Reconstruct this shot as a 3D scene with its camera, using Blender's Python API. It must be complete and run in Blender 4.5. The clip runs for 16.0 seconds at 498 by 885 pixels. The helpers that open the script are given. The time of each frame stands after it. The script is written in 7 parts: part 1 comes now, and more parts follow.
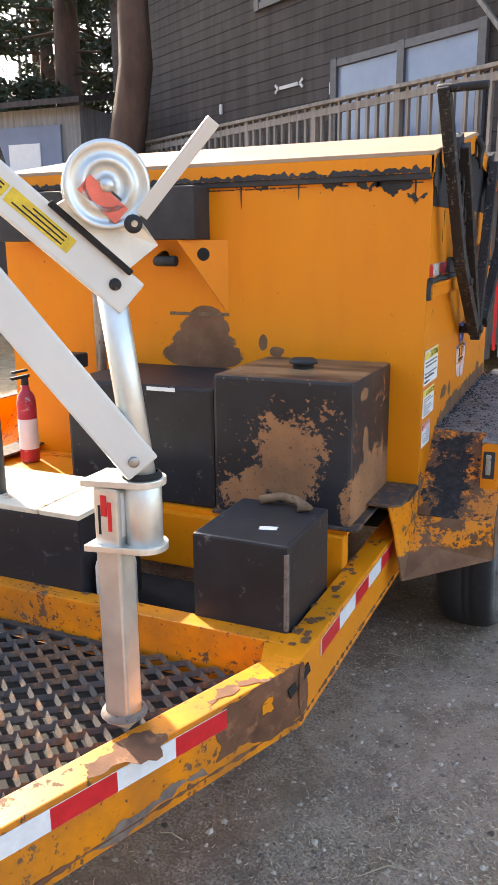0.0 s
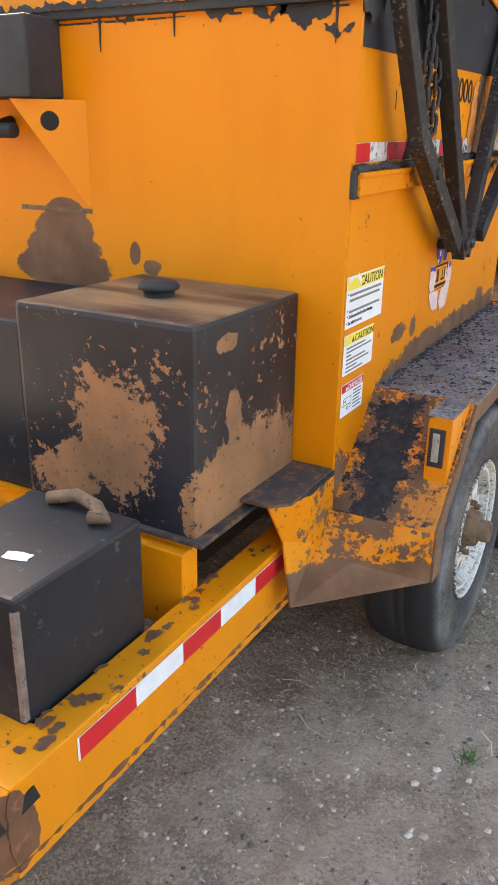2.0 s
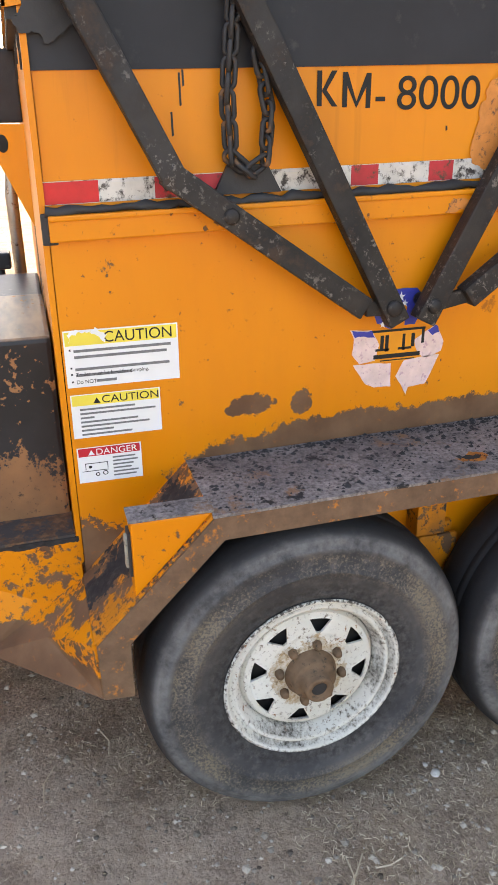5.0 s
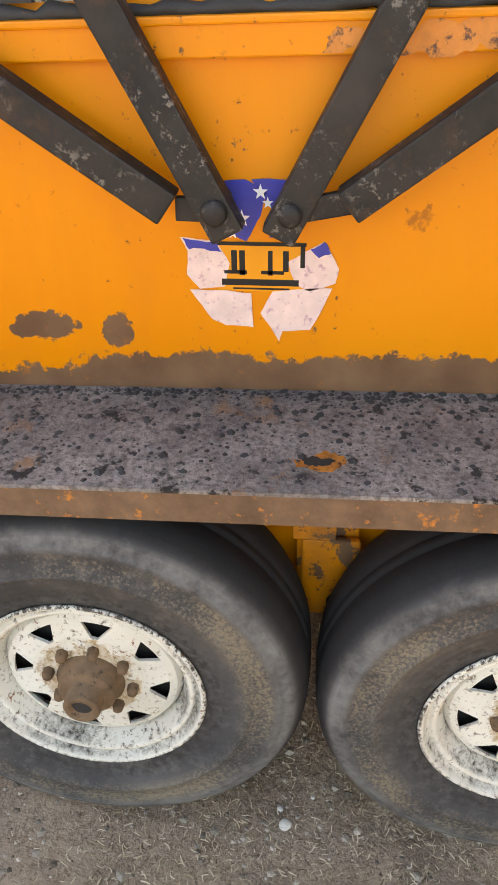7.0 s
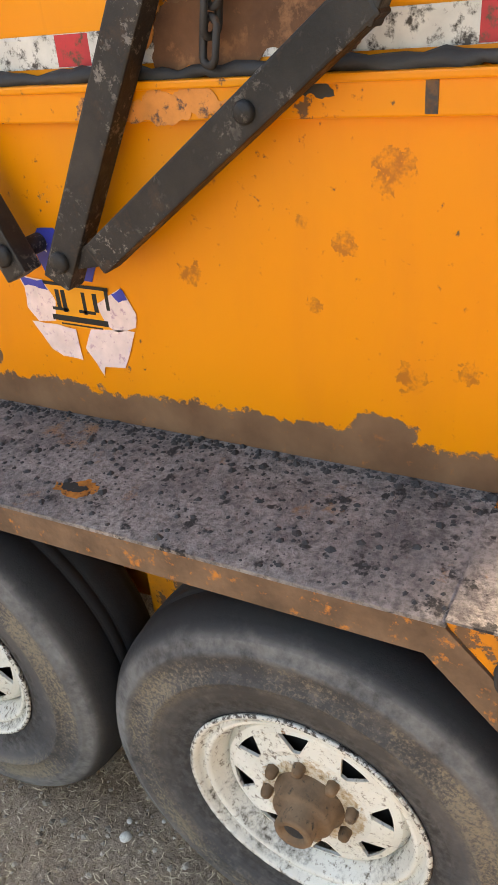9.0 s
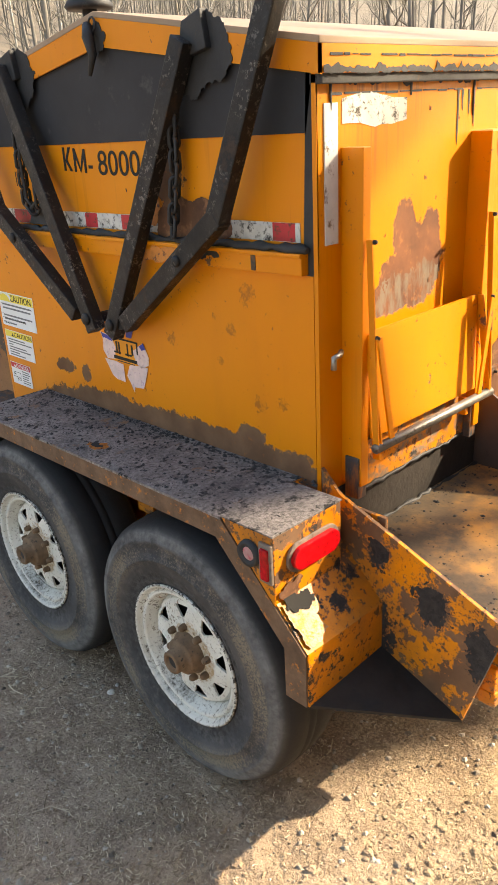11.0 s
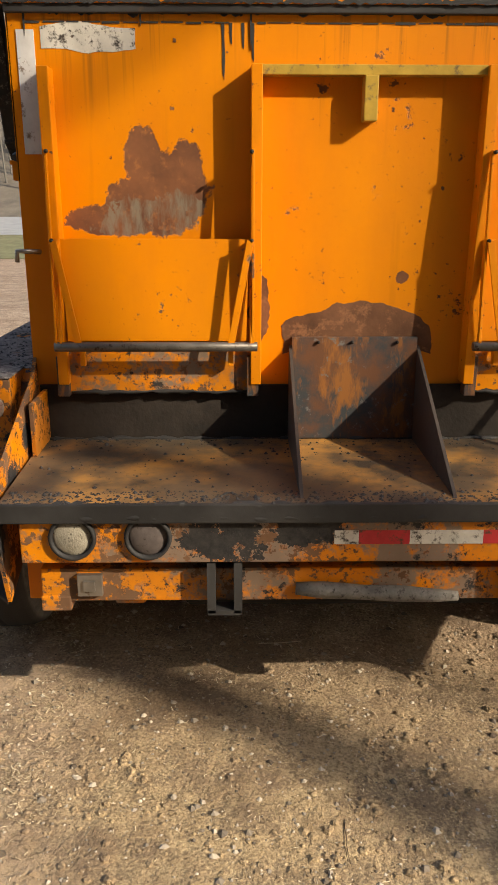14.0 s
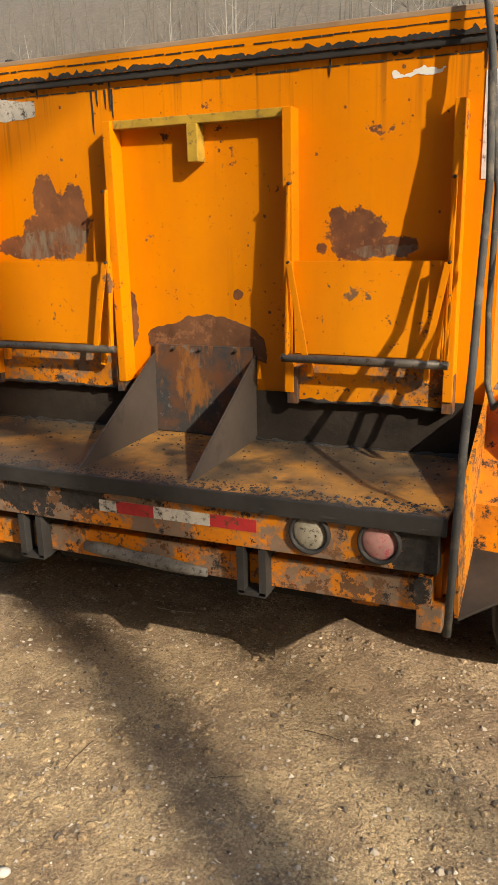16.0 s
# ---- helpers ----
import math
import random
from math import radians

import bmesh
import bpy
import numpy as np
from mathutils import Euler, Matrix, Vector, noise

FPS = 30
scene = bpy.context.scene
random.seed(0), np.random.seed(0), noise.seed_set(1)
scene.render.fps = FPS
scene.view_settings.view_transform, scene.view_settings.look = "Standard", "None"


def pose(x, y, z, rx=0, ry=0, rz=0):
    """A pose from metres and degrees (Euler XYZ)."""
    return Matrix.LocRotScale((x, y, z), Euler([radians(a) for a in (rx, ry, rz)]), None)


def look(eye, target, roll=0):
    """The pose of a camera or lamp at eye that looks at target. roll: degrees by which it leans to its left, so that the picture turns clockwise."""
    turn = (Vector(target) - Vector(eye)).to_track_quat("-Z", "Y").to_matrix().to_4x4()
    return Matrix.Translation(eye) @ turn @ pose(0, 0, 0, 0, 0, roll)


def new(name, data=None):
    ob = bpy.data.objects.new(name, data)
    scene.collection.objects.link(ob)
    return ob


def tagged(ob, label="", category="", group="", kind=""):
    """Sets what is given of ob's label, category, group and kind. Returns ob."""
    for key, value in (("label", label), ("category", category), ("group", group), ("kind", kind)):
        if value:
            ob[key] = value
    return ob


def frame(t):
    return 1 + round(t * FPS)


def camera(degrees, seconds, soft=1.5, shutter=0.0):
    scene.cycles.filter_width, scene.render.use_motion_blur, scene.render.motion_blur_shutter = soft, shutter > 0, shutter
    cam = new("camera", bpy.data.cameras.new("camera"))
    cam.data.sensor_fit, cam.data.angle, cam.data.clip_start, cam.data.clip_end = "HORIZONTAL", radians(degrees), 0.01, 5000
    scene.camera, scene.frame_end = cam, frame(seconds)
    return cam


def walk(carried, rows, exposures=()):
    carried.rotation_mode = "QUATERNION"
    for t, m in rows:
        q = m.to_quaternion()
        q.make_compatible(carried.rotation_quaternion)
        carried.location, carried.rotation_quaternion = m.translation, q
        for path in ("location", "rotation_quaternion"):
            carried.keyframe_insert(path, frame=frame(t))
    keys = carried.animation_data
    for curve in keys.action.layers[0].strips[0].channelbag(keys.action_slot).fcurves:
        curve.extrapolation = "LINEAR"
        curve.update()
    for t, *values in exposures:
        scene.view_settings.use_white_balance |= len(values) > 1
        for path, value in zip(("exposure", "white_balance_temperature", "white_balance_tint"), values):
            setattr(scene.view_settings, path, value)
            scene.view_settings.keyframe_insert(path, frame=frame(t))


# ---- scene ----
cam = camera(35.3, 16.0)
PATH = [
    (0, (1.557, -2.693, 1.519), (0.761, -0.923, 1.034), -0.5),
    (0.5, (1.549, -2.596, 1.517), (0.801, -0.785, 1.112), -0.5),
    (1, (1.531, -2.349, 1.488), (0.839, -0.538, 0.995), 0.6),
    (1.5, (1.635, -2.001, 1.475), (0.857, -0.267, 0.851), 0.9),
    (2, (1.714, -1.676, 1.456), (0.799, -0.05, 0.735), 1),
    (2.5, (1.966, -1.462, 1.463), (0.873, 0.023, 0.689), 0.6),
    (3, (2.212, -1.208, 1.482), (0.94, 0.102, 0.668), 0.2),
    (3.5, (2.317, -0.902, 1.499), (0.883, 0.213, 0.663), -0.3),
    (4, (2.547, -0.66, 1.556), (0.949, 0.226, 0.743), -0.8),
    (4.5, (2.591, -0.319, 1.528), (0.879, 0.356, 0.743), -0.7),
    (5, (2.632, -0.004, 1.585), (0.862, 0.487, 0.794), -0.7),
    (5.2, (2.653, 0.13, 1.601), (0.86, 0.542, 0.816), -0.9),
    (7.3, (2.048, 1.011, 1.479), (0.463, 0.72, 0.294), -1.6),
    (7.5, (2.002, 1.072, 1.453), (0.448, 0.709, 0.248), -1.9),
    (8, (1.967, 1.279, 1.458), (0.471, 0.752, 0.24), -3.3),
    (8.5, (1.979, 1.497, 1.511), (0.485, 0.811, 0.37), -4.5),
    (9, (1.964, 1.686, 1.533), (0.486, 0.827, 0.493), -5.1),
    (9.2, (1.989, 1.799, 1.569), (0.516, 0.884, 0.573), -5),
    (11.3, (2.342, 2.869, 1.724), (1.162, 1.44, 0.971), -2.7),
    (11.5, (2.239, 2.936, 1.675), (1.125, 1.446, 0.94), -2.4),
    (12, (1.991, 3.163, 1.681), (1.049, 1.561, 0.94), -1.1),
    (12.5, (1.716, 3.439, 1.67), (0.969, 1.724, 0.964), -0.5),
    (13, (1.349, 3.548, 1.528), (0.772, 1.737, 0.907), 0.7),
    (13.5, (0.902, 3.692, 1.369), (0.623, 1.793, 0.805), 1.3),
    (14, (0.427, 3.778, 1.339), (0.397, 1.872, 0.733), 0.1),
    (14.5, (0.016, 3.844, 1.361), (0.194, 1.956, 0.723), -0.7),
    (15, (-0.377, 3.945, 1.362), (0.041, 2.078, 0.778), -1.8),
    (15.5, (-0.718, 3.882, 1.329), (-0.141, 2.049, 0.771), -1.1),
    (16, (-1.033, 3.858, 1.344), (-0.266, 2.093, 0.797), -1.4),
]
EXPOSURES = [(0.0, 2.25, 7000, 12), (1.5, 2.55, 7400, 12), (2.5, 2.68, 8000, 14), (5.2, 2.58, 8300, 16), (7.5, 2.85, 9800, 16), (9.2, 2.65, 9000, 14), (11.4, 1.80, 7900, 10), (12.5, 1.27, 7800, 10), (13.5, 0.83, 7400, 10), (16.0, 0.70, 7400, 10)]
walk(cam, [(t, look(eye, target, roll)) for t, eye, target, roll in PATH], EXPOSURES)

# ---- world, sun, exposure ----
SUN_TO = Vector((-0.735, 0.459, 0.5)).normalized()
world = bpy.data.worlds.new("sky_world")
scene.world = world
world.use_nodes = True
wn = world.node_tree
sky = wn.nodes.new("ShaderNodeTexSky")
sky.sky_type, sky.sun_disc = "NISHITA", False
sky.sun_elevation = radians(30)
sky.sun_rotation = math.atan2(SUN_TO.x, SUN_TO.y)
sky.air_density, sky.dust_density = 1.0, 1.6
wn.links.new(sky.outputs[0], wn.nodes["Background"].inputs[0])
wn.nodes["Background"].inputs[1].default_value = 0.15
sun = new("sun", bpy.data.lights.new("sun", "SUN"))
sun.data.energy, sun.data.angle, sun.data.color = 3.45, radians(0.55), (1.0, 0.93, 0.80)
sun.matrix_world = look(SUN_TO * 30, (0, 0, 0))


# trees towards the sun, by place, height and girth
SHADE_TREES = [(-12.0, 9.76, 13.0, 0.30, 5), (-19.0, 13.35, 15.0, 0.20, 5), (-16.0, 8.2, 11.0, 0.18, 10)]


# ---- materials ----
class Mat:
    """A small builder for node materials."""

    def __init__(self, name, rough=0.6, metal=0.0):
        self.mat = bpy.data.materials.new(name)
        self.mat.use_nodes = True
        self.t = self.mat.node_tree
        self.bsdf = self.t.nodes["Principled BSDF"]
        self.bsdf.inputs["Roughness"].default_value = rough
        self.bsdf.inputs["Metallic"].default_value = metal
        self.bsdf.inputs["Specular IOR Level"].default_value = 0.32
        self.coords = self.t.nodes.new("ShaderNodeTexCoord").outputs["Object"]

    def node(self, kind, **props):
        n = self.t.nodes.new(kind)
        for key, value in props.items():
            if key == "operation":
                n.operation = value
            elif key == "blend_type":
                n.blend_type = value
            elif key == "data_type":
                n.data_type = value
        return n

    def feed(self, value, socket):
        if isinstance(value, bpy.types.NodeSocket):
            self.t.links.new(value, socket)
        elif isinstance(value, (tuple, list)) and len(value) == 3 and socket.type == "RGBA":
            socket.default_value = (*value, 1.0)
        else:
            socket.default_value = value

    def noise(self, scale, detail=4.0, rough=0.55, stretch=None, dist=0.0, shift=(0, 0, 0)):
        n = self.node("ShaderNodeTexNoise")
        n.inputs["Scale"].default_value, n.inputs["Detail"].default_value = scale, detail
        n.inputs["Roughness"].default_value, n.inputs["Distortion"].default_value = rough, dist
        m = self.node("ShaderNodeMapping")
        m.inputs["Scale"].default_value = stretch or (1, 1, 1)
        m.inputs["Location"].default_value = shift
        self.t.links.new(self.coords, m.inputs[0])
        self.t.links.new(m.outputs[0], n.inputs["Vector"])
        return n.outputs[0]

    def voronoi(self, scale, stretch=None, out="Distance"):
        n = self.node("ShaderNodeTexVoronoi")
        n.inputs["Scale"].default_value = scale
        m = self.node("ShaderNodeMapping")
        m.inputs["Scale"].default_value = stretch or (1, 1, 1)
        self.t.links.new(self.coords, m.inputs[0])
        self.t.links.new(m.outputs[0], n.inputs["Vector"])
        return n.outputs[out]

    def math(self, op, a, b=0.0, clamp=False):
        n = self.node("ShaderNodeMath", operation=op)
        n.use_clamp = clamp
        self.feed(a, n.inputs[0])
        self.feed(b, n.inputs[1])
        return n.outputs[0]

    def step(self, value, lo, hi, a=0.0, b=1.0):
        n = self.node("ShaderNodeMapRange")
        self.feed(value, n.inputs["Value"])
        n.inputs["From Min"].default_value, n.inputs["From Max"].default_value = lo, hi
        n.inputs["To Min"].default_value, n.inputs["To Max"].default_value = a, b
        return n.outputs[0]

    def mix(self, fac, a, b, mode="MIX"):
        n = self.node("ShaderNodeMix", data_type="RGBA", blend_type=mode)
        self.feed(fac, n.inputs[0])
        self.feed(a, n.inputs[6])
        self.feed(b, n.inputs[7])
        return n.outputs[2]

    def axis(self):
        n = self.node("ShaderNodeSeparateXYZ")
        self.t.links.new(self.coords, n.inputs[0])
        return n.outputs

    def spot(self, centre, radii, wobble, ragged=0.6, noises=None):
        """1 inside a ragged blob round centre, 0 outside."""
        sub = self.node("ShaderNodeVectorMath", operation="SUBTRACT")
        self.t.links.new(self.coords, sub.inputs[0])
        sub.inputs[1].default_value = centre
        div = self.node("ShaderNodeVectorMath", operation="DIVIDE")
        self.t.links.new(sub.outputs[0], div.inputs[0])
        div.inputs[1].default_value = radii
        ln = self.node("ShaderNodeVectorMath", operation="LENGTH")
        self.t.links.new(div.outputs[0], ln.inputs[0])
        edge = self.math("ADD", ln.outputs["Value"], self.math("MULTIPLY", self.math("SUBTRACT", wobble, 0.5), ragged * 3.2))
        return self.step(edge, 1.03, 0.97)

    def any(self, masks):
        out = masks[0]
        for m in masks[1:]:
            out = self.math("MAXIMUM", out, m)
        return out

    def out(self, color=None, rough=None, bump=None, strength=0.3, dist=0.01, metal=None):
        if color is not None:
            self.feed(color, self.bsdf.inputs["Base Color"])
        if rough is not None:
            self.feed(rough, self.bsdf.inputs["Roughness"])
        if metal is not None:
            self.feed(metal, self.bsdf.inputs["Metallic"])
        if bump is not None:
            b = self.node("ShaderNodeBump")
            b.inputs["Strength"].default_value, b.inputs["Distance"].default_value = strength, dist
            self.feed(bump, b.inputs["Height"])
            self.t.links.new(b.outputs[0], self.bsdf.inputs["Normal"])
        return self.mat


ORANGE = (0.72, 0.216, 0.002)
ORANGE_PALE = (0.75, 0.25, 0.006)
RUST = (0.125, 0.060, 0.030)
RUST_BRIGHT = (0.33, 0.11, 0.025)
TAR = (0.018, 0.017, 0.018)


def painted(name, chips=0.35, tar=0.0, spots=(), soot=(), rough=0.42, streaks=0.0, grime=0.0, wear=11, red=False, bare=(), drips=None, blush=(), primer=0.0):
    """Orange machine paint. chips: how much is chipped to rust; spots, soot: blobs (centre, radii, raggedness) of rust and of tar."""
    m = Mat(name, rough)
    fine, broad = m.noise(38, 5, 0.7), m.noise(3.0, 4, 0.6)
    big = m.noise(1.1, 3)
    base = m.mix(m.step(big, 0.35, 0.7), ORANGE, ORANGE_PALE)
    base = m.mix(m.step(m.noise(14, 4, 0.6, (1, 1, 0.25)), 0.45, 0.8, 0, 0.22), base, (0.55, 0.15, 0.012))
    wob = m.math("ADD", m.math("MULTIPLY", m.noise(13, 6, 0.7), 0.65), m.math("MULTIPLY", m.noise(55, 5, 0.7), 0.35))
    rust_tone = m.mix(m.step(m.noise(9, 5), 0.35, 0.65), RUST, (0.20, 0.105, 0.055))
    rust_tone = m.mix(m.step(fine, 0.6, 0.75), rust_tone, RUST_BRIGHT)
    if red:
        rust_tone = m.mix(m.step(m.noise(9, 5), 0.35, 0.65), (0.105, 0.042, 0.022), (0.22, 0.085, 0.035))
        rust_tone = m.mix(m.step(fine, 0.56, 0.74), rust_tone, (0.33, 0.13, 0.04))
    if bare:
        scraped = m.math("MULTIPLY", m.any([m.spot(c, r, wob, g) for c, r, g in bare]), m.step(m.noise(30, 5, 0.7, (1, 1, 0.3)), 0.40, 0.60))
        rust_tone = m.mix(m.math("MULTIPLY", scraped, 0.8), rust_tone, (0.20, 0.17, 0.125))
    # small pits
    pit = m.math("ADD", m.math("MULTIPLY", m.noise(55, 3, 0.6), 0.75), m.math("MULTIPLY", broad, 0.25))
    pits = m.step(pit, 0.735 - 0.22 * chips, 0.75 - 0.22 * chips)
    halo = m.step(pit, 0.695 - 0.22 * chips, 0.735 - 0.22 * chips, 0, 0.5)
    # larger chipped areas
    worn = m.step(m.math("ADD", m.math("MULTIPLY", m.noise(wear, 7, 0.72), 0.6), m.math("MULTIPLY", broad, 0.4)), 0.70 - 0.24 * chips, 0.715 - 0.24 * chips)
    rust = m.math("MAXIMUM", pits, worn)
    if spots:
        rust = m.any([rust, *(m.spot(c, r, wob, g) for c, r, g in spots)])
    if primer:
        base = m.mix(m.step(m.math("ADD", m.math("MULTIPLY", m.noise(5, 6, 0.7, shift=(9, 4, 4)), 0.7), m.math("MULTIPLY", fine, 0.3)), 0.56 - 0.2 * primer, 0.62 - 0.2 * primer, 0, 0.9), base, (0.19, 0.165, 0.14))
    color = m.mix(halo, base, (0.40, 0.10, 0.008))
    for c, r in blush:
        color = m.mix(m.math("MULTIPLY", m.spot(c, r, m.noise(42, 5, 0.7), 1.3), m.step(fine, 0.44, 0.56, 0.05, 0.8)), color, (0.34, 0.10, 0.012))
    color = m.mix(rust, color, rust_tone)
    if streaks:
        st = m.step(m.noise(22, 4, 0.6, (1, 1, 0.06)), 0.60, 0.72, 0, streaks)
        color = m.mix(st, color, (0.12, 0.035, 0.01))
    if drips:
        run = m.math("MULTIPLY", m.step(m.noise(30, 4, 0.6, (1, 1, 0.03)), 0.54, 0.70, 0, 0.85), m.step(m.math("ADD", m.axis()[2], m.math("MULTIPLY", m.math("SUBTRACT", m.noise(16, 3, 0.6, (1, 1, 0.01)), 0.5), 0.35)), *drips))
        color = m.mix(run, color, (0.10, 0.035, 0.012))
    if grime:
        gr = m.step(m.noise(4.5, 6, 0.65, shift=(3, 1, 7)), 0.40, 0.66, 0, grime)
        color = m.mix(gr, color, (0.10, 0.06, 0.035))
    tarmask = None
    if tar:
        tarmask = m.step(m.math("ADD", m.math("MULTIPLY", m.noise(13, 7, 0.75, shift=(5, 2, 1)), 0.65), m.math("MULTIPLY", m.noise(2.6, 3, shift=(1, 8, 3)), 0.35)), 0.71 - 0.3 * tar, 0.74 - 0.3 * tar)
    if soot:
        blobs = m.any([m.spot(c, r, wob, g) for c, r, g in soot])
        tarmask = m.math("MAXIMUM", tarmask, blobs) if tarmask is not None else blobs
    rgh = m.step(rust, 0, 1, rough, 0.85)
    if tarmask is not None:
        tar_tone = m.mix(m.step(fine, 0.4, 0.7), TAR, (0.045, 0.04, 0.038))
        color = m.mix(tarmask, color, tar_tone)
        rgh = m.math("MAXIMUM", rgh, m.step(tarmask, 0, 1, 0, 0.7))
    lift = m.math("SUBTRACT", m.math("MULTIPLY", fine, 0.25), m.math("MULTIPLY", rust, 0.6))
    return m.out(color, rgh, lift, 0.35, 0.004)


def grit_crust(name):
    """Grey asphalt dust baked onto steel, with darker lumps and rusty wear."""
    m = Mat(name, 0.92)
    fine, lump, broad = m.noise(90, 5, 0.7), m.noise(26, 5, 0.65), m.noise(4, 4, 0.6)
    c = m.mix(m.step(m.math("ADD", m.math("MULTIPLY", broad, 0.5), m.math("MULTIPLY", m.noise(11, 5, 0.7, shift=(3, 7, 0)), 0.5)), 0.38, 0.62), (0.16, 0.14, 0.135), (0.36, 0.315, 0.285))
    c = m.mix(m.step(fine, 0.42, 0.64, 0, 0.85), c, (0.085, 0.072, 0.068))
    c = m.mix(m.step(lump, 0.585, 0.64), c, (0.030, 0.027, 0.026))
    c = m.mix(m.step(m.math("ADD", m.math("MULTIPLY", m.noise(5.5, 5, 0.7, shift=(6, 3, 2)), 0.75), m.math("MULTIPLY", lump, 0.25)), 0.55, 0.66, 0, 0.8), c, (0.050, 0.044, 0.042))
    c = m.mix(m.math("MULTIPLY", m.step(m.noise(9, 6, 0.7, shift=(2, 0, 5)), 0.60, 0.68), 0.8), c, (0.27, 0.14, 0.065))
    return m.out(c, 0.92, m.math("ADD", fine, lump), 0.9, 0.008)


def shelf_steel(name):
    """Work shelf steel: black tar film worn to brown and a little orange."""
    m = Mat(name, 0.55)
    a, b, f = m.noise(2.6, 4, 0.6), m.noise(7, 6, 0.68, (1, 1, 1)), m.noise(60, 4, 0.7)
    c = m.mix(m.step(b, 0.36, 0.62), (0.052, 0.040, 0.030), (0.16, 0.105, 0.058))
    c = m.mix(m.math("MULTIPLY", m.step(a, 0.44, 0.60), m.step(b, 0.36, 0.58)), c, (0.46, 0.22, 0.05))
    c = m.mix(m.step(f, 0.62, 0.72, 0, 0.8), c, (0.020, 0.018, 0.017))
    return m.out(c, m.step(b, 0.3, 0.7, 0.42, 0.75), m.math("ADD", m.math("MULTIPLY", f, 0.4), b), 0.35, 0.004)


def soil(name):
    m = Mat(name, 0.95)
    ax = m.axis()
    grit, lump, patch = m.noise(120, 5, 0.7), m.noise(22, 5, 0.65), m.noise(1.3, 5, 0.6)
    stones = m.voronoi(70)
    mid = m.noise(3.4, 5, 0.68, shift=(7, 1, 0))
    dirt = m.mix(m.step(m.math("ADD", m.math("MULTIPLY", patch, 0.55), m.math("MULTIPLY", m.noise(7, 6, 0.7), 0.45)), 0.38, 0.62), (0.36, 0.245, 0.175), (0.66, 0.50, 0.355))
    dirt = m.mix(m.step(grit, 0.38, 0.66, 0, 0.85), dirt, (0.115, 0.080, 0.060))
    straw = m.step(m.noise(60, 4, 0.7, (1, 0.2, 1), 1.5), 0.60, 0.70)
    straw = m.math("MULTIPLY", straw, m.step(m.noise(2.2, 4, shift=(4, 4, 0)), 0.42, 0.62))
    dirt = m.mix(m.math("MULTIPLY", straw, 0.75), dirt, (0.55, 0.46, 0.32))
    peb = m.step(stones, 0.17, 0.10)
    pick = m.step(m.noise(31, 2), 0.58, 0.62)
    dirt = m.mix(m.math("MULTIPLY", peb, pick), dirt, (0.60, 0.55, 0.49))
    # Behind the trailer, sunlight is put into the dirt's colour: yellower and brighter.
    sunny = m.step(ax[1], 1.2, 2.2)
    sunnydirt = m.mix(m.step(grit, 0.35, 0.68, 0, 0.75), m.mix(m.step(lump, 0.3, 0.7), (0.67, 0.50, 0.29), (0.48, 0.345, 0.195)), (0.16, 0.108, 0.062))
    sunnydirt = m.mix(m.math("MULTIPLY", peb, pick), sunnydirt, (0.66, 0.56, 0.44))
    dirt = m.mix(sunny, dirt, sunnydirt)
    # A browner tone beyond about x 0.75, broken up by the lumps.
    strip_tone = m.math("MULTIPLY", m.step(m.math("ADD", ax[0], m.math("MULTIPLY", m.math("SUBTRACT", patch, 0.5), 1.6)), 0.75, 1.15), m.step(ax[1], -1.6, -0.6))
    dirt = m.mix(m.math("MULTIPLY", strip_tone, m.step(lump, 0.34, 0.62, 0.25, 0.85)), dirt, m.mix(m.step(mid, 0.40, 0.60), (0.34, 0.245, 0.175), (0.56, 0.42, 0.30)))
    dirt = m.mix(m.step(mid, 0.46, 0.62, 0, 0.60), dirt, (0.22, 0.145, 0.092))
    dirt = m.mix(m.step(m.noise(45, 5, 0.75, shift=(1, 6, 0)), 0.60, 0.68, 0, 0.8), dirt, (0.105, 0.072, 0.048))
    dirt = m.mix(m.step(m.math("ADD", m.math("MULTIPLY", m.noise(6.5, 6, 0.78, shift=(2, 9, 0)), 0.7), m.math("MULTIPLY", grit, 0.3)), 0.49, 0.57, 0, 0.55), dirt, (0.17, 0.118, 0.082))
    h = m.math("ADD", m.math("MULTIPLY", grit, 0.5), m.math("ADD", m.math("MULTIPLY", lump, 1.5), m.math("ADD", m.math("MULTIPLY", peb, 0.35), m.math("MULTIPLY", m.noise(9, 4, 0.6), 2.0))))
    litter = m.mix(m.step(m.noise(0.9, 6, 0.7), 0.35, 0.68), (0.18, 0.15, 0.115), (0.11, 0.092, 0.072))
    dirt = m.mix(m.step(ax[1], -22, -40), dirt, litter)
    return m.out(dirt, 0.95, h, 0.8, 0.012)


def metal_dark(name, rusty=0.3, base=(0.022, 0.021, 0.021), rough=0.62):
    """Black, tarred or burnt steel with rust showing through."""
    m = Mat(name, rough)
    n1, n2 = m.noise(24, 6, 0.7), m.noise(5, 4, 0.6)
    c = m.mix(m.step(n2, 0.35, 0.7), base, tuple(v * 2.2 for v in base))
    r = m.step(m.math("ADD", m.math("MULTIPLY", n1, 0.6), m.math("MULTIPLY", n2, 0.4)), 0.66 - 0.3 * rusty, 0.72 - 0.3 * rusty)
    c = m.mix(r, c, m.mix(m.step(m.noise(60, 3), 0.4, 0.65), (0.10, 0.055, 0.032), (0.19, 0.10, 0.05)))
    return m.out(c, m.step(r, 0, 1, rough, 0.9), n1, 0.5, 0.004)


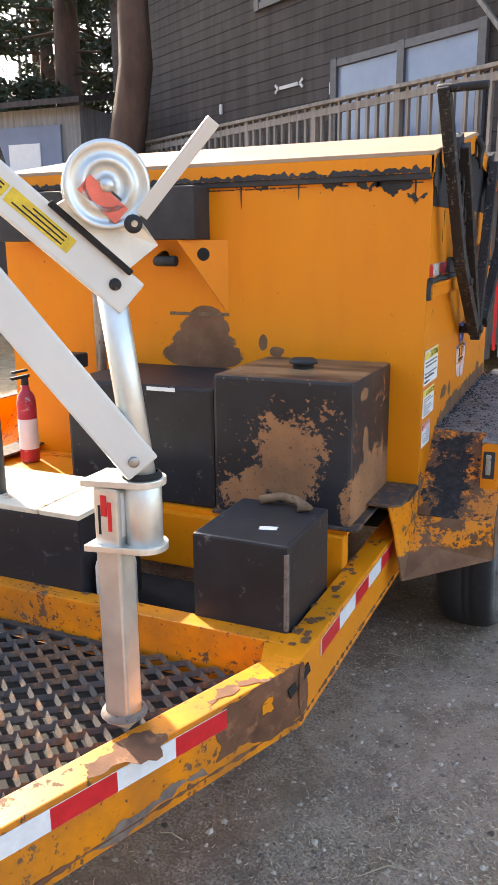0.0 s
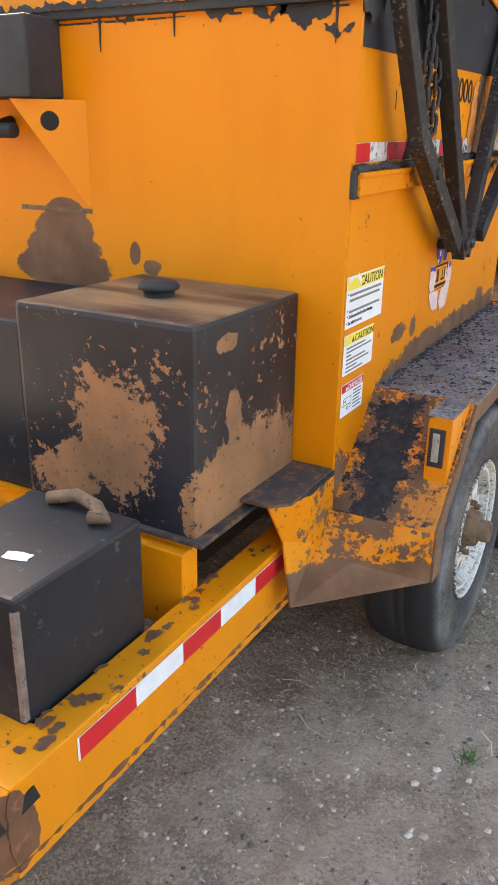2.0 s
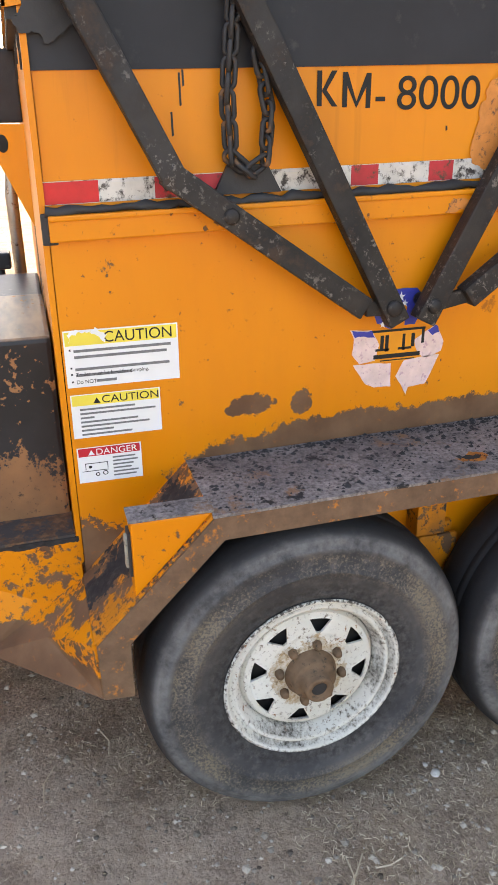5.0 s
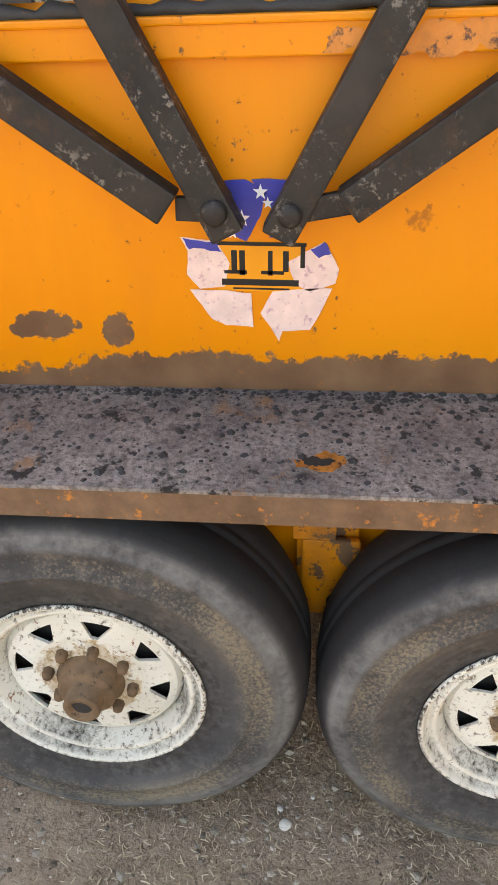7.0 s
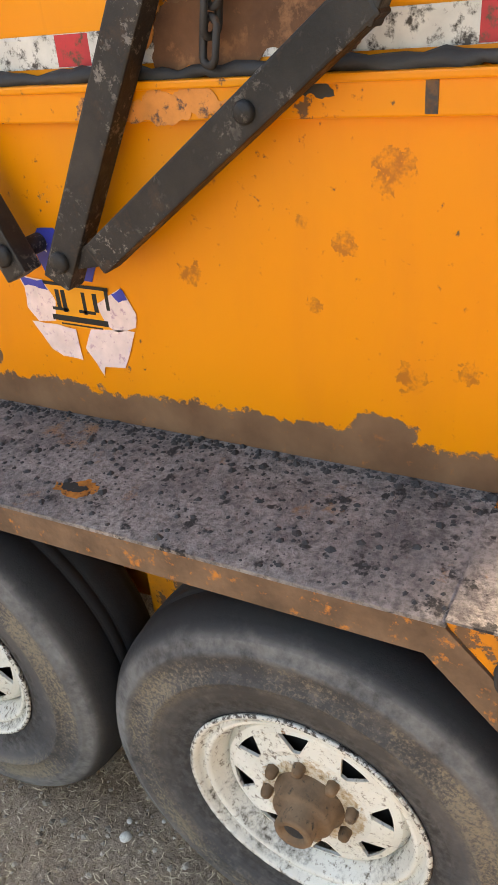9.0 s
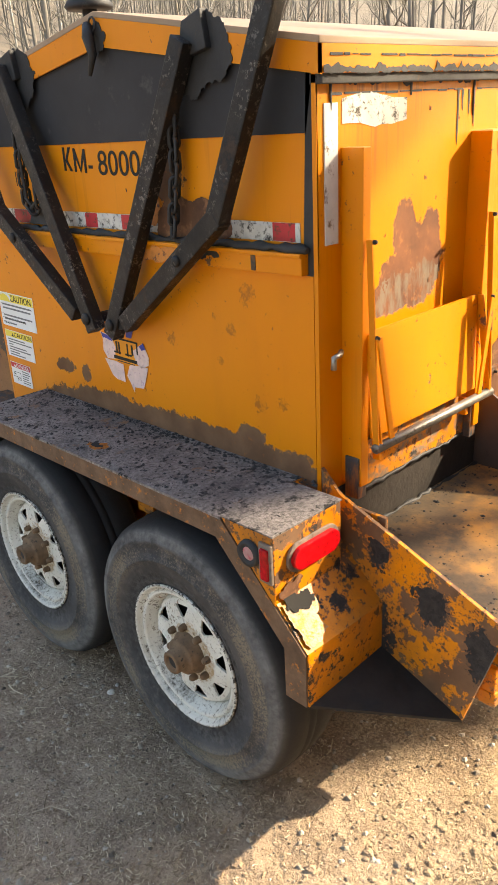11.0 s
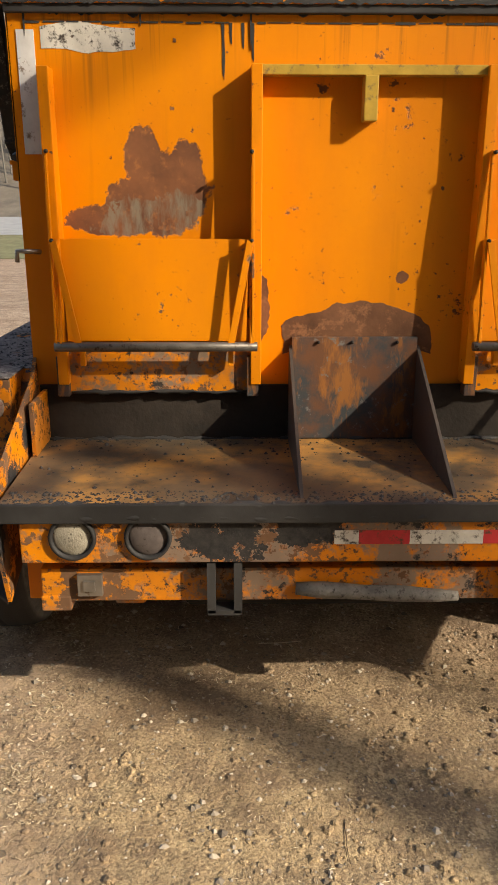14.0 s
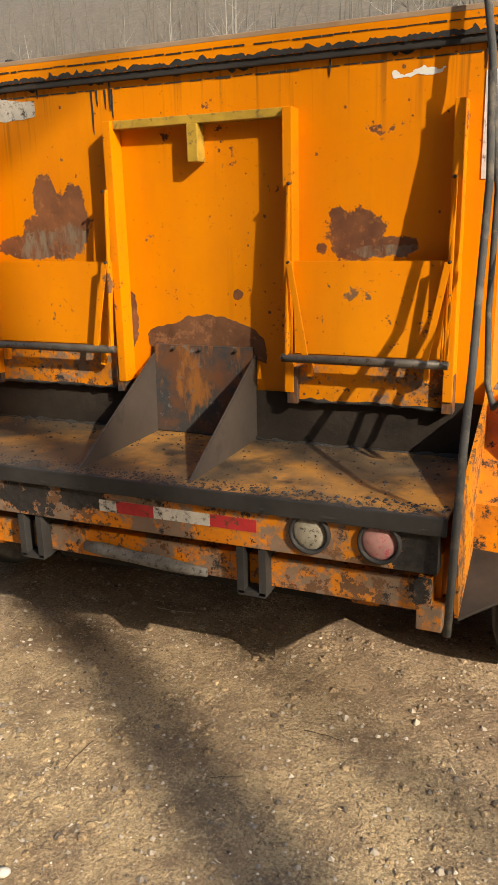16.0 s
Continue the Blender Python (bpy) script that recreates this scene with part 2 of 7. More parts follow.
def plain(name, color, rough=0.6, metal=0.0, vary=0.25, scale=9, bump=0.15, bd=0.003, dirt=0.0, dirt_color=(0.05, 0.04, 0.03)):
    m = Mat(name, rough, metal)
    n = m.noise(scale, 5, 0.6)
    c = m.mix(m.step(n, 0.3, 0.75), tuple(v * (1 + vary) for v in color), tuple(v * (1 - vary) for v in color))
    if dirt:
        c = m.mix(m.step(m.noise(scale * 2.2, 6, 0.7, shift=(2, 5, 1)), 0.62 - 0.2 * dirt, 0.70 - 0.15 * dirt), c, dirt_color)
    return m.out(c, None, m.noise(scale * 6, 3), bump, bd)


M = {}
M["soil"] = soil("dry_soil")
M["rail"] = painted("rail_paint", 0.42)
M["railtop"] = painted("rail_top_paint", 0.62, grime=0.5, wear=15)
M["side"] = painted("side_paint", 0.34, blush=tuple(((1.0, y, z), (0.1, r, r)) for y, z, r in ((1.05, 1.139, 0.018), (1.302, 1.205, 0.018), (1.37, 1.302, 0.026), (1.253, 1.11, 0.012), (1.239, 1.23, 0.010), (1.475, 1.04, 0.018), (1.40, 1.02, 0.022))), spots=(
    ((1.0, 1.246, 0.836), (0.3, 0.62, 0.078), 0.50), ((1.0, 0.740, 0.815), (0.3, 0.42, 0.09), 0.55), ((1.0, 0.435, 0.815), (0.3, 0.13, 0.05), 0.5),
    ((1.0, 0.454, 0.948), (0.1, 0.048, 0.024), 1.1), ((1.0, 0.578, 0.944), (0.1, 0.028, 0.03), 1.1), ((1.0, 0.402, 0.940), (0.1, 0.012, 0.01), 1.2),
    ((1.0, 1.514, 0.820), (0.1, 0.12, 0.10), 0.4), ((1.0, 1.357, 0.924), (0.1, 0.05, 0.03), 0.6),
    ((1.0, 0.089, 0.582), (0.3, 0.12, 0.12), 0.8)))
M["upper"] = painted("upper_paint", 0.2, streaks=0.18, spots=(((1.0, 1.097, 1.571), (0.1, 0.05, 0.10), 0.9),))
M["front"] = painted("front_paint", 0.20, rough=0.38, spots=(((0.130, 0.03, 1.110), (0.175, 0.1, 0.06), 0.25), ((0.140, 0.03, 1.160), (0.135, 0.1, 0.06), 0.2), ((0.150, 0.03, 1.210), (0.105, 0.1, 0.06), 0.2), ((0.155, 0.03, 1.255), (0.075, 0.1, 0.045), 0.2), ((0.395, 0.03, 1.165), (0.018, 0.1, 0.03), 0.5), ((0.45, 0.03, 1.135), (0.03, 0.1, 0.022), 0.6)))
M["rear"] = painted("rear_paint", 0.40, streaks=0.10, grime=0.06)
M["rearwall"] = painted("rear_wall_paint", 0.34, streaks=0.10, grime=0.05, red=True, drips=(1.53, 1.78), spots=(
    ((0.600, 1.60, 1.333), (0.10, 0.03, 0.11), 0.5), ((0.675, 1.60, 1.428), (0.045, 0.03, 0.075), 0.6), ((0.560, 1.60, 1.408), (0.045, 0.03, 0.06), 0.7), ((0.740, 1.60, 1.273), (0.14, 0.03, 0.04), 0.55), ((0.690, 1.60, 1.318), (0.085, 0.03, 0.065), 0.6),
    ((-0.400, 1.60, 1.293), (0.09, 0.03, 0.07), 0.8), ((-0.490, 1.60, 1.263), (0.09, 0.03, 0.03), 0.7), ((-0.345, 1.60, 1.358), (0.02, 0.03, 0.02), 1.4),
    ((-0.026, 1.60, 1.12), (0.016, 0.03, 0.016), 0.8), ((-0.300, 1.60, 1.258), (0.02, 0.03, 0.02), 1.0)),
    bare=(((0.620, 1.60, 1.268), (0.16, 0.03, 0.07), 0.8), ((-0.500, 1.60, 1.248), (0.1, 0.03, 0.02), 0.6)))
M["headpaint"] = plain("yellowed_paint", (0.40, 0.25, 0.035), 0.6, vary=0.3, scale=14, dirt=0.3, dirt_color=(0.15, 0.10, 0.04))
M["shroud"] = painted("shroud_paint", 0.62, tar=0.16, spots=(((1.05, -0.15, 0.43), (0.2, 0.30, 0.05), 0.6),), soot=(((1.0, -0.1, 0.67), (0.05, 0.15, 0.012), 0.8),))
M["lid"] = painted("lid_paint", 0.22, soot=())
M["lidtop"] = plain("lid_top", (0.33, 0.225, 0.145), 0.6, vary=0.12, scale=2.5, dirt=0.12, dirt_color=(0.30, 0.17, 0.09))
M["fender"] = painted("fender_paint", 0.70, tar=0.48, wear=17, grime=0.55)
M["shroudfoot"] = painted("shroud_foot_paint", 0.75, tar=0.25, wear=15, spots=(((1.15, -0.05, 0.43), (0.3, 0.3, 0.055), 0.5),))
M["fendfront"] = painted("fender_front_paint", 0.80, tar=0.46, wear=17, grime=0.35, soot=(((1.09, 0.16, 0.69), (0.07, 0.2, 0.15), 2.0),))
M["gusset"] = painted("gusset_paint", 0.80, tar=0.46, wear=13, grime=0.55, soot=(((0.99, 1.93, 0.64), (0.1, 0.05, 0.06), 2.0), ((0.99, 1.74, 0.52), (0.1, 0.08, 0.09), 1.6), ((0.99, 2.06, 0.57), (0.1, 0.04, 0.08), 1.8), ((0.99, 1.78, 0.72), (0.1, 0.03, 0.035), 1.6)))
M["tarskirt"] = metal_dark("tarred_rusty_plate", 0.6, (0.035, 0.030, 0.028), 0.8)
M["tar_lens"] = plain("tarred_lens", (0.11, 0.09, 0.085), 0.6, vary=0.3, scale=30, dirt=0.2)
M["pink_lens"] = plain("faded_red_lens", (0.42, 0.22, 0.21), 0.4, vary=0.3, scale=25, dirt=0.35, dirt_color=(0.5, 0.06, 0.10))
M["fendtop"] = grit_crust("fender_top_grime")
M["skirt"] = plain("rusty_edge", (0.15, 0.088, 0.052), 0.9, vary=0.4, scale=16, bump=0.5, dirt=0.22, dirt_color=(0.5, 0.17, 0.03))
M["shelf"] = shelf_steel("shelf_steel")
M["bumper"] = painted("bumper_paint", 0.66, tar=0.46, wear=16, grime=0.4, primer=0.35, soot=(((0.47, 2.09, 0.57), (0.11, 0.1, 0.06), 2.0), ((0.28, 2.09, 0.585), (0.10, 0.1, 0.04), 1.4), ((-0.72, 2.09, 0.57), (0.08, 0.1, 0.1), 0.9)))
M["tar"] = metal_dark("tarred_steel", 0.12)
def lever_steel(name):
    """Black tarred bar stock, rubbed brown and scuffed to bare grey."""
    m = Mat(name, 0.5)
    n1, n2, n3 = m.noise(18, 6, 0.7), m.noise(6, 4, 0.6), m.noise(70, 5, 0.75)
    c = m.mix(m.step(n2, 0.38, 0.66), (0.010, 0.0095, 0.0095), (0.030, 0.025, 0.022))
    c = m.mix(m.step(n1, 0.56, 0.68, 0, 0.8), c, (0.062, 0.038, 0.025))
    c = m.mix(m.math("MULTIPLY", m.step(n3, 0.55, 0.61), m.step(m.noise(9, 4, shift=(3, 3, 3)), 0.46, 0.58)), c, (0.15, 0.13, 0.115))
    return m.out(c, m.step(n1, 0.3, 0.7, 0.38, 0.8), m.math("ADD", n1, m.math("MULTIPLY", n3, 0.4)), 0.5, 0.004)


M["arm"] = lever_steel("lever_steel")
M["tank"] = metal_dark("tank_steel", 0.10, (0.016, 0.016, 0.017), 0.5)
M["blackbox"] = plain("black_box_paint", (0.017, 0.018, 0.021), 0.45, vary=0.3, dirt=0.05, dirt_color=(0.09, 0.09, 0.09))
M["black"] = plain("flat_black_paint", (0.020, 0.020, 0.023), 0.6, vary=0.3, scale=4, dirt=0.1, dirt_color=(0.05, 0.045, 0.045))
M["white"] = plain("white_sticker", (0.74, 0.74, 0.72), 0.45, vary=0.05)
M["white_dirty"] = plain("grimy_white_paint", (0.62, 0.61, 0.60), 0.5, vary=0.2, scale=12, dirt=0.30, dirt_color=(0.20, 0.14, 0.10))
M["bare_pale"] = plain("scraped_bright_metal", (0.30, 0.225, 0.14), 0.55, 0.1, vary=0.4, scale=22, bump=0.6, dirt=0.75, dirt_color=(0.50, 0.19, 0.03))
M["yellow"] = plain("yellow_sticker", (0.78, 0.62, 0.08), 0.45, vary=0.08)
M["red"] = plain("red_sticker", (0.52, 0.02, 0.03), 0.4, vary=0.12)
M["ink"] = plain("black_ink", (0.012, 0.012, 0.012), 0.6, vary=0.1)
M["tape_red"] = plain("red_reflective_tape", (0.60, 0.022, 0.025), 0.3, vary=0.12, scale=30)
M["tape_white"] = plain("white_reflective_tape", (0.72, 0.72, 0.70), 0.3, vary=0.1, scale=30)
M["tape_worn"] = plain("worn_white_tape", (0.55, 0.52, 0.47), 0.5, vary=0.2, scale=20, dirt=0.55, dirt_color=(0.05, 0.04, 0.035))
M["tape_red_worn"] = plain("worn_red_tape", (0.45, 0.03, 0.035), 0.5, vary=0.2, scale=20, dirt=0.45, dirt_color=(0.10, 0.05, 0.03))
M["galv"] = plain("galvanised_steel", (0.62, 0.62, 0.58), 0.38, 0.75, vary=0.12, scale=14)
M["silver"] = plain("pale_grey_paint", (0.60, 0.59, 0.54), 0.4, 0.1, vary=0.06, scale=6)
M["steel"] = plain("worn_steel", (0.32, 0.29, 0.26), 0.38, 0.8, vary=0.2, scale=20, dirt=0.2, dirt_color=(0.12, 0.06, 0.03))
M["rubber"] = plain("tyre_rubber", (0.062, 0.060, 0.058), 0.85, vary=0.35, scale=7, dirt=0.55, dirt_color=(0.135, 0.118, 0.095), bump=0.35)
def rim_paint(name):
    """White wheel paint, rusty round the hubs and speckled with brown dirt."""
    m = Mat(name, 0.5)
    wob, fine = m.noise(18, 6, 0.7), m.noise(90, 5, 0.75)
    c = m.mix(m.step(m.noise(6, 4), 0.35, 0.7), (0.68, 0.66, 0.60), (0.56, 0.53, 0.46))
    near = m.any([m.spot((1.2, y, z), (4.0, 0.09, 0.09), wob, 0.45) for y, z in ((0.522, 0.363), (1.325, 0.343))])
    c = m.mix(m.math("MULTIPLY", near, m.step(fine, 0.40, 0.60, 0.35, 0.9)), c, (0.33, 0.205, 0.085))
    c = m.mix(m.step(m.math("ADD", m.math("MULTIPLY", fine, 0.7), m.math("MULTIPLY", wob, 0.3)), 0.54, 0.62, 0, 0.9), c, (0.13, 0.095, 0.065))
    ax = m.axis()
    dist = None
    for y, z in ((0.522, 0.363), (1.325, 0.343)):
        q = m.math("SQRT", m.math("ADD", m.math("POWER", m.math("SUBTRACT", ax[1], y), 2.0), m.math("POWER", m.math("SUBTRACT", ax[2], z), 2.0)))
        dist = q if dist is None else m.math("MINIMUM", dist, q)
    groove = m.math("MULTIPLY", m.step(dist, 0.1890, 0.193), m.step(dist, 0.2065, 0.2025))
    inner = m.math("MULTIPLY", m.step(dist, 0.1635, 0.167), m.step(dist, 0.186, 0.180))
    caked = m.step(m.math("ADD", m.math("MULTIPLY", m.noise(4.0, 3, shift=(0, 0.6, 0.2)), 0.65), m.math("MULTIPLY", fine, 0.35)), 0.51, 0.63, 0.02, 0.97)
    c = m.mix(m.math("MULTIPLY", m.math("MAXIMUM", groove, inner), caked), c, (0.050, 0.041, 0.032))
    c = m.mix(m.math("MULTIPLY", m.step(dist, 0.208, 0.212), m.step(fine, 0.46, 0.54)), c, (0.060, 0.048, 0.040))
    c = m.mix(m.step(m.noise(26, 6, 0.75, shift=(2, 2, 9)), 0.63, 0.67), c, (0.22, 0.10, 0.04))
    return m.out(c, 0.5, fine, 0.3, 0.003)


M["rim"] = rim_paint("white_rim_paint")
M["hub"] = plain("rusty_hub", (0.17, 0.105, 0.062), 0.8, 0.2, vary=0.35, scale=25, dirt=0.2)
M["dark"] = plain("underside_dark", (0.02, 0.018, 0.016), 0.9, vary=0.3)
M["lens_red"] = plain("red_lamp_lens", (0.44, 0.003, 0.008), 0.2, vary=0.5, scale=80, bump=0.35)
M["pushbar"] = plain("rubbed_bar_steel", (0.14, 0.125, 0.11), 0.45, 0.6, vary=0.3, scale=20, dirt=0.3, dirt_color=(0.05, 0.03, 0.02))
M["flap"] = plain("torn_grey_rubber", (0.17, 0.16, 0.145), 0.8, vary=0.4, scale=30, bump=0.6, dirt=0.4, dirt_color=(0.05, 0.045, 0.04))
M["lens_clear"] = plain("grimy_clear_lens", (0.34, 0.31, 0.25), 0.4, vary=0.3, scale=40, bump=0.5, dirt=0.3)
M["barerust"] = plain("bare_rust", (0.135, 0.060, 0.030), 0.85, vary=0.45, scale=11, bump=0.4, dirt=0.42, dirt_color=(0.25, 0.115, 0.055))
M["scuff"] = plain("grey_scuff", (0.17, 0.13, 0.105), 0.7, vary=0.35, scale=30, dirt=0.3, dirt_color=(0.09, 0.06, 0.05))
M["scuff_orange"] = plain("rubbed_paint", (0.62, 0.22, 0.05), 0.6, vary=0.2, scale=25, dirt=0.35, dirt_color=(0.12, 0.06, 0.04))
M["meshsteel"] = metal_dark("mesh_deck_steel", 0.6, (0.04, 0.035, 0.032), 0.75)
M["lidpale"] = plain("bleached_lid", (0.58, 0.52, 0.40), 0.6, vary=0.15, scale=8, dirt=0.25, dirt_color=(0.35, 0.14, 0.05))
M["extred"] = plain("faded_red", (0.42, 0.035, 0.05), 0.35, vary=0.2, scale=12, dirt=0.2, dirt_color=(0.5, 0.4, 0.38))
M["stick_yellow"] = plain("yellow_sticker_worn", (0.62, 0.44, 0.04), 0.5, vary=0.2, scale=40, dirt=0.25, dirt_color=(0.3, 0.24, 0.08))
M["stick_red"] = plain("faded_red_sticker", (0.75, 0.16, 0.10), 0.5, vary=0.2, scale=30)
M["greyink"] = plain("grey_print", (0.17, 0.17, 0.17), 0.6, vary=0.3, scale=200)
M["decal_orange"] = plain("decal_orange", (0.72, 0.27, 0.015), 0.4, vary=0.1)
M["decal_blue"] = plain("decal_blue", (0.035, 0.045, 0.30), 0.4, vary=0.15, scale=30)
M["decal_pink"] = plain("faded_decal", (0.70, 0.52, 0.48), 0.5, vary=0.15, scale=25, dirt=0.3, dirt_color=(0.48, 0.28, 0.32))
M["divider"] = plain("divider_steel", (0.062, 0.050, 0.043), 0.6, 0.15, vary=0.25, scale=6, dirt=0.15, dirt_color=(0.05, 0.04, 0.035))
M["rusthole"] = plain("raw_rust_edge", (0.34, 0.12, 0.02), 0.9, vary=0.5, scale=60, dirt=0.4, dirt_color=(0.03, 0.015, 0.01))


def burnt_plate(name):
    m = Mat(name, 0.6, 0.15)
    a, b = m.noise(9, 6, 0.65), m.noise(14, 5, 0.7, (1, 1, 0.3), shift=(3, 2, 1))
    c = m.mix(m.step(a, 0.40, 0.60), (0.050, 0.055, 0.060), (0.15, 0.065, 0.032))
    c = m.mix(m.step(b, 0.54, 0.64), c, (0.29, 0.115, 0.03))
    c = m.mix(m.step(m.noise(30, 5, 0.7), 0.60, 0.68), c, (0.16, 0.155, 0.15))
    return m.out(c, 0.6, b, 0.4, 0.004)


def tyre_rubber(name):
    """Tyre with a pale scuffed shoulder and brown grit caught on the sidewall."""
    m = Mat(name, 0.8)
    ax = m.axis()
    rad = m.math("SQRT", m.math("ADD", m.math("POWER", ax[1], 2.0), m.math("POWER", ax[2], 2.0)))
    grain, broad, fine = m.noise(60, 5, 0.7), m.noise(4.5, 4, 0.6), m.noise(150, 4, 0.75)
    c = m.mix(m.step(broad, 0.3, 0.7), (0.040, 0.039, 0.041), (0.085, 0.080, 0.078))
    c = m.mix(m.step(m.noise(22, 5, 0.7, shift=(3, 1, 4)), 0.50, 0.68, 0, 0.6), c, (0.125, 0.115, 0.108))
    band = m.math("MULTIPLY", m.step(rad, 0.270, 0.300), m.step(rad, 0.345, 0.330))
    grit = m.math("MULTIPLY", band, m.step(m.math("ADD", m.math("MULTIPLY", fine, 0.5), m.math("MULTIPLY", broad, 0.5)), 0.44, 0.56))
    c = m.mix(m.math("MULTIPLY", grit, m.step(fine, 0.38, 0.58, 0.25, 0.95)), c, (0.215, 0.175, 0.125))
    edge = m.math("MULTIPLY", m.step(rad, 0.334, 0.348), m.step(rad, 0.376, 0.366))
    c = m.mix(m.math("MULTIPLY", edge, m.step(m.math("ADD", m.math("MULTIPLY", grain, 0.4), m.math("MULTIPLY", m.noise(9, 4), 0.6)), 0.40, 0.62, 0.0, 0.75)), c, (0.190, 0.187, 0.182))
    # Black tread, darkened further: shade under the fender is put into its colour.
    c = m.mix(m.step(rad, 0.372, 0.386, 0, 0.9), c, (0.017, 0.016, 0.017))
    c = m.mix(m.math("MULTIPLY", m.step(rad, 0.268, 0.240), m.step(grain, 0.40, 0.62)), c, (0.030, 0.028, 0.027))
    lines = m.math("SINE", m.math("MULTIPLY", rad, 420.0))
    h = m.math("ADD", m.math("MULTIPLY", grain, 0.5), m.math("ADD", m.math("MULTIPLY", lines, 0.10), m.math("MULTIPLY", m.math("MULTIPLY", grit, fine), 0.8)))
    return m.out(c, 0.82, h, 0.5, 0.005)


M["tyre"] = tyre_rubber("tyre_rubber_dusty")


M["chutedark"] = plain("tarred_chute_plate", (0.027, 0.021, 0.017), 0.75, vary=0.5, scale=9, bump=0.6, dirt=0.3, dirt_color=(0.022, 0.019, 0.018))
M["wearplate"] = burnt_plate("burnt_wear_plate")

def tank_paint():
    """Black paint that has come off in broad ragged fields, showing brown primer and rust."""
    m = Mat("tank_paint", 0.45)
    wob, fine = m.math("ADD", m.math("MULTIPLY", m.noise(12, 7, 0.7), 0.6), m.math("MULTIPLY", m.noise(50, 5, 0.7), 0.4)), m.noise(70, 4, 0.7)
    ax = m.axis()
    black = m.mix(m.step(m.noise(4, 4), 0.35, 0.7), (0.014, 0.014, 0.016), (0.032, 0.031, 0.034))
    brown = m.mix(m.step(m.noise(6, 5), 0.35, 0.7), (0.33, 0.155, 0.066), (0.20, 0.10, 0.048))
    fields = [m.spot((0.665, -0.46, 0.985), (0.125, 0.05, 0.15), wob, 0.95), m.spot((0.875, -0.25, 0.83), (0.05, 0.30, 0.16), wob, 0.9), m.spot((0.52, -0.46, 0.86), (0.10, 0.05, 0.06), wob, 1.2),
              m.spot((0.875, -0.30, 1.03), (0.05, 0.035, 0.06), wob, 0.7), m.spot((0.875, -0.33, 1.20), (0.05, 0.045, 0.022), wob, 0.7), m.spot((0.56, -0.46, 0.92), (0.05, 0.05, 0.06), wob, 0.9)]
    specks = m.step(m.math("ADD", m.math("MULTIPLY", m.noise(45, 4, 0.65), 0.7), m.math("MULTIPLY", m.noise(5, 3), 0.3)), 0.60, 0.615)
    top = m.math("MULTIPLY", m.step(ax[2], 1.252, 1.256), m.step(m.noise(3.2, 4, 0.6, (0.6, 2.4, 1)), 0.34, 0.58))
    bare = m.any([*fields, specks])
    c = m.mix(bare, black, brown)
    c = m.mix(top, c, (0.27, 0.165, 0.085))
    c = m.mix(m.math("MULTIPLY", m.step(fine, 0.6, 0.7), bare), c, (0.07, 0.04, 0.025))
    r = m.step(bare, 0, 1, 0.42, 0.85)
    return m.out(c, r, m.math("SUBTRACT", m.math("MULTIPLY", fine, 0.2), bare), 0.3, 0.004)


M["tank"] = tank_paint()
M["chain"] = metal_dark("burnt_chain", 0.25)


# ---- mesh helpers ----
def mesh_box(x0, x1, y0, y1, z0, z1, bevel=0.0):
    bm = bmesh.new()
    bmesh.ops.create_cube(bm, size=1)
    for v in bm.verts:
        v.co = Vector(((x0 + x1) / 2 + v.co.x * (x1 - x0), (y0 + y1) / 2 + v.co.y * (y1 - y0), (z0 + z1) / 2 + v.co.z * (z1 - z0)))
    return bevelled(bm, bevel)


def bevelled(bm, width, segments=2):
    if width > 0:
        bmesh.ops.bevel(bm, geom=list(bm.edges), offset=width, segments=segments, affect="EDGES", profile=0.6, clamp_overlap=True)
    return bm


def prism(points, depth, bevel=0.0):
    """A flat outline pushed along the vector depth."""
    bm = bmesh.new()
    f = bm.faces.new([bm.verts.new(p) for p in points])
    r = bmesh.ops.extrude_face_region(bm, geom=[f])
    bmesh.ops.translate(bm, verts=[v for v in r["geom"] if isinstance(v, bmesh.types.BMVert)], vec=Vector(depth))
    bmesh.ops.recalc_face_normals(bm, faces=list(bm.faces))
    return bevelled(bm, bevel)


def bar(p0, p1, wide, deep, up=(1, 0, 0), bevel=0.003):
    """A rectangular bar from p0 to p1: wide across, deep along up."""
    a, b, u = Vector(p0), Vector(p1), Vector(up)
    d = (b - a).normalized()
    s = d.cross(u).normalized() * wide / 2
    n = s.cross(d).normalized() * deep / 2
    return prism([a + s + n, a - s + n, a - s - n, a + s - n], b - a, bevel)


def lathe(profile, centre, axis=(1, 0, 0), steps=48, closed=False):
    """Turn (radius, along) pairs round an axis through centre."""
    bm = bmesh.new()
    q = Vector((0, 0, 1)).rotation_difference(Vector(axis))
    rings = []
    for r, h in profile:
        ring = []
        for k in range(steps):
            a = 2 * math.pi * k / steps
            ring.append(bm.verts.new(Vector(centre) + q @ Vector((max(r, 1e-4) * math.cos(a), max(r, 1e-4) * math.sin(a), h))))
        rings.append(ring)
    pairs = list(zip(rings, rings[1:])) + ([(rings[-1], rings[0])] if closed else [])
    for a, b in pairs:
        for k in range(steps):
            f = bm.faces.new((a[k], a[(k + 1) % steps], b[(k + 1) % steps], b[k]))
            f.smooth = True
    bmesh.ops.recalc_face_normals(bm, faces=list(bm.faces))
    return bm


def rod(p0, p1, r, steps=16, bevel=0.0):
    a, b = Vector(p0), Vector(p1)
    h = (b - a).length
    c = min(bevel, r * 0.5) if bevel else min(0.15 * r, 0.003)
    bm = lathe([(0, 0), (r - c, 0), (r, c), (r, h - c), (r - c, h), (0, h)], a, b - a, steps)
    return bm


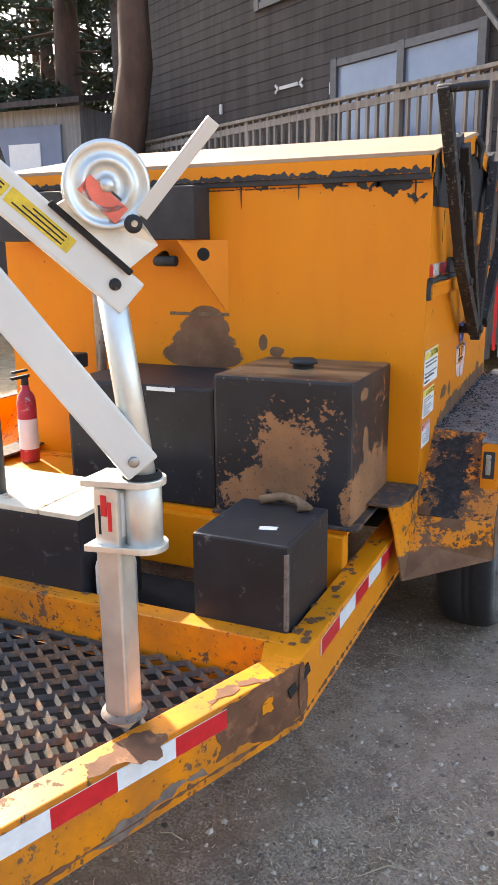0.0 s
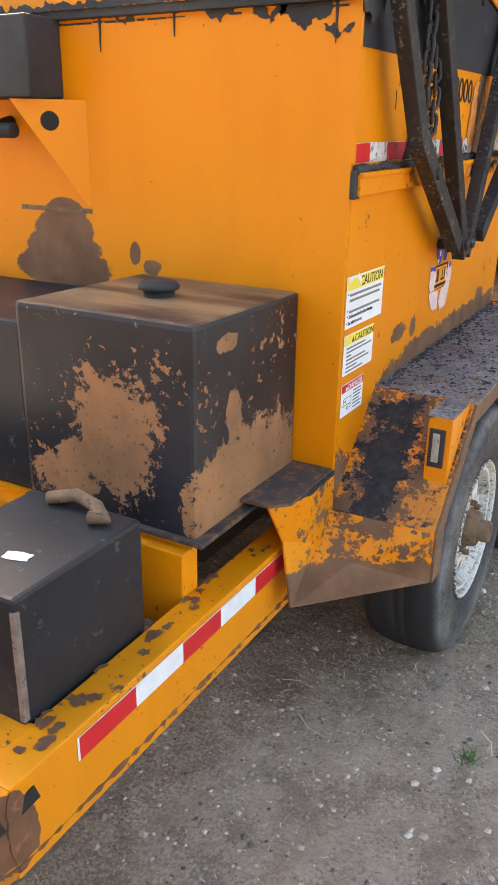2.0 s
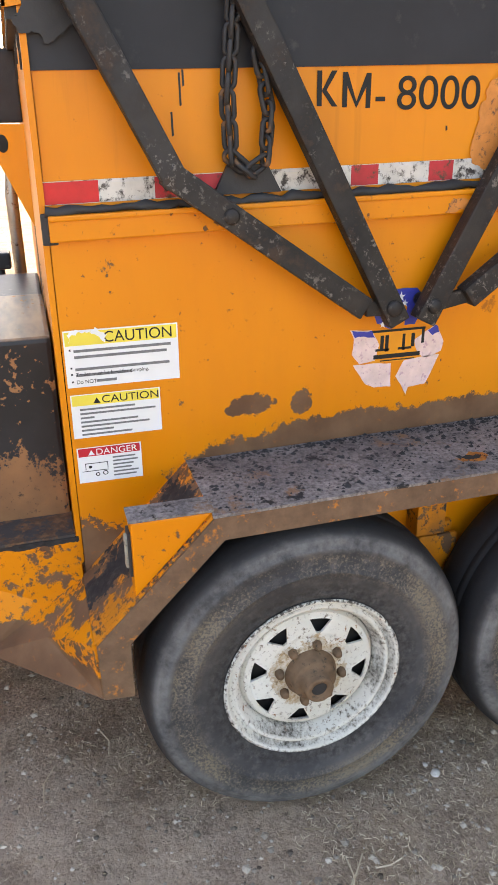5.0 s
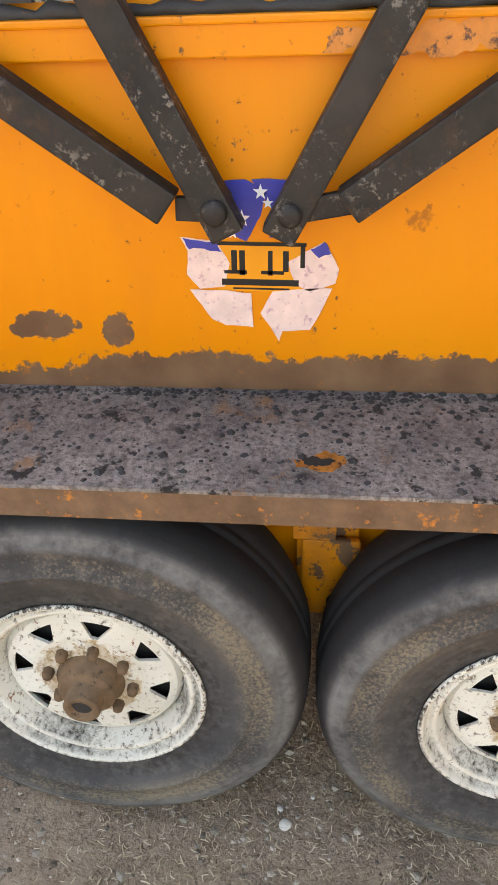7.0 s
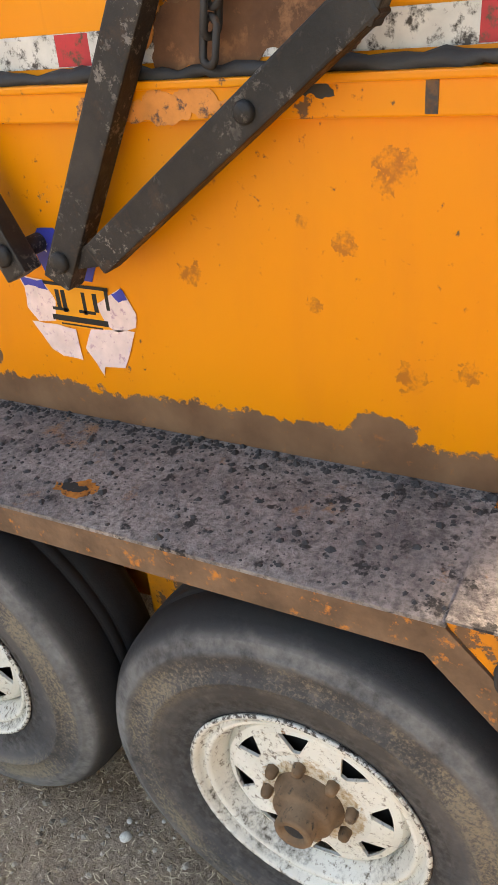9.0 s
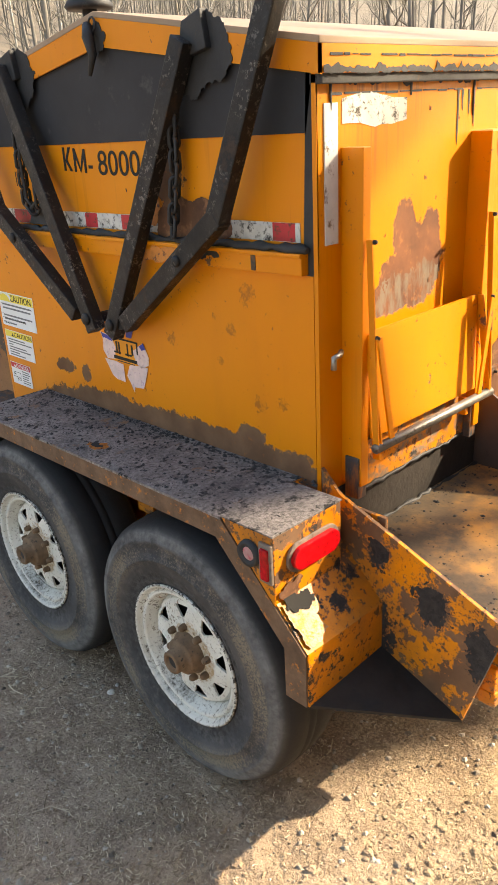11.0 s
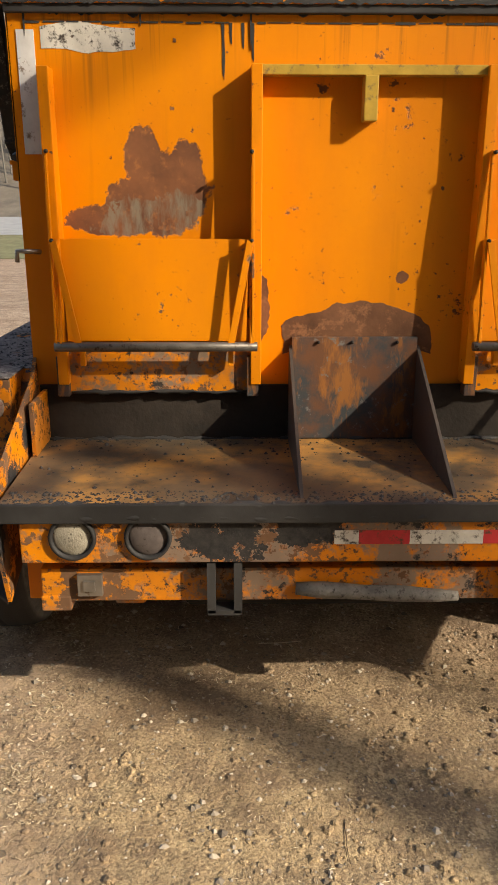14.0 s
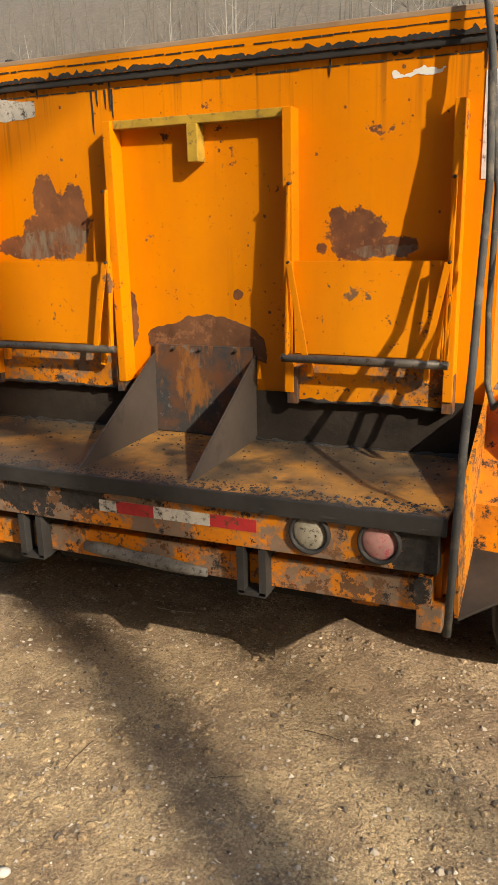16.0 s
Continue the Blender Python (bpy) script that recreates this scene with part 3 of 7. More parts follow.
def sweep(points, r, steps=8, closed=False):
    """A round tube along a line of points."""
    bm = bmesh.new()
    pts = [Vector(p) for p in points]
    n = len(pts)
    rings = []
    side = Vector((0.13, 0.41, 0.9)).normalized()
    for i, p in enumerate(pts):
        a, b = (pts[(i - 1) % n], pts[(i + 1) % n]) if closed else (pts[max(i - 1, 0)], pts[min(i + 1, n - 1)])
        d = (b - a).normalized()
        u = (side - d * side.dot(d)).normalized()
        w = d.cross(u)
        rr = r[i] if isinstance(r, (list, tuple)) else r
        rings.append([bm.verts.new(p + (u * math.cos(2 * math.pi * k / steps) + w * math.sin(2 * math.pi * k / steps)) * rr) for k in range(steps)])
        side = u
    for a, b in list(zip(rings, rings[1:])) + ([(rings[-1], rings[0])] if closed else []):
        for k in range(steps):
            bm.faces.new((a[k], a[(k + 1) % steps], b[(k + 1) % steps], b[k])).smooth = True
    if not closed:
        bm.faces.new(rings[0][::-1])
        bm.faces.new(rings[-1])
    bmesh.ops.recalc_face_normals(bm, faces=list(bm.faces))
    return bm


def join(*bms):
    out = bms[0]
    for bm in bms[1:]:
        me = bpy.data.meshes.new("tmp")
        bm.to_mesh(me)
        bm.free()
        out.from_mesh(me)
        bpy.data.meshes.remove(me)
    return out


def part(name, bm, material, parent, label=""):
    me = bpy.data.meshes.new(name)
    bm.to_mesh(me)
    bm.free()
    me.materials.append(material)
    ob = new(name, me)
    if parent is not None:
        ob.parent = parent
    return tagged(ob, label)


def thing(name, label, category, group="", at=(0, 0, 0)):
    ob = new(name)
    ob.empty_display_size = 0.2
    ob.location = at
    return tagged(ob, label, category, group)


def text(name, words, size, m, material, parent, align="LEFT", stretch=1.0):
    """Lettering as a thin mesh at the pose m (text runs along its x, up its y)."""
    cu = bpy.data.curves.new(name, "FONT")
    cu.body, cu.size, cu.extrude, cu.align_x = words, size, 0.0004, align
    ob = new(name + "_curve", cu)
    me = bpy.data.meshes.new_from_object(ob)
    bpy.data.objects.remove(ob)
    me.transform(m @ Matrix.Diagonal((stretch, 1, 1, 1)))
    me.materials.append(material)
    out = new(name, me)
    out.parent = parent
    return out


def side_pose(y, z, x=1.0):
    """A pose whose x runs along +y and whose y runs up, facing +x."""
    return Matrix(((0, 0, 1, x), (1, 0, 0, y), (0, 1, 0, z), (0, 0, 0, 1)))


def smooth(ob):
    for f in ob.data.polygons:
        f.use_smooth = True
    return ob

# ---- ground ----
GROUND_LINE = ((-900, 116.0), (-174, 58.0), (-84, 17.2), (-50, 2.9), (-40, 0.1), (-32, -0.45), (-24, -0.9), (-5, -0.09), (-2.5, -0.05), (-0.3, -0.016), (0.5, -0.038), (0.9, -0.045), (1.4, -0.062), (2.3, -0.090), (4.0, -0.12), (900, -0.12))


def lie(y):
    """The yard's long section: a low crest under the trailer, falling to a road, with a wooded hill beyond."""
    for (a, za), (b, zb) in zip(GROUND_LINE, GROUND_LINE[1:]):
        if y <= b:
            return za + (zb - za) * (y - a) / (b - a)
    return GROUND_LINE[-1][1]


def ground_height(x, y):
    return lie(y) + 0.010 * noise.noise((x * 1.7, y * 1.7, 0)) + 0.006 * noise.noise((x * 6, y * 6, 3)) + 0.005 * noise.noise((x * 17, y * 17, 5)) - 0.004


def far_height(x, y):
    return lie(y)


def build_ground():
    bm = bmesh.new()
    xs = [-900, -300, -120, -95] + [-80 + 6 * k for k in range(12)] + [-9, -6] + [-4 + 0.06 * k for k in range(151)] + [6, 8, 12, 20, 30, 40, 60, 90, 300, 900]
    ys = [-900, -500, -300, -174, -130, -100, -84, -66, -58, -50, -45, -40, -36, -32, -28, -24, -18, -12, -8, -6, -5] + [-4 + 0.06 * k for k in range(167)] + [7, 9, 14, 25, 50, 120, 300, 900]
    rows = [[bm.verts.new((x, y, ground_height(x, y) if abs(x) < 5.5 and -4.5 < y < 6.5 else far_height(x, y))) for x in xs] for y in ys]
    for a, b in zip(rows, rows[1:]):
        for k in range(len(xs) - 1):
            bm.faces.new((a[k], a[k + 1], b[k + 1], b[k])).smooth = True
    ob = part("ground", bm, M["soil"], None)
    return tagged(ob, "bare dirt yard with grit, dry straw and pebbles", "ground", kind="structure")


build_ground()

# ---- trailer ----
trailer = thing("asphalt_trailer", "worn orange tandem-axle hot-box trailer with tar-blackened steel, parked on dirt", "trailer")
CX = 0.1  # middle line


def mirror(bm):
    for v in bm.verts:
        v.co.x = 2 * CX - v.co.x
    bmesh.ops.reverse_faces(bm, faces=list(bm.faces))
    return bm


Y0, Y1 = 0.03, 1.60
# hopper walls
T = 0.012
RIDGE = (0.86, 1.975)


def sag(y):
    """The lip rail, its tape and the fenders run up a little towards the back."""
    return 0.02 * (y - 0.8)


for flip in (False, True):
    pane = prism([(1.0, Y0 + 0.014, 0.45), (1.0, Y1 - 0.014, 0.45), (1.0, Y1 - 0.014, 1.37), (1.0, Y0 + 0.014, 1.35)], (-T, 0, 0))
    part("side_wall", mirror(pane) if flip else pane, M["side"], trailer, "orange side panel with rust along its foot")
    pane = prism([(0.994, Y0 + 0.014, 1.35), (0.994, Y1 - 0.014, 1.37), (0.994, Y1 - 0.014, 1.79), (0.994, RIDGE[0], 1.90), (0.994, Y0 + 0.014, 1.745)], (-T, 0, 0))
    part("upper_side_wall", mirror(pane) if flip else pane, M["upper"], trailer, "orange upper side panel")
    gable = prism([(0.9985, Y0 + 0.004, 1.648), (0.9985, 0.6, 1.655), (0.9985, Y1 - 0.03, 1.672), (0.9985, Y1 - 0.01, 1.79), (0.9985, RIDGE[0], 1.91), (0.9985, Y0 + 0.004, 1.75)], (-0.003, 0, 0))
    part("black_gable_band", mirror(gable) if flip else gable, M["black"], trailer, "flat black painted band under the lid")
    corner = prism([(0.9985, Y1 - 0.045, 1.37), (0.9985, Y1, 1.37), (0.9985, Y1, 1.79), (0.9985, Y1 - 0.028, 1.79)], (-0.003, 0, 0))
    part("tarred_corner", mirror(corner) if flip else corner, M["tar"], trailer)
    ends = (Y0 + 0.014, Y1 - 0.03)
    lip = join(*(prism([(0.99, ends[0], z0 + sag(ends[0])), (0.99, ends[1], z0 + sag(ends[1])), (0.99, ends[1], z1 + sag(ends[1])), (0.99, ends[0], z1 + sag(ends[0]))], (out, 0, 0), 0.003) for z0, z1, out in ((1.356, 1.402, 0.032), (1.396, 1.407, 0.038))))
    part("lip_rail", mirror(lip) if flip else lip, M["rail"], trailer, "orange lip rail with flaking top edge")
    cr = random.Random(12)
    line = [(1.008 + cr.uniform(-0.003, 0.005), y, 1.412 + sag(y) + cr.uniform(-0.003, 0.004)) for y in (Y0 + 0.01 + (Y1 - Y0 - 0.03) * k / 70 for k in range(71))]
    crust = sweep(line, [cr.choice((0.007, 0.009, 0.011, 0.014)) for k in line], 8)
    part("tar_crust", mirror(crust) if flip else crust, M["tar"], trailer, "tar crust on the lip rail")
part("front_wall", prism([(-0.8, Y0, 0.60), (1.0, Y0, 0.60), (1.0, Y0, 1.755), (-0.8, Y0, 1.755)], (0, T, 0)), M["front"], trailer, "clean orange front panel")
part("rear_wall", prism([(-0.8, Y1, 0.60), (1.0, Y1, 0.60), (1.0, Y1, 1.80), (-0.8, Y1, 1.80)], (0, -T, 0)), M["rearwall"], trailer, "orange rear panel streaked with rust")
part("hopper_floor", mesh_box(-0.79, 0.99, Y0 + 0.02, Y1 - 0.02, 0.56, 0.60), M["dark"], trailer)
# Unseen dark block, added to stop light passing under the trailer.
part("hopper_belly", prism([(0.86, 0.10, 0.56), (-0.66, 0.10, 0.56), (-0.36, 0.10, 0.24), (0.56, 0.10, 0.24)], (0, 1.72, 0)), M["dark"], trailer, "dark tapered block added to shut out light below the hopper")

# lids: two sloping halves that meet in a ridge
for name, y_edge, z_edge in (("front_lid", 0.005, 1.818), ("rear_lid", 1.622, 1.852)):
    lid = part(name, prism([(1.012, y_edge, z_edge), (1.012, RIDGE[0], RIDGE[1]), (1.012, RIDGE[0], RIDGE[1] - 0.014), (1.012, y_edge, z_edge - 0.014)], (-1.824, 0, 0), 0.002), M["lidtop"], trailer, "sun-faded hinged lid")
    for flip in (False, True):
        skirt = prism([(1.010, y_edge, z_edge - 0.014), (1.010, RIDGE[0], RIDGE[1] - 0.014), (1.010, RIDGE[0], RIDGE[1] - 0.082), (1.010, y_edge, z_edge - 0.070)], (-0.006, 0, 0))
        part("lid_skirt", mirror(skirt) if flip else skirt, M["lid"], lid, "orange folded lid edge")
    s = 1 if y_edge > 0.5 else -1
    part("lid_skirt", mesh_box(-0.81, 1.01, min(y_edge, y_edge - s * 0.006), max(y_edge, y_edge - s * 0.006), z_edge - 0.068, z_edge - 0.014), M["lid"], lid, "orange folded lid edge")
    # tar that has run out of the seam under the lid
    rnd = random.Random(5 if s > 0 else 6)
    tar = [mesh_box(-0.80, 1.0, min(y_edge - s * 0.004, y_edge - s * 0.04), max(y_edge - s * 0.004, y_edge - s * 0.04), z_edge - 0.088, z_edge - 0.066, 0.003)]
    part("seam_tar", join(*tar), M["tar"], trailer, "crusted tar along the lid seam")

# reflective strip along the side
def strip(points, colours, materials, parent, thick=(0.002, 0, 0), height=0.05):
    """A row of tape pieces between successive points."""
    for (a, b), c in zip(zip(points, points[1:]), colours):
        up = Vector((0, 0, height))
        a, b = Vector(a), Vector(b)
        part("tape_piece", prism([a, b, b + up, a + up], thick), materials[c], parent)


tapes = {"r": M["tape_red"], "w": M["tape_white"], "v": M["tape_worn"], "q": M["tape_red_worn"]}
side_tape = part("reflective_strip", prism([(0.9945, 0.034, 1.409), (0.9945, 1.545, 1.441), (0.9945, 1.545, 1.484), (0.9945, 0.034, 1.453)], (0.001, 0, 0)), M["tape_worn"], trailer, "peeling red and white reflective tape")
ys = [0.034, 0.148, 0.21, 0.26, 0.40, 0.545, 0.683, 0.746, 0.866, 0.925, 1.03, 1.18, 1.33, 1.46, 1.485, 1.53]
strip([(0.9957, y, 1.4105 + 0.0212 * (y - 0.034)) for y in ys], "rvvqvvqvqvvvvqq", tapes, side_tape, (0.001, 0, 0), 0.041)

# ---- wheels ----
def tyre_profile():
    return [(0.187, 0.045), (0.207, 0.012), (0.235, 0.002), (0.243, 0.003), (0.247, -0.001), (0.285, -0.006), (0.289, -0.010), (0.294, -0.010), (0.298, -0.006), (0.338, -0.004), (0.342, -0.007), (0.350, -0.004), (0.366, 0.004), (0.370, 0.004), (0.380, 0.016), (0.390, 0.034), (0.394, 0.055), (0.396, 0.085),
            (0.394, 0.087), (0.394, 0.091), (0.397, 0.093), (0.397, 0.112), (0.395, 0.114), (0.395, 0.118), (0.397, 0.120), (0.396, 0.150),
            (0.392, 0.185), (0.380, 0.215), (0.335, 0.232), (0.25, 0.232), (0.192, 0.19)]


def wheel_disc(centre, x_out):
    """Dished disc with eight triangular holes."""
    bm = bmesh.new()
    n, per = 96, 12
    radii = [(0.057, 0.0), (0.096, 0.004), (0.108, 0.002), (0.144, 0.006), (0.157, 0.012), (0.168, 0.030)]
    rings = []
    for ri, (r, d) in enumerate(radii):
        ring = []
        for k in range(n):
            a = 2 * math.pi * k / n
            rr = r
            s = (k % per) - per / 2
            aa = a
            if ri == 2 and abs(s) <= 3:
                aa = a - 2 * math.pi * s / n * 0.72
            ring.append(bm.verts.new((x_out - d, centre[1] + rr * math.cos(aa), centre[2] + rr * math.sin(aa))))
        rings.append(ring)
    for ri in range(len(radii) - 1):
        for k in range(n):
            s = (k % per) - per / 2 + 0.5
            if ri == 2 and abs(s) < 3:
                continue
            bm.faces.new((rings[ri][k], rings[ri][(k + 1) % n], rings[ri + 1][(k + 1) % n], rings[ri + 1][k]))
    bmesh.ops.recalc_face_normals(bm, faces=list(bm.faces))
    r = bmesh.ops.extrude_face_region(bm, geom=list(bm.faces))
    bmesh.ops.translate(bm, verts=[v for v in r["geom"] if isinstance(v, bmesh.types.BMVert)], vec=(-0.006, 0, 0))
    bmesh.ops.recalc_face_normals(bm, faces=list(bm.faces))
    return bm


def build_wheel(y, z, turn, parent):
    c = Vector((1.278, y, z))
    w = part("wheel", lathe([(0.0, -0.19), (0.16, -0.19), (0.16, -0.06), (0.0, -0.06)], c, (1, 0, 0), 32), M["dark"], parent, "tandem wheel")
    tyre = part("tyre", lathe([(r, -h) for r, h in tyre_profile()], (0, 0, 0), (1, 0, 0), 96, True), M["tyre"], w, "worn black rubber tyre")
    tyre.location = c
    rim = lathe([(r * 0.915, q) for r, q in ((0.232, -0.010), (0.236, -0.004), (0.231, 0.0), (0.225, -0.003), (0.222, -0.012), (0.217, -0.020), (0.213, -0.022), (0.209, -0.014), (0.203, -0.013), (0.197, -0.018), (0.193, -0.034), (0.186, -0.040), (0.183, -0.06), (0.19, -0.19), (0.215, -0.20))], c, (1, 0, 0), 96)
    part("rim", rim, M["rim"], w, "chipped white steel rim")
    disc = wheel_disc((0, 0, 0), 0)
    disc.transform(Matrix.Translation(c + Vector((-0.029, 0, 0))) @ Matrix.Rotation(radians(turn), 4, "X"))
    part("wheel_disc", disc, M["rim"], w, "white disc with eight triangular holes")
    part("hub", lathe([(0.064, -0.05), (0.063, -0.024), (0.056, -0.018), (0.053, 0.002), (0.048, 0.006), (0.034, 0.008), (0.0335, 0.036), (0.030, 0.040), (0.021, 0.039), (0.019, 0.030), (0.0, 0.030)], c, (1, 0, 0), 40), M["hub"], w, "brown rusty hub and cap")
    # Black disc at the bottom of the hub's recess.
    part("hub_bore", lathe([(0.0185, 0.0305), (0.016, 0.0315), (0.0, 0.0312)], c, (1, 0, 0), 20), M["tar"], w, "dark disc set in the hub bore")
    for k in range(8):
        a = 2 * math.pi * (k + 0.5) / 8 + radians(turn)
        p = c + Vector((-0.031, 0.078 * math.cos(a), 0.078 * math.sin(a)))
        part("lug_nut", lathe([(0.0, 0.020), (0.008, 0.019), (0.0105, 0.013), (0.0115, 0.0)], p, (1, 0, 0), 6), M["hub"], w)
    return w


def flip_thing_part(w):
    """The same part on the far side."""
    made = {}
    for o in (w, *w.children_recursive):
        c = o.copy()
        c.data = o.data.copy()
        placed = o.location.length > 0
        c.data.transform(Matrix(((-1, 0, 0, 0 if placed else 2 * CX), (0, 1, 0, 0), (0, 0, 1, 0), (0, 0, 0, 1))))
        if placed:
            c.location = (2 * CX - o.location.x, o.location.y, o.location.z)
        c.data.flip_normals()
        scene.collection.objects.link(c)
        made[o] = c
        c.parent = made.get(o.parent, o.parent)
    return made[w]


for y, z, turn in ((0.522, 0.363, 12), (1.325, 0.343, 33)):
    flip_thing_part(build_wheel(y, z, turn, trailer))
for y, z in ((0.522, 0.363), (1.325, 0.343)):
    part("axle", rod((-1.0, y, z), (1.2, y, z), 0.05), M["dark"], trailer)

# ---- fenders ----
FX = 1.28
def build_fender():
    def top(y):
        return 0.834 + sag(y)

    f = part("fender", prism([(1.0, 0.295, top(0.295)), (FX + 0.003, 0.295, top(0.295)), (FX + 0.003, 1.535, top(1.535)), (1.0, 1.535, top(1.535))], (0, 0, 0.007), 0.001), M["fendtop"], trailer, "flat-topped fender caked with grey tar grit")
    rim = join(prism([(FX, 0.30, top(0.30)), (FX, 1.53, top(1.53)), (FX, 1.51, top(1.51) - 0.054), (FX, 0.318, top(0.318) - 0.054)], (-0.008, 0, 0)),
               prism([(FX, 0.30, top(0.30)), (FX, 0.318, top(0.318) - 0.054), (FX, 0.110, 0.556), (FX, 0.110, 0.420), (FX, 0.045, 0.424), (FX, 0.040, 0.560)], (-0.008, 0, 0)),
               prism([(FX, 1.51, top(1.51) - 0.054), (FX, 1.53, top(1.53)), (FX, 1.79, 0.590), (FX, 1.79, 0.445), (FX, 1.725, 0.445), (FX, 1.725, 0.580)], (-0.008, 0, 0)))
    part("fender_skirt", rim, M["skirt"], f, "rusty fender edge")
    X = FX - 0.006
    part("fender_front_plate", prism([(X, 0.295, top(0.295) + 0.005), (1.0, 0.295, top(0.295) + 0.005), (1.0, 0.036, 0.565), (X, 0.036, 0.565)], (0, 0.010, -0.008)), M["fendfront"], f, "sloping fender front with flaking orange paint")
    # little boxes for the marker lamps stand on both slopes
    marker_box = part("marker_box", prism([(1.205, 0.296, top(0.3) + 0.006), (1.205, 0.130, top(0.13) + 0.010), (1.205, 0.130, 0.655)], (FX - 0.014 - 1.205, 0, 0), 0.003), M["rail"], f, "orange marker lamp box with a tarred top")
    part("box_top", prism([(1.203, 0.300, top(0.3) + 0.008), (FX - 0.012, 0.300, top(0.3) + 0.008), (FX - 0.012, 0.126, top(0.13) + 0.011), (1.203, 0.126, top(0.13) + 0.011)], (0, 0, 0.005)), M["fendtop"], marker_box)
    part("marker_lamp", mesh_box(1.222, 1.240, 0.118, 0.131, 0.715, 0.790, 0.004), M["lens_clear"], marker_box, "grimy clear marker lamp")
    part("lamp_holder", mesh_box(1.212, 1.252, 0.124, 0.1315, 0.700, 0.800, 0.002), M["tar"], marker_box)
    rear = prism([(X, 1.535, top(1.535) + 0.005), (1.0, 1.535, top(1.535) + 0.005), (1.0, 1.794, 0.590), (X, 1.794, 0.590)], (0, -0.010, -0.008))
    part("fender_rear_plate", rear, M["fender"], f, "scabby orange and black fender back")
    part("fender_rear_plate", prism([(X, 1.794, 0.592), (1.0, 1.794, 0.592), (1.0, 1.794, 0.46), (X, 1.794, 0.445)], (0, -0.008, 0)), M["fender"], f)
    part("foot_plate", prism([(FX - 0.01, 1.793, 0.447), (1.0, 1.793, 0.462), (1.0, 2.03, 0.368)], (0, 0, -0.008)), M["chutedark"], f, "dark triangular foot plate")
    part("gusset", prism([(1.0, 1.602, 0.90), (1.0, 1.66, 0.845), (1.0, 2.11, 0.672), (1.0, 2.10, 0.600), (1.0, 2.03, 0.368), (1.0, 1.79, 0.46), (1.0, 1.602, 0.60)], (-0.010, 0, 0)), M["gusset"], f, "rusty side gusset")
    lamp_box = part("lamp_box", prism([(1.045, 1.530, top(1.53) + 0.006), (1.045, 1.700, top(1.70) + 0.006), (1.045, 1.700, 0.676)], (FX - 0.002 - 1.045, 0, 0), 0.003), M["fender"], f, "scabby orange tail lamp box")
    part("box_top", prism([(1.043, 1.534, top(1.53) + 0.0085), (FX + 0.002, 1.534, top(1.53) + 0.0085), (FX + 0.002, 1.702, top(1.70) + 0.0085), (1.043, 1.702, top(1.70) + 0.0085)], (0, 0, 0.004)), M["fendtop"], lamp_box, "box top caked with grey grit")
    part("step_plate", prism([(0.87, 0.028, 0.672), (1.0, 0.028, 0.672), (1.0, -0.20, 0.668), (0.965, -0.25, 0.672), (0.88, -0.25, 0.672)], (0, 0, 0.007)), M["tarskirt"], f, "tarred step plate over the rail")
    bm = bmesh.new()
    v = [bm.verts.new(p) for p in ((0.968, -0.25, 0.672), (1.003, -0.10, 0.672), (1.003, 0.036, 0.672), (1.003, 0.036, 0.555), (1.012, -0.205, 0.400), (0.975, -0.185, 0.560), (1.004, -0.08, 0.520))]
    for face in ((0, 5, 6, 1), (1, 6, 3, 2), (5, 4, 6), (6, 4, 3)):
        bm.faces.new([v[k] for k in face])
    w = bmesh.ops.extrude_face_region(bm, geom=list(bm.faces))
    bmesh.ops.translate(bm, verts=[q for q in w["geom"] if isinstance(q, bmesh.types.BMVert)], vec=(-0.006, 0, 0))
    bmesh.ops.recalc_face_normals(bm, faces=list(bm.faces))
    part("shroud", bm, M["shroud"], f, "bent orange shroud plate with torn lower edge")
    bm = bmesh.new()
    v = [bm.verts.new(p) for p in ((1.003, 0.034, 0.562), (X, 0.034, 0.566), (X, 0.042, 0.424), (1.012, -0.205, 0.400), (1.10, -0.06, 0.480))]
    for face in ((0, 4, 1), (1, 4, 2), (4, 3, 2), (0, 3, 4)):
        bm.faces.new([v[k] for k in face])
    w = bmesh.ops.extrude_face_region(bm, geom=list(bm.faces))
    bmesh.ops.translate(bm, verts=[q for q in w["geom"] if isinstance(q, bmesh.types.BMVert)], vec=(0, 0.006, 0))
    bmesh.ops.recalc_face_normals(bm, faces=list(bm.faces))
    part("shroud_foot", bm, M["shroudfoot"], f, "orange foot of the shroud, bare along its lower edge")

    # lamps
    def oval(a, b, y):
        return [(1.152 + s * (a - b) + b * math.cos(q), y, 0.783 + b * math.sin(q)) for s, q0 in ((1, -90), (-1, 90)) for q in (radians(q0 + 18 * k) for k in range(11))]
    part("tail_lamp", prism(oval(0.080, 0.029, 1.702), (0, 0.020, 0), 0.004), M["lens_red"], lamp_box, "red oval tail lamp")
    part("lamp_gasket", prism(oval(0.090, 0.038, 1.7015), (0, 0.008, 0), 0.003), M["scuff"], lamp_box, "grey oval lamp bezel")
    part("side_marker", mesh_box(FX - 0.004, FX + 0.012, 1.668, 1.692, 0.748, 0.828, 0.004), M["lens_red"], lamp_box, "small red side marker lamp")
    part("side_marker_frame", mesh_box(FX - 0.003, FX + 0.006, 1.660, 1.699, 0.738, 0.840, 0.003), M["scuff"], lamp_box)
    part("round_marker", lathe([(0.0, 0.006), (0.018, 0.007), (0.022, 0.012), (0.031, 0.012), (0.034, 0.0)], (FX, 1.628, 0.797), (1, 0, 0), 28), M["tar"], lamp_box, "round marker lamp caked with tar")
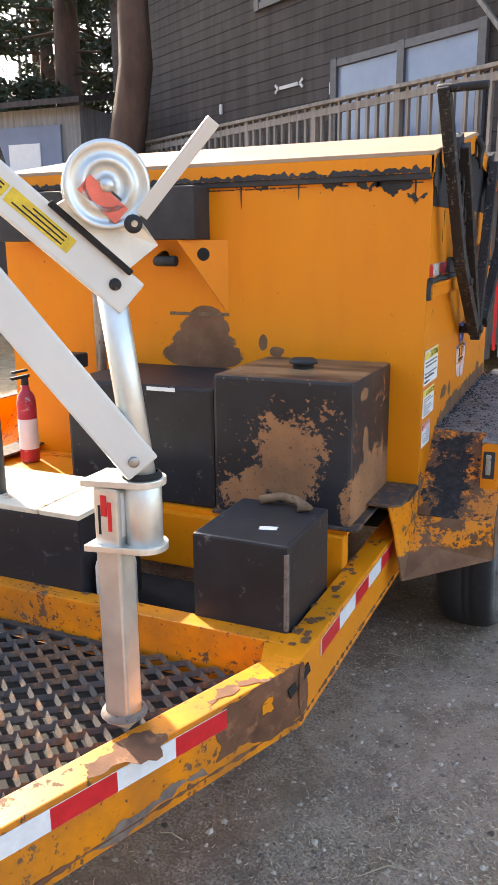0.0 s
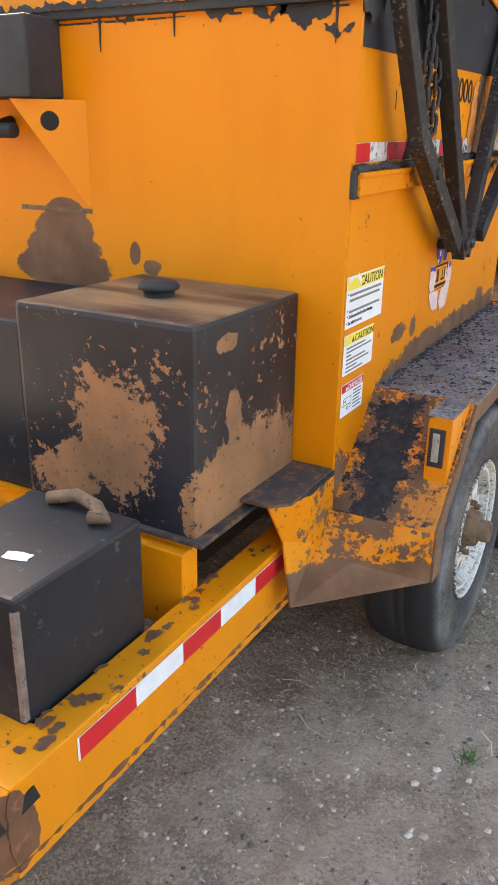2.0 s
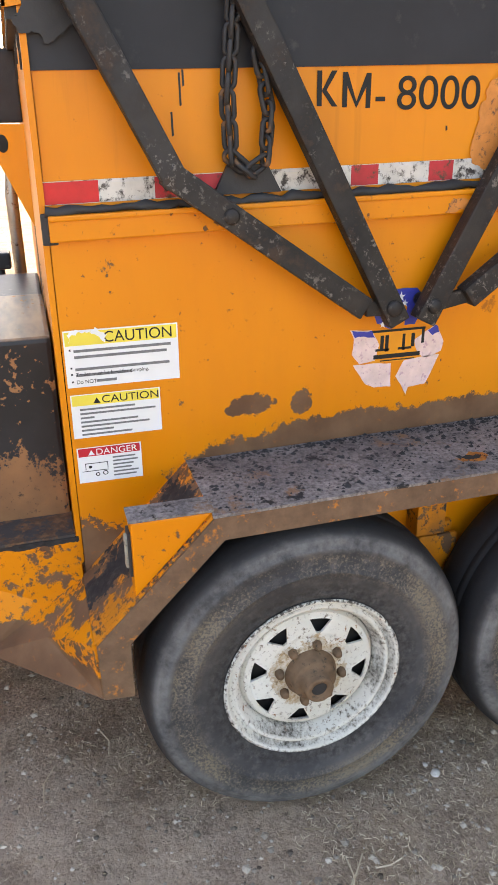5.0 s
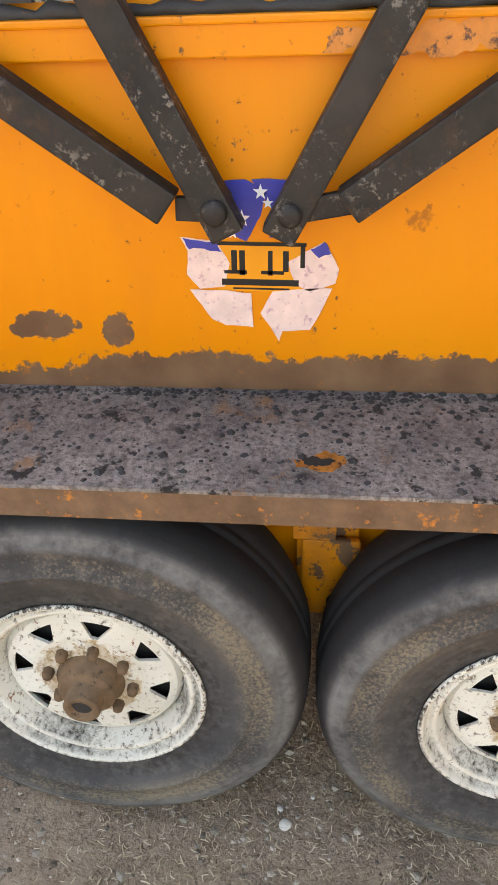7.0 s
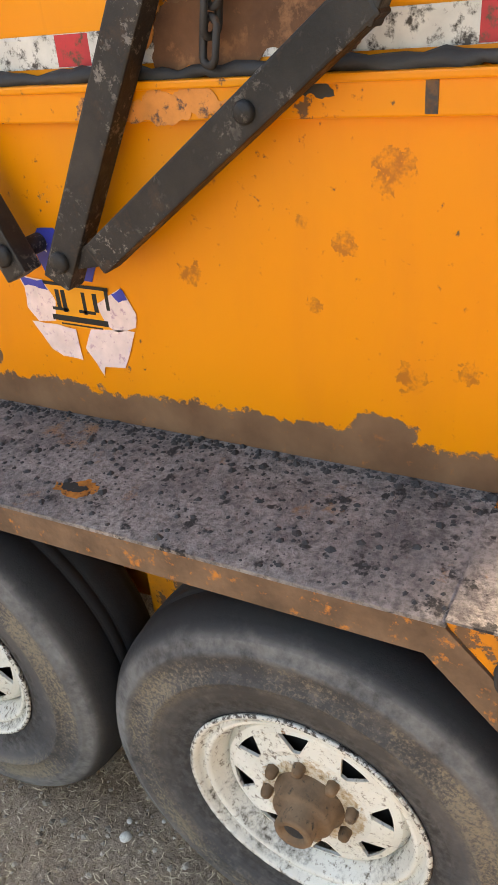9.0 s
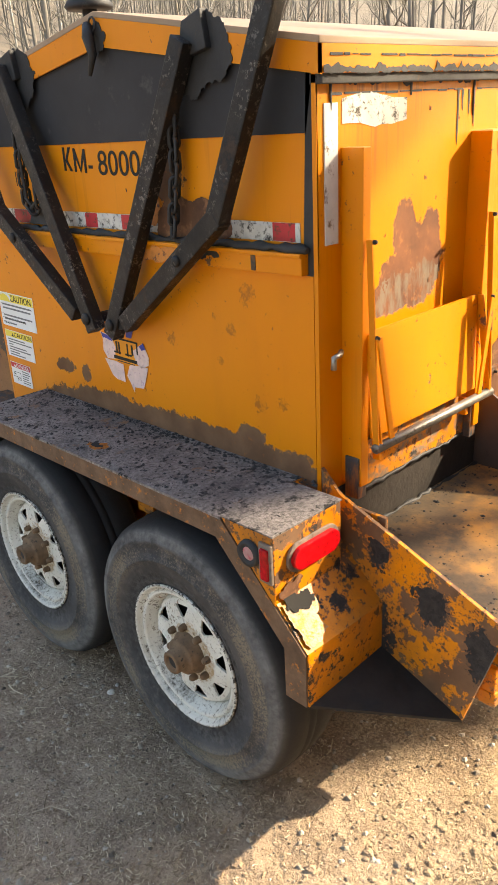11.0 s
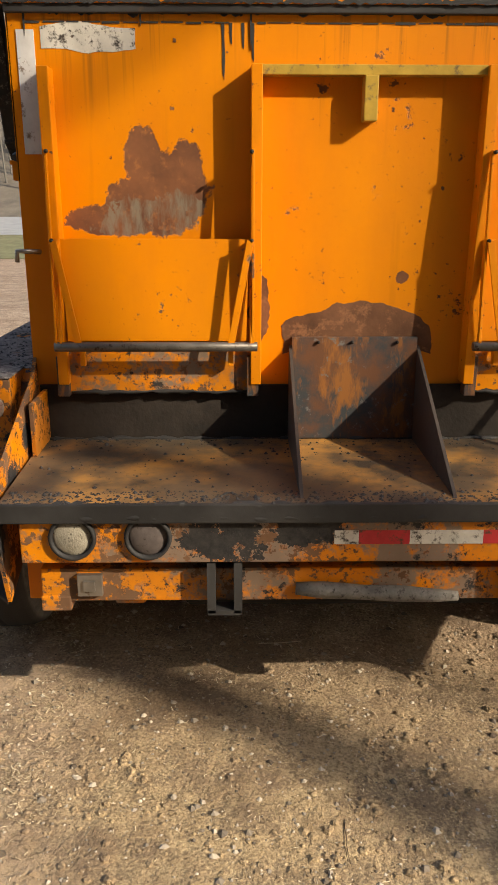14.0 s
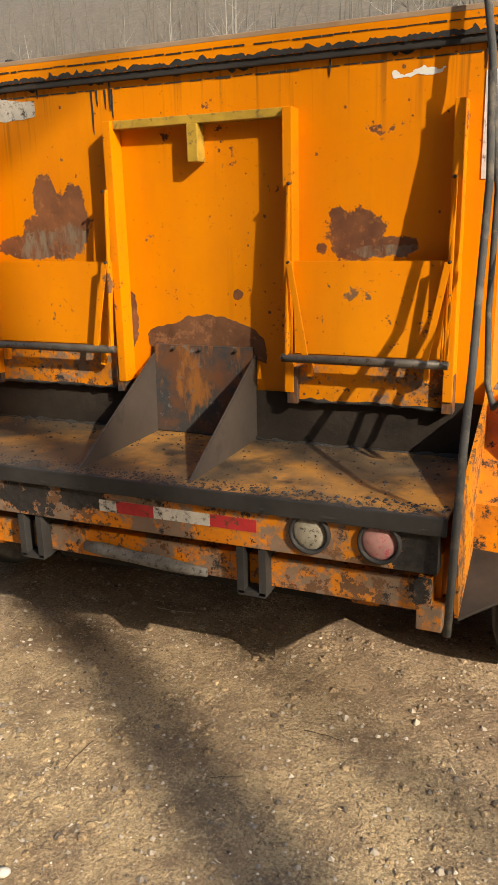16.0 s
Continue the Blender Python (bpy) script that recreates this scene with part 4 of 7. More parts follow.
    part("marker_lens", lathe([(0.0, 0.0085), (0.015, 0.008), (0.017, 0.007)], (FX, 1.628, 0.797), (1, 0, 0), 20), M["pink_lens"], lamp_box, "faded red marker lens")
    return f


flip_thing_part(build_fender())

# ---- chassis rails ----
RZ0, RZ1 = 0.338, 0.525
def rail_box(a, b, wide=0.075, z0=RZ0, z1=RZ1):
    a, b = Vector((*a, 0)), Vector((*b, 0))
    d = (b - a).normalized()
    s = Vector((-d.y, d.x, 0)) * wide
    return [a, b, b + s, a + s], z0, z1


def build_rail(a, b, wide, name="frame_rail", material=None, label="", drop=0.0):
    quad, z0, z1 = rail_box(a, b, wide, RZ0 + drop, RZ1 - drop)
    r = part(name, prism([(p.x, p.y, z0) for p in quad], (0, 0, z1 - z0), 0.004), material or M["rail"], trailer, label)
    return r, quad


KNEE = (0.953, -1.05)
TIP = (CX + 0.05, -3.15)
rail, q = build_rail((0.953, 0.05), KNEE, -0.075, label="orange channel rail with chipped edges")
back_rail = part("frame_rail", mesh_box(0.878, 0.953, 0.05, 2.0, 0.36, 0.525, 0.004), M["rail"], trailer)
flip_thing_part(back_rail)
flip_thing_part(rail)
tongue, q = build_rail(KNEE, TIP, -0.075, "tongue_rail", M["railtop"], label="orange tongue rail with chipped paint", drop=0.003)
flip_thing_part(tongue)
part("cross_member", prism([(-0.73, -0.985, 0.36), (0.885, -0.985, 0.36), (0.885, -0.92, 0.36), (-0.73, -0.92, 0.36)], (0, 0, 0.163), 0.004), M["railtop"], trailer, "orange cross member")
part("cross_member", prism([(-0.72, -0.47, 0.44), (0.877, -0.47, 0.44), (0.877, -0.41, 0.44), (-0.72, -0.41, 0.44)], (0, 0, 0.19), 0.004), M["rail"], trailer, "orange cross member under the tanks")
part("front_deck", mesh_box(-0.74, 0.88, -0.435, Y0, 0.627, 0.645), M["rail"], trailer, "orange tank deck")
part("belly_pan", mesh_box(-0.72, 0.878, -0.92, -0.47, 0.375, 0.39), M["dark"], trailer, "plain black deck sheet")
part("knee_plate", prism([(0.951, -1.050, 0.365), (0.905, -0.98, 0.365), (0.83, -0.99, 0.365), (0.862, -1.09, 0.365)], (0, 0, 0.155)), M["rail"], trailer, "orange filler at the knee of the frame")
d = (Vector((*TIP, 0)) - Vector((*KNEE, 0))).normalized()
out = Vector((-d.y, d.x, 0))
k0 = Vector((*KNEE, 0)) + out * 0.001
pts = [(k0 + d * s).to_tuple() for s in (0.255, 0.404, 0.555, 0.707, 0.857, 1.007, 1.157)]
t_strip = part("reflective_strip", prism([Vector(pts[0]) + Vector((0, 0, 0.461)), Vector(pts[-1]) + Vector((0, 0, 0.461)), Vector(pts[-1]) + Vector((0, 0, 0.509)), Vector(pts[0]) + Vector((0, 0, 0.509))], out * 0.001), M["tape_white"], trailer, "red and white reflective tape")
strip([(p[0] + out.x * 0.001, p[1] + out.y * 0.001, 0.462) for p in pts], "rwrwrw", tapes, t_strip, out * 0.001, 0.046)
s_strip = part("reflective_strip", prism([(0.954, -0.90, 0.461), (0.954, -0.13, 0.461), (0.954, -0.13, 0.509), (0.954, -0.90, 0.509)], (0.001, 0, 0)), M["tape_white"], trailer, "red and white reflective tape")
strip([(0.9552, y, 0.462) for y in (-0.895, -0.74, -0.585, -0.44, -0.286, -0.13)], "rwrwr", tapes, s_strip, (0.001, 0, 0), 0.046)

# ---- tanks and boxes on the deck ----
tank = part("fuel_tank", mesh_box(0.40, 0.875, -0.46, 0.004, 0.785, 1.257, 0.012), M["tank"], trailer, "black steel tank with paint flaked to brown rust")
part("tank_cap", lathe([(0, 0.035), (0.04, 0.034), (0.048, 0.026), (0.048, 0.018), (0.036, 0.016), (0.036, 0.0)], (0.632, -0.235, 1.256), (0, 0, 1), 24), M["tar"], tank, "round black filler cap")
tank.location = (0.014, 0.023, -0.138)
part("oil_tank", mesh_box(-0.19, 0.405, -0.415, Y0 - 0.002, 0.645, 1.064, 0.012), M["blackbox"], trailer, "smooth black steel tank")
part("battery_box", mesh_box(0.592, 0.870, -0.931, -0.595, 0.391, 0.768, 0.008), M["blackbox"], trailer, "black steel battery box")

# ---- rear platform ----
shelf = part("platform", prism([(-0.785, 1.585, 0.652), (0.985, 1.585, 0.652), (0.975, 2.112, 0.652), (-0.775, 2.112, 0.652)], (0, 0, 0.012), 0.002), M["shelf"], trailer, "tar-stained steel work shelf")
part("platform_lip", mesh_box(-0.775, 0.975, 2.106, 2.120, 0.616, 0.664, 0.004), M["tar"], shelf)
part("chute_wall", prism([(-0.785, 1.598, 0.664), (0.985, 1.598, 0.664), (0.985, 1.598, 0.822), (-0.785, 1.598, 0.822)], (0, 0.012, 0)), M["chutedark"], shelf, "blackened plate under the doors")
for x in (0.281, -0.078):
    part("divider", prism([(x, 1.60, 0.664), (x, 2.085, 0.664), (x, 1.60, 0.935)], (-0.008, 0, 0)), M["divider"], shelf, "triangular steel divider")
bumper = part("bumper_beam", mesh_box(-0.755, 0.935, 2.045, 2.100, 0.508, 0.615, 0.004), M["bumper"], trailer, "battered orange light bar")
part("lower_beam", mesh_box(-0.735, 0.905, 2.0, 2.058, 0.385, 0.472, 0.004), M["bumper"], trailer, "orange lower cross beam")
for x in (0.812, 0.636, -0.432, -0.612):
    kind = {0.636: "tar_lens", -0.612: "pink_lens"}.get(x, "lens_clear")
    lamp = part("round_lamp", lathe([(0.0, 0.006), (0.039, 0.005), (0.045, 0.0)], (x, 2.100, 0.574), (0, 1, 0), 32), M[kind], bumper, {"tar_lens": "round lamp caked with tar", "pink_lens": "faded red round lamp"}.get(kind, "grimy clear round lamp"))
    part("lamp_ring", lathe([(0.045, 0.0), (0.047, 0.012), (0.054, 0.012), (0.056, 0.0)], (x, 2.100, 0.574), (0, 1, 0), 32), M["tar"], lamp, "black rubber ring")
for x in (0.458, -0.266):
    hook = join(mesh_box(x - 0.042, x - 0.022, 2.02, 2.10, 0.372, 0.505), mesh_box(x + 0.022, x + 0.042, 2.02, 2.10, 0.372, 0.505), mesh_box(x - 0.040, x + 0.040, 2.055, 2.10, 0.367, 0.380), mesh_box(x - 0.034, x + 0.034, 2.01, 2.023, 0.378, 0.50))
    part("hook_bracket", hook, M["tar"], trailer, "steel chain bracket")

# ---- rear doors ----
for x, top in ((0.375, 1.645), (-0.216, 1.645), (0.905, 1.638), (-0.690, 1.632)):
    part("door_post", mesh_box(x - 0.014, x + 0.014, Y1, Y1 + 0.062, 0.835, top, 0.002), M["rear"], trailer, "orange angle iron door post")
part("door_head", mesh_box(-0.203, 0.361, Y1, Y1 + 0.045, 1.622, 1.646, 0.002), M["headpaint"], trailer, "yellowed angle iron head")
part("latch", mesh_box(0.070, 0.105, Y1, Y1 + 0.05, 1.515, 1.622, 0.003), M["headpaint"], trailer, "hanging latch bar")
for x0, x1 in ((0.402, 0.884), (-0.665, -0.238)):
    door = part("chute_door", prism([(x0, 1.662, 0.958), (x1, 1.662, 0.958), (x1 + 0.008, 1.645, 1.225), (x0 - 0.008, 1.645, 1.225)], (0, 0.006, 0)), M["rear"], trailer, "orange drop-down chute door")
    part("door_foot", prism([(x0 - 0.01, 1.622, 0.808), (x1 + 0.01, 1.622, 0.808), (x1 + 0.01, 1.622, 0.935), (x0 - 0.01, 1.622, 0.935)], (0, 0.012, 0)), M["bumper"], door, "chipped lower door plate")
    part("push_bar", rod((x0 - 0.03, 1.70, 0.948), (x1 + 0.03, 1.70, 0.948), 0.013), M["pushbar"], door, "bare steel push bar")
    for x in (x0 - 0.012, x1 + 0.012):
        part("door_strut", bar((x, 1.66, 1.225), (x, 1.70, 0.945), 0.02, 0.006, (1, 0, 0)), M["rear"], door)

# ---- lid levers ----
def lever(pts, width=0.050, thick=0.040):
    pieces = []
    for k, (a, b) in enumerate(zip(pts, pts[1:])):
        a, b = Vector(a), Vector(b)
        e = (b - a).normalized() * 0.016
        pieces.append(bar(a - e * (k > 0), b + e * (k < len(pts) - 2), width, thick - 0.002 * k, (1, 0, 0), 0.004))
    return part("lid_lever", join(*pieces), M["arm"], trailer, "tar-blackened square steel lever")


def bolt(p, parent, r=0.016, axis=(1, 0, 0)):
    return part("bolt", lathe([(0, 0.009), (r * 0.5, 0.0085), (r * 0.66, 0.005), (r * 0.68, 0.0)], p, axis, 10), M["arm"], parent)


def neck(p, q, parent):
    """The flat tongue that joins a lever's cut end to its pivot."""
    return part("neck", bar(p, q, 0.034, 0.014, (1, 0, 0), 0.003), M["arm"], parent)


L1 = lever([(1.070, 0.694, 1.174), (1.068, 0.285, 1.460), (1.032, 0.005, 2.01)])
neck((1.062, 0.702, 1.170), (1.060, 0.755, 1.168), L1)
bolt((1.090, 0.395, 1.384), L1, 0.024)
part("handle", rod((1.01, 0.010, 2.002), (1.17, 0.010, 2.002), 0.014), M["arm"], L1, "crossways grip")
L2 = lever([(1.067, 0.778, 1.136), (1.040, 0.388, 1.872)])
bolt((1.088, 0.760, 1.172), L2, 0.028)
L3 = lever([(1.070, 0.943, 1.180), (1.070, 1.352, 1.490), (1.05, 1.588, 2.05)])
neck((1.062, 0.952, 1.184), (1.056, 0.868, 1.166), L3)
bolt((1.090, 1.212, 1.385), L3, 0.022)
part("handle", rod((1.03, 1.586, 2.042), (1.19, 1.586, 2.042), 0.014), M["arm"], L3, "crossways grip")
L4 = lever([(1.055, 0.846, 1.130), (1.037, 1.238, 1.878)])
bolt((1.076, 0.864, 1.166), L4, 0.026)
for lv in (L1, L2, L3, L4):
    flip_thing_part(lv)
for y in (0.760, 0.864):
    part("pivot_pin", rod((0.99, y, 1.168), (1.058, y, 1.168), 0.016), M["arm"], trailer, "lever pivot boss")
for y, z in ((0.405, 1.83), (1.255, 1.845)):
    lug = prism([(1.03, y - 0.05, z - 0.01), (1.03, y + 0.05, z + 0.01), (1.03, y + 0.035, z + 0.09), (1.03, y - 0.03, z + 0.07)], (-0.03, 0, 0), 0.003)
    part("lid_lug", lug, M["tar"], trailer, "tarred lid lug")

part("rail_mark", mesh_box(1.0215, 1.0237, 1.410, 1.425, 1.372, 1.414), M["tarskirt"], trailer, "dark tarred joint in the lip rail")

# chains
def chain(points, parent_label):
    """Links along a line of points, each an object on one mesh."""
    ch = part("chain", rod(points[0], Vector(points[0]) + Vector((0.02, 0, 0)), 0.008), M["chain"], trailer, parent_label)
    shape = [Vector((0.010 * math.cos(a), 0, 0.010 * math.sin(a) + (0.012 if math.sin(a) > 0 else -0.012))) for a in (2 * math.pi * k / 14 for k in range(14))]
    bm = sweep(shape, 0.0042, 6, True)
    me = bpy.data.meshes.new("link")
    bm.to_mesh(me)
    bm.free()
    me.materials.append(M["chain"])
    k = 0
    for a, b in zip(points, points[1:]):
        a, b = Vector(a), Vector(b)
        n = max(1, round((b - a).length / 0.030))
        for i in range(n):
            ob = new("link", me)
            ob.parent = ch
            ob.matrix_basis = Matrix.Translation(a + (b - a) * (i + 0.5) / n) @ (b - a).to_track_quat("Z", "Y").to_matrix().to_4x4() @ Matrix.Rotation(radians(20 + 90 * (k % 2)), 4, "Z") @ Matrix.Diagonal((1.25, 1.25, 1.25, 1))
            k += 1
    return ch


chain([(1.03, 0.425, 1.80), (1.03, 0.405, 1.60), (1.03, 0.412, 1.49), (1.03, 0.448, 1.462), (1.03, 0.482, 1.485), (1.03, 0.488, 1.58), (1.03, 0.468, 1.68)], "blackened chain hanging in a loop")
chain([(1.03, 1.175, 1.80), (1.03, 1.165, 1.60), (1.03, 1.135, 1.44)], "blackened hanging chain")
part("chain_plate", prism([(1.0, 0.378, 1.418), (1.0, 0.522, 1.420), (1.0, 0.492, 1.475), (1.0, 0.408, 1.475)], (0.012, 0, 0)), M["tar"], trailer, "tarred chain plate")
part("hook_strap", join(sweep([(1.02, 0.84, 1.945), (1.035, 0.86, 1.915), (1.03, 0.865, 1.875), (1.035, 0.85, 1.825)], [0.012, 0.016, 0.012, 0.005], 8), sweep([(1.02, 0.862 + 0.014 * math.cos(a), 1.945 + 0.016 * math.sin(a)) for a in (k * math.pi / 5 for k in range(10))], 0.003, 6, True)), M["tar"], trailer, "melted strap on a ring")

# ---- front: burner box, gusset ----
part("burner_box", mesh_box(-0.72, 0.18, -0.095, Y0, 1.548, 1.735, 0.006), M["tar"], trailer, "soot-black cross box under the front lid")
gus = prism([(0.252, Y0, 1.545), (0.108, -0.095, 1.545), (0.252, Y0, 1.272)], (-0.008, 0.008, 0))
part("lifting_gusset", gus, M["front"], trailer, "orange triangular gusset with a lifting hole")
part("gusset_hole", lathe([(0.0, 0.001), (0.022, 0.001), (0.024, 0.0)], (0.1815, -0.0325, 1.494), (0.655, -0.755, 0), 20), M["dark"], trailer, "dark lifting hole")
part("front_bracket", sweep([(-0.02, Y0, 1.49), (0.0, -0.06, 1.47), (0.08, -0.06, 1.47)], 0.02, 8), M["tar"], trailer, "grimy pipe elbow")
part("writing_bar", prism([(-0.005, Y0 - 0.001, 1.262), (0.255, Y0 - 0.001, 1.262), (0.255, Y0 - 0.001, 1.275), (-0.005, Y0 - 0.001, 1.275)], (0, 0.001, 0)), M["hub"], trailer, "line of faded writing")
part("corner_pad", mesh_box(1.0, 1.014, Y0 + 0.0, Y0 + 0.03, 1.335, 1.395, 0.003), M["tar"], trailer, "black lip rail end")
part("corner_flange", mesh_box(1.0, 1.006, Y0, Y0 + 0.012, 1.41, 1.75), M["lid"], trailer)
part("heat_pipe", sweep([(-0.30, -0.03, 0.65), (-0.30, -0.03, 1.31), (-0.32, -0.01, 1.46), (-0.34, 0.0, 1.53)], 0.022, 10), M["steel"], trailer, "bare grey riser pipe on the front")
part("tank_skid", mesh_box(0.41, 0.915, -0.452, Y0 - 0.001, 0.6455, 0.657, 0.003), M["tarskirt"], trailer, "rusty skid plate under the tank")
part("tank_valve", join(mesh_box(-0.42, -0.34, -0.14, -0.06, 1.05, 1.11, 0.01), rod((-0.38, -0.10, 0.65), (-0.38, -0.10, 1.06), 0.015)), M["blackbox"], trailer, "black valve block")

part("coupler", join(mesh_box(CX - 0.04, CX + 0.04, -4.66, -3.05, 0.40, 0.48, 0.005), mesh_box(CX - 0.06, CX + 0.06, -4.80, -4.64, 0.38, 0.50, 0.02)), M["rail"], trailer, "orange tow coupler")

# knee patch: bare brown metal round the knee of the frame, with a slot
rnd = random.Random(11)
def ragged(points, jitter, seed, rounds=3):
    """The outline with its edges broken up."""
    r = random.Random(seed)
    pts = [Vector(p) for p in points]
    for k in range(rounds):
        out_pts = []
        for a, b in zip(pts, pts[1:] + pts[:1]):
            m = (a + b) / 2
            d = (b - a)
            s = Vector((-d.y, d.x)) if len(d) == 2 else None
            out_pts += [a, m + s * r.uniform(-jitter, jitter)]
        pts = out_pts
    return pts


def flake(name, points, origin, u, v, material, parent, seed, jitter=0.22, thick=0.0015, label="", rounds=4, facing=None):
    """A ragged flake or stain on a face: points in metres along u and v from origin."""
    u, v = Vector(u), Vector(v)
    n = u.cross(v).normalized()
    if facing is not None and n.dot(Vector(facing)) < 0:
        n = -n
    pts = [Vector(origin) + u * p.x + v * p.y + n * 0.0005 for p in ragged([Vector(p) for p in points], jitter, seed, rounds)]
    bm = bmesh.new()
    edges = []
    vs = [bm.verts.new(p) for p in pts]
    for a, b in zip(vs, vs[1:] + vs[:1]):
        edges.append(bm.edges.new((a, b)))
    bmesh.ops.triangle_fill(bm, edges=edges, use_beauty=True, normal=n)
    if not bm.faces:
        bm.faces.new(vs)
    r = bmesh.ops.extrude_face_region(bm, geom=list(bm.faces))
    bmesh.ops.translate(bm, verts=[w for w in r["geom"] if isinstance(w, bmesh.types.BMVert)], vec=n * thick)
    bmesh.ops.recalc_face_normals(bm, faces=list(bm.faces))
    return part(name, bm, material, parent, label)


KO = Vector((KNEE[0], KNEE[1], 0))
flake("bare_patch", [(0.0, 0.372), (0.0, 0.517), (0.12, 0.521), (0.26, 0.513), (0.30, 0.485), (0.27, 0.420), (0.29, 0.388), (0.15, 0.372)], KO, d, (0, 0, 1), M["barerust"], tongue, 3, 0.10, 0.001, "bare brown steel where paint has come off", facing=out)
flake("bare_patch", [(0.0, 0.372), (0.045, 0.368), (0.05, 0.436), (0.02, 0.509), (0.0, 0.521)], KO + Vector((0.0005, 0, 0)), (0, 1, 0), (0, 0, 1), M["barerust"], tongue, 4, 0.10, 0.001)
flake("paint_island", [(0, 0), (0.04, 0.0), (0.035, 0.03), (0.005, 0.035)], KO + d * 0.10 + Vector((0, 0, 0.44)) + out * 0.002, d, (0, 0, 1), M["rail"], tongue, 9, 0.2, 0.001, facing=out)
part("tie_slot", bar((0.958, -1.00, 0.485), KO + d * 0.05 + Vector((0.006, 0, 0.455)), 0.028, 0.004, out, 0.001), M["dark"], tongue, "tie-down slot")
flake("grey_scuff", [(0.30, 0.362), (0.62, 0.362), (0.56, 0.388), (0.42, 0.404), (0.33, 0.396)], KO, d, (0, 0, 1), M["scuff"], tongue, 5, 0.15, 0.0006, "grey scuffed paint", facing=out)
for k, (s0, s1, w) in enumerate(((0.10, 0.30, 0.5), (0.42, 0.62, 0.7), (0.80, 0.95, 0.35))):
    flake("chipped_edge", [(s0, 0.004), (s1, 0.004), (s1 - 0.02, 0.07 * w), (s0 + 0.04, 0.075 * w)], KO + Vector((0, 0, 0.5225)), d, -out, M["barerust"], tongue, 20 + k, 0.3, 0.0006, facing=(0, 0, 1))
# pale sunlit top plates of the rails and the weld scabs
for k in range(26):
    s0 = rnd.uniform(-1.0, -0.2)
    flake("chip", [(0, 0), (0.03, 0), (0.024, 0.014), (0.004, 0.016)], (0.885 + rnd.uniform(0, 0.05), s0, 0.5252 + 0.00006 * k), (0, rnd.uniform(0.5, 1.4), 0), (-1, 0, 0), M["barerust"], rail, 40 + k, 0.3, 0.0005, rounds=2)

# rusty scabs along the lower edges of the rails
er = random.Random(77)
for a, b, owner in ((Vector((0.952, 0.0, 0.361)), Vector((0.952, -1.05, 0.361)), rail), (KO + Vector((0, 0, 0.364)), KO + d * 1.5 + Vector((0, 0, 0.364)), tongue)):
    line = [a + (b - a) * (k / 80) for k in range(81)]
    part("rust_edge", sweep(line, [er.choice((0.0015, 0.003, 0.003, 0.005, 0.007)) for k in line], 6), M["barerust"], owner, "rusty scabbed lower edge")

# expanded metal deck in the tongue
deck = part("mesh_deck", mesh_box(-0.20, 0.40, -1.02, -1.0, 0.405, 0.42), M["tar"], trailer, "rusty expanded metal deck")
def deck_strands():
    bm = bmesh.new()
    pitch, step = 0.085, 0.035
    y = -2.45
    row = 0
    while y < -1.0:
        half = max(0.0, (y + 3.15) * 0.384 - 0.05)
        x = CX - half
        pts = []
        k = 0
        while x < CX + half:
            pts.append((x, y + (step * 0.5 if (k + row) % 2 else -step * 0.5) * 0.9, 0.415))
            x += pitch / 2
            k += 1
        for a, b in zip(pts, pts[1:]):
            a, b = Vector(a), Vector(b)
            s = Vector((0, 0.006, 0.006))
            q4 = [bm.verts.new(v) for v in (a - s, b - s, b + s, a + s)]
            q5 = [bm.verts.new(v.co + Vector((0, 0.003, -0.004))) for v in q4]
            bm.faces.new(q4)
            bm.faces.new(q5[::-1])
            for i in range(4):
                bm.faces.new((q4[i], q5[i], q5[(i + 1) % 4], q4[(i + 1) % 4]))
        y += step
        row += 1
    bmesh.ops.recalc_face_normals(bm, faces=list(bm.faces))
    return bm


tagged(part("mesh_strand", deck_strands(), M["meshsteel"], deck, "rusty diamond mesh"), kind="stuff")
# Dark sheet added below the mesh to close off the ground beneath.
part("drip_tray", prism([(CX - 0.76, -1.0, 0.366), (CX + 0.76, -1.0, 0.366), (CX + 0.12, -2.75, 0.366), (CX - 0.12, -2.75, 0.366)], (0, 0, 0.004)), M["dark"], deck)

# tanks: rust fields on the big tank, smears on its top
part("oil_label", mesh_box(0.15, 0.26, -0.418, -0.415, 1.045, 1.058), M["white"], trailer, "small white sticker")
rope = part("clasp", sweep([(0.665, -0.63, 0.778), (0.725, -0.61, 0.791), (0.785, -0.625, 0.788), (0.825, -0.65, 0.781), (0.795, -0.66, 0.781)], 0.014, 8), M["hub"], trailer, "rusty bolt and clasp on the box")
flake("paper_scrap", [(0, 0), (0.05, 0.005), (0.045, 0.028), (-0.005, 0.022)], (0.75, -0.84, 0.7685), (1, 0.15, 0), (0, 1, 0), M["white"], trailer, 8, 0.1, 0.001, "crumpled white scrap", rounds=2)
part("box_weld", mesh_box(0.861, 0.873, -0.934, -0.921, 0.53, 0.745, 0.002), M["scuff"], trailer, "scraped box corner")
chest = part("tool_chest", mesh_box(-0.55, 0.215, -0.93, -0.60, 0.391, 0.750, 0.008), M["blackbox"], trailer, "black chest with a pale lid")
part("chest_lid", mesh_box(-0.555, 0.072, -0.935, -0.595, 0.750, 0.767, 0.004), M["lidpale"], chest, "pale lid half")
part("chest_lid", mesh_box(0.078, 0.222, -0.935, -0.595, 0.750, 0.767, 0.004), M["lidpale"], chest, "pale lid half")
part("jug", mesh_box(0.235, 0.335, -0.90, -0.80, 0.391, 0.62, 0.025), M["white"], trailer, "grimy white plastic jug")
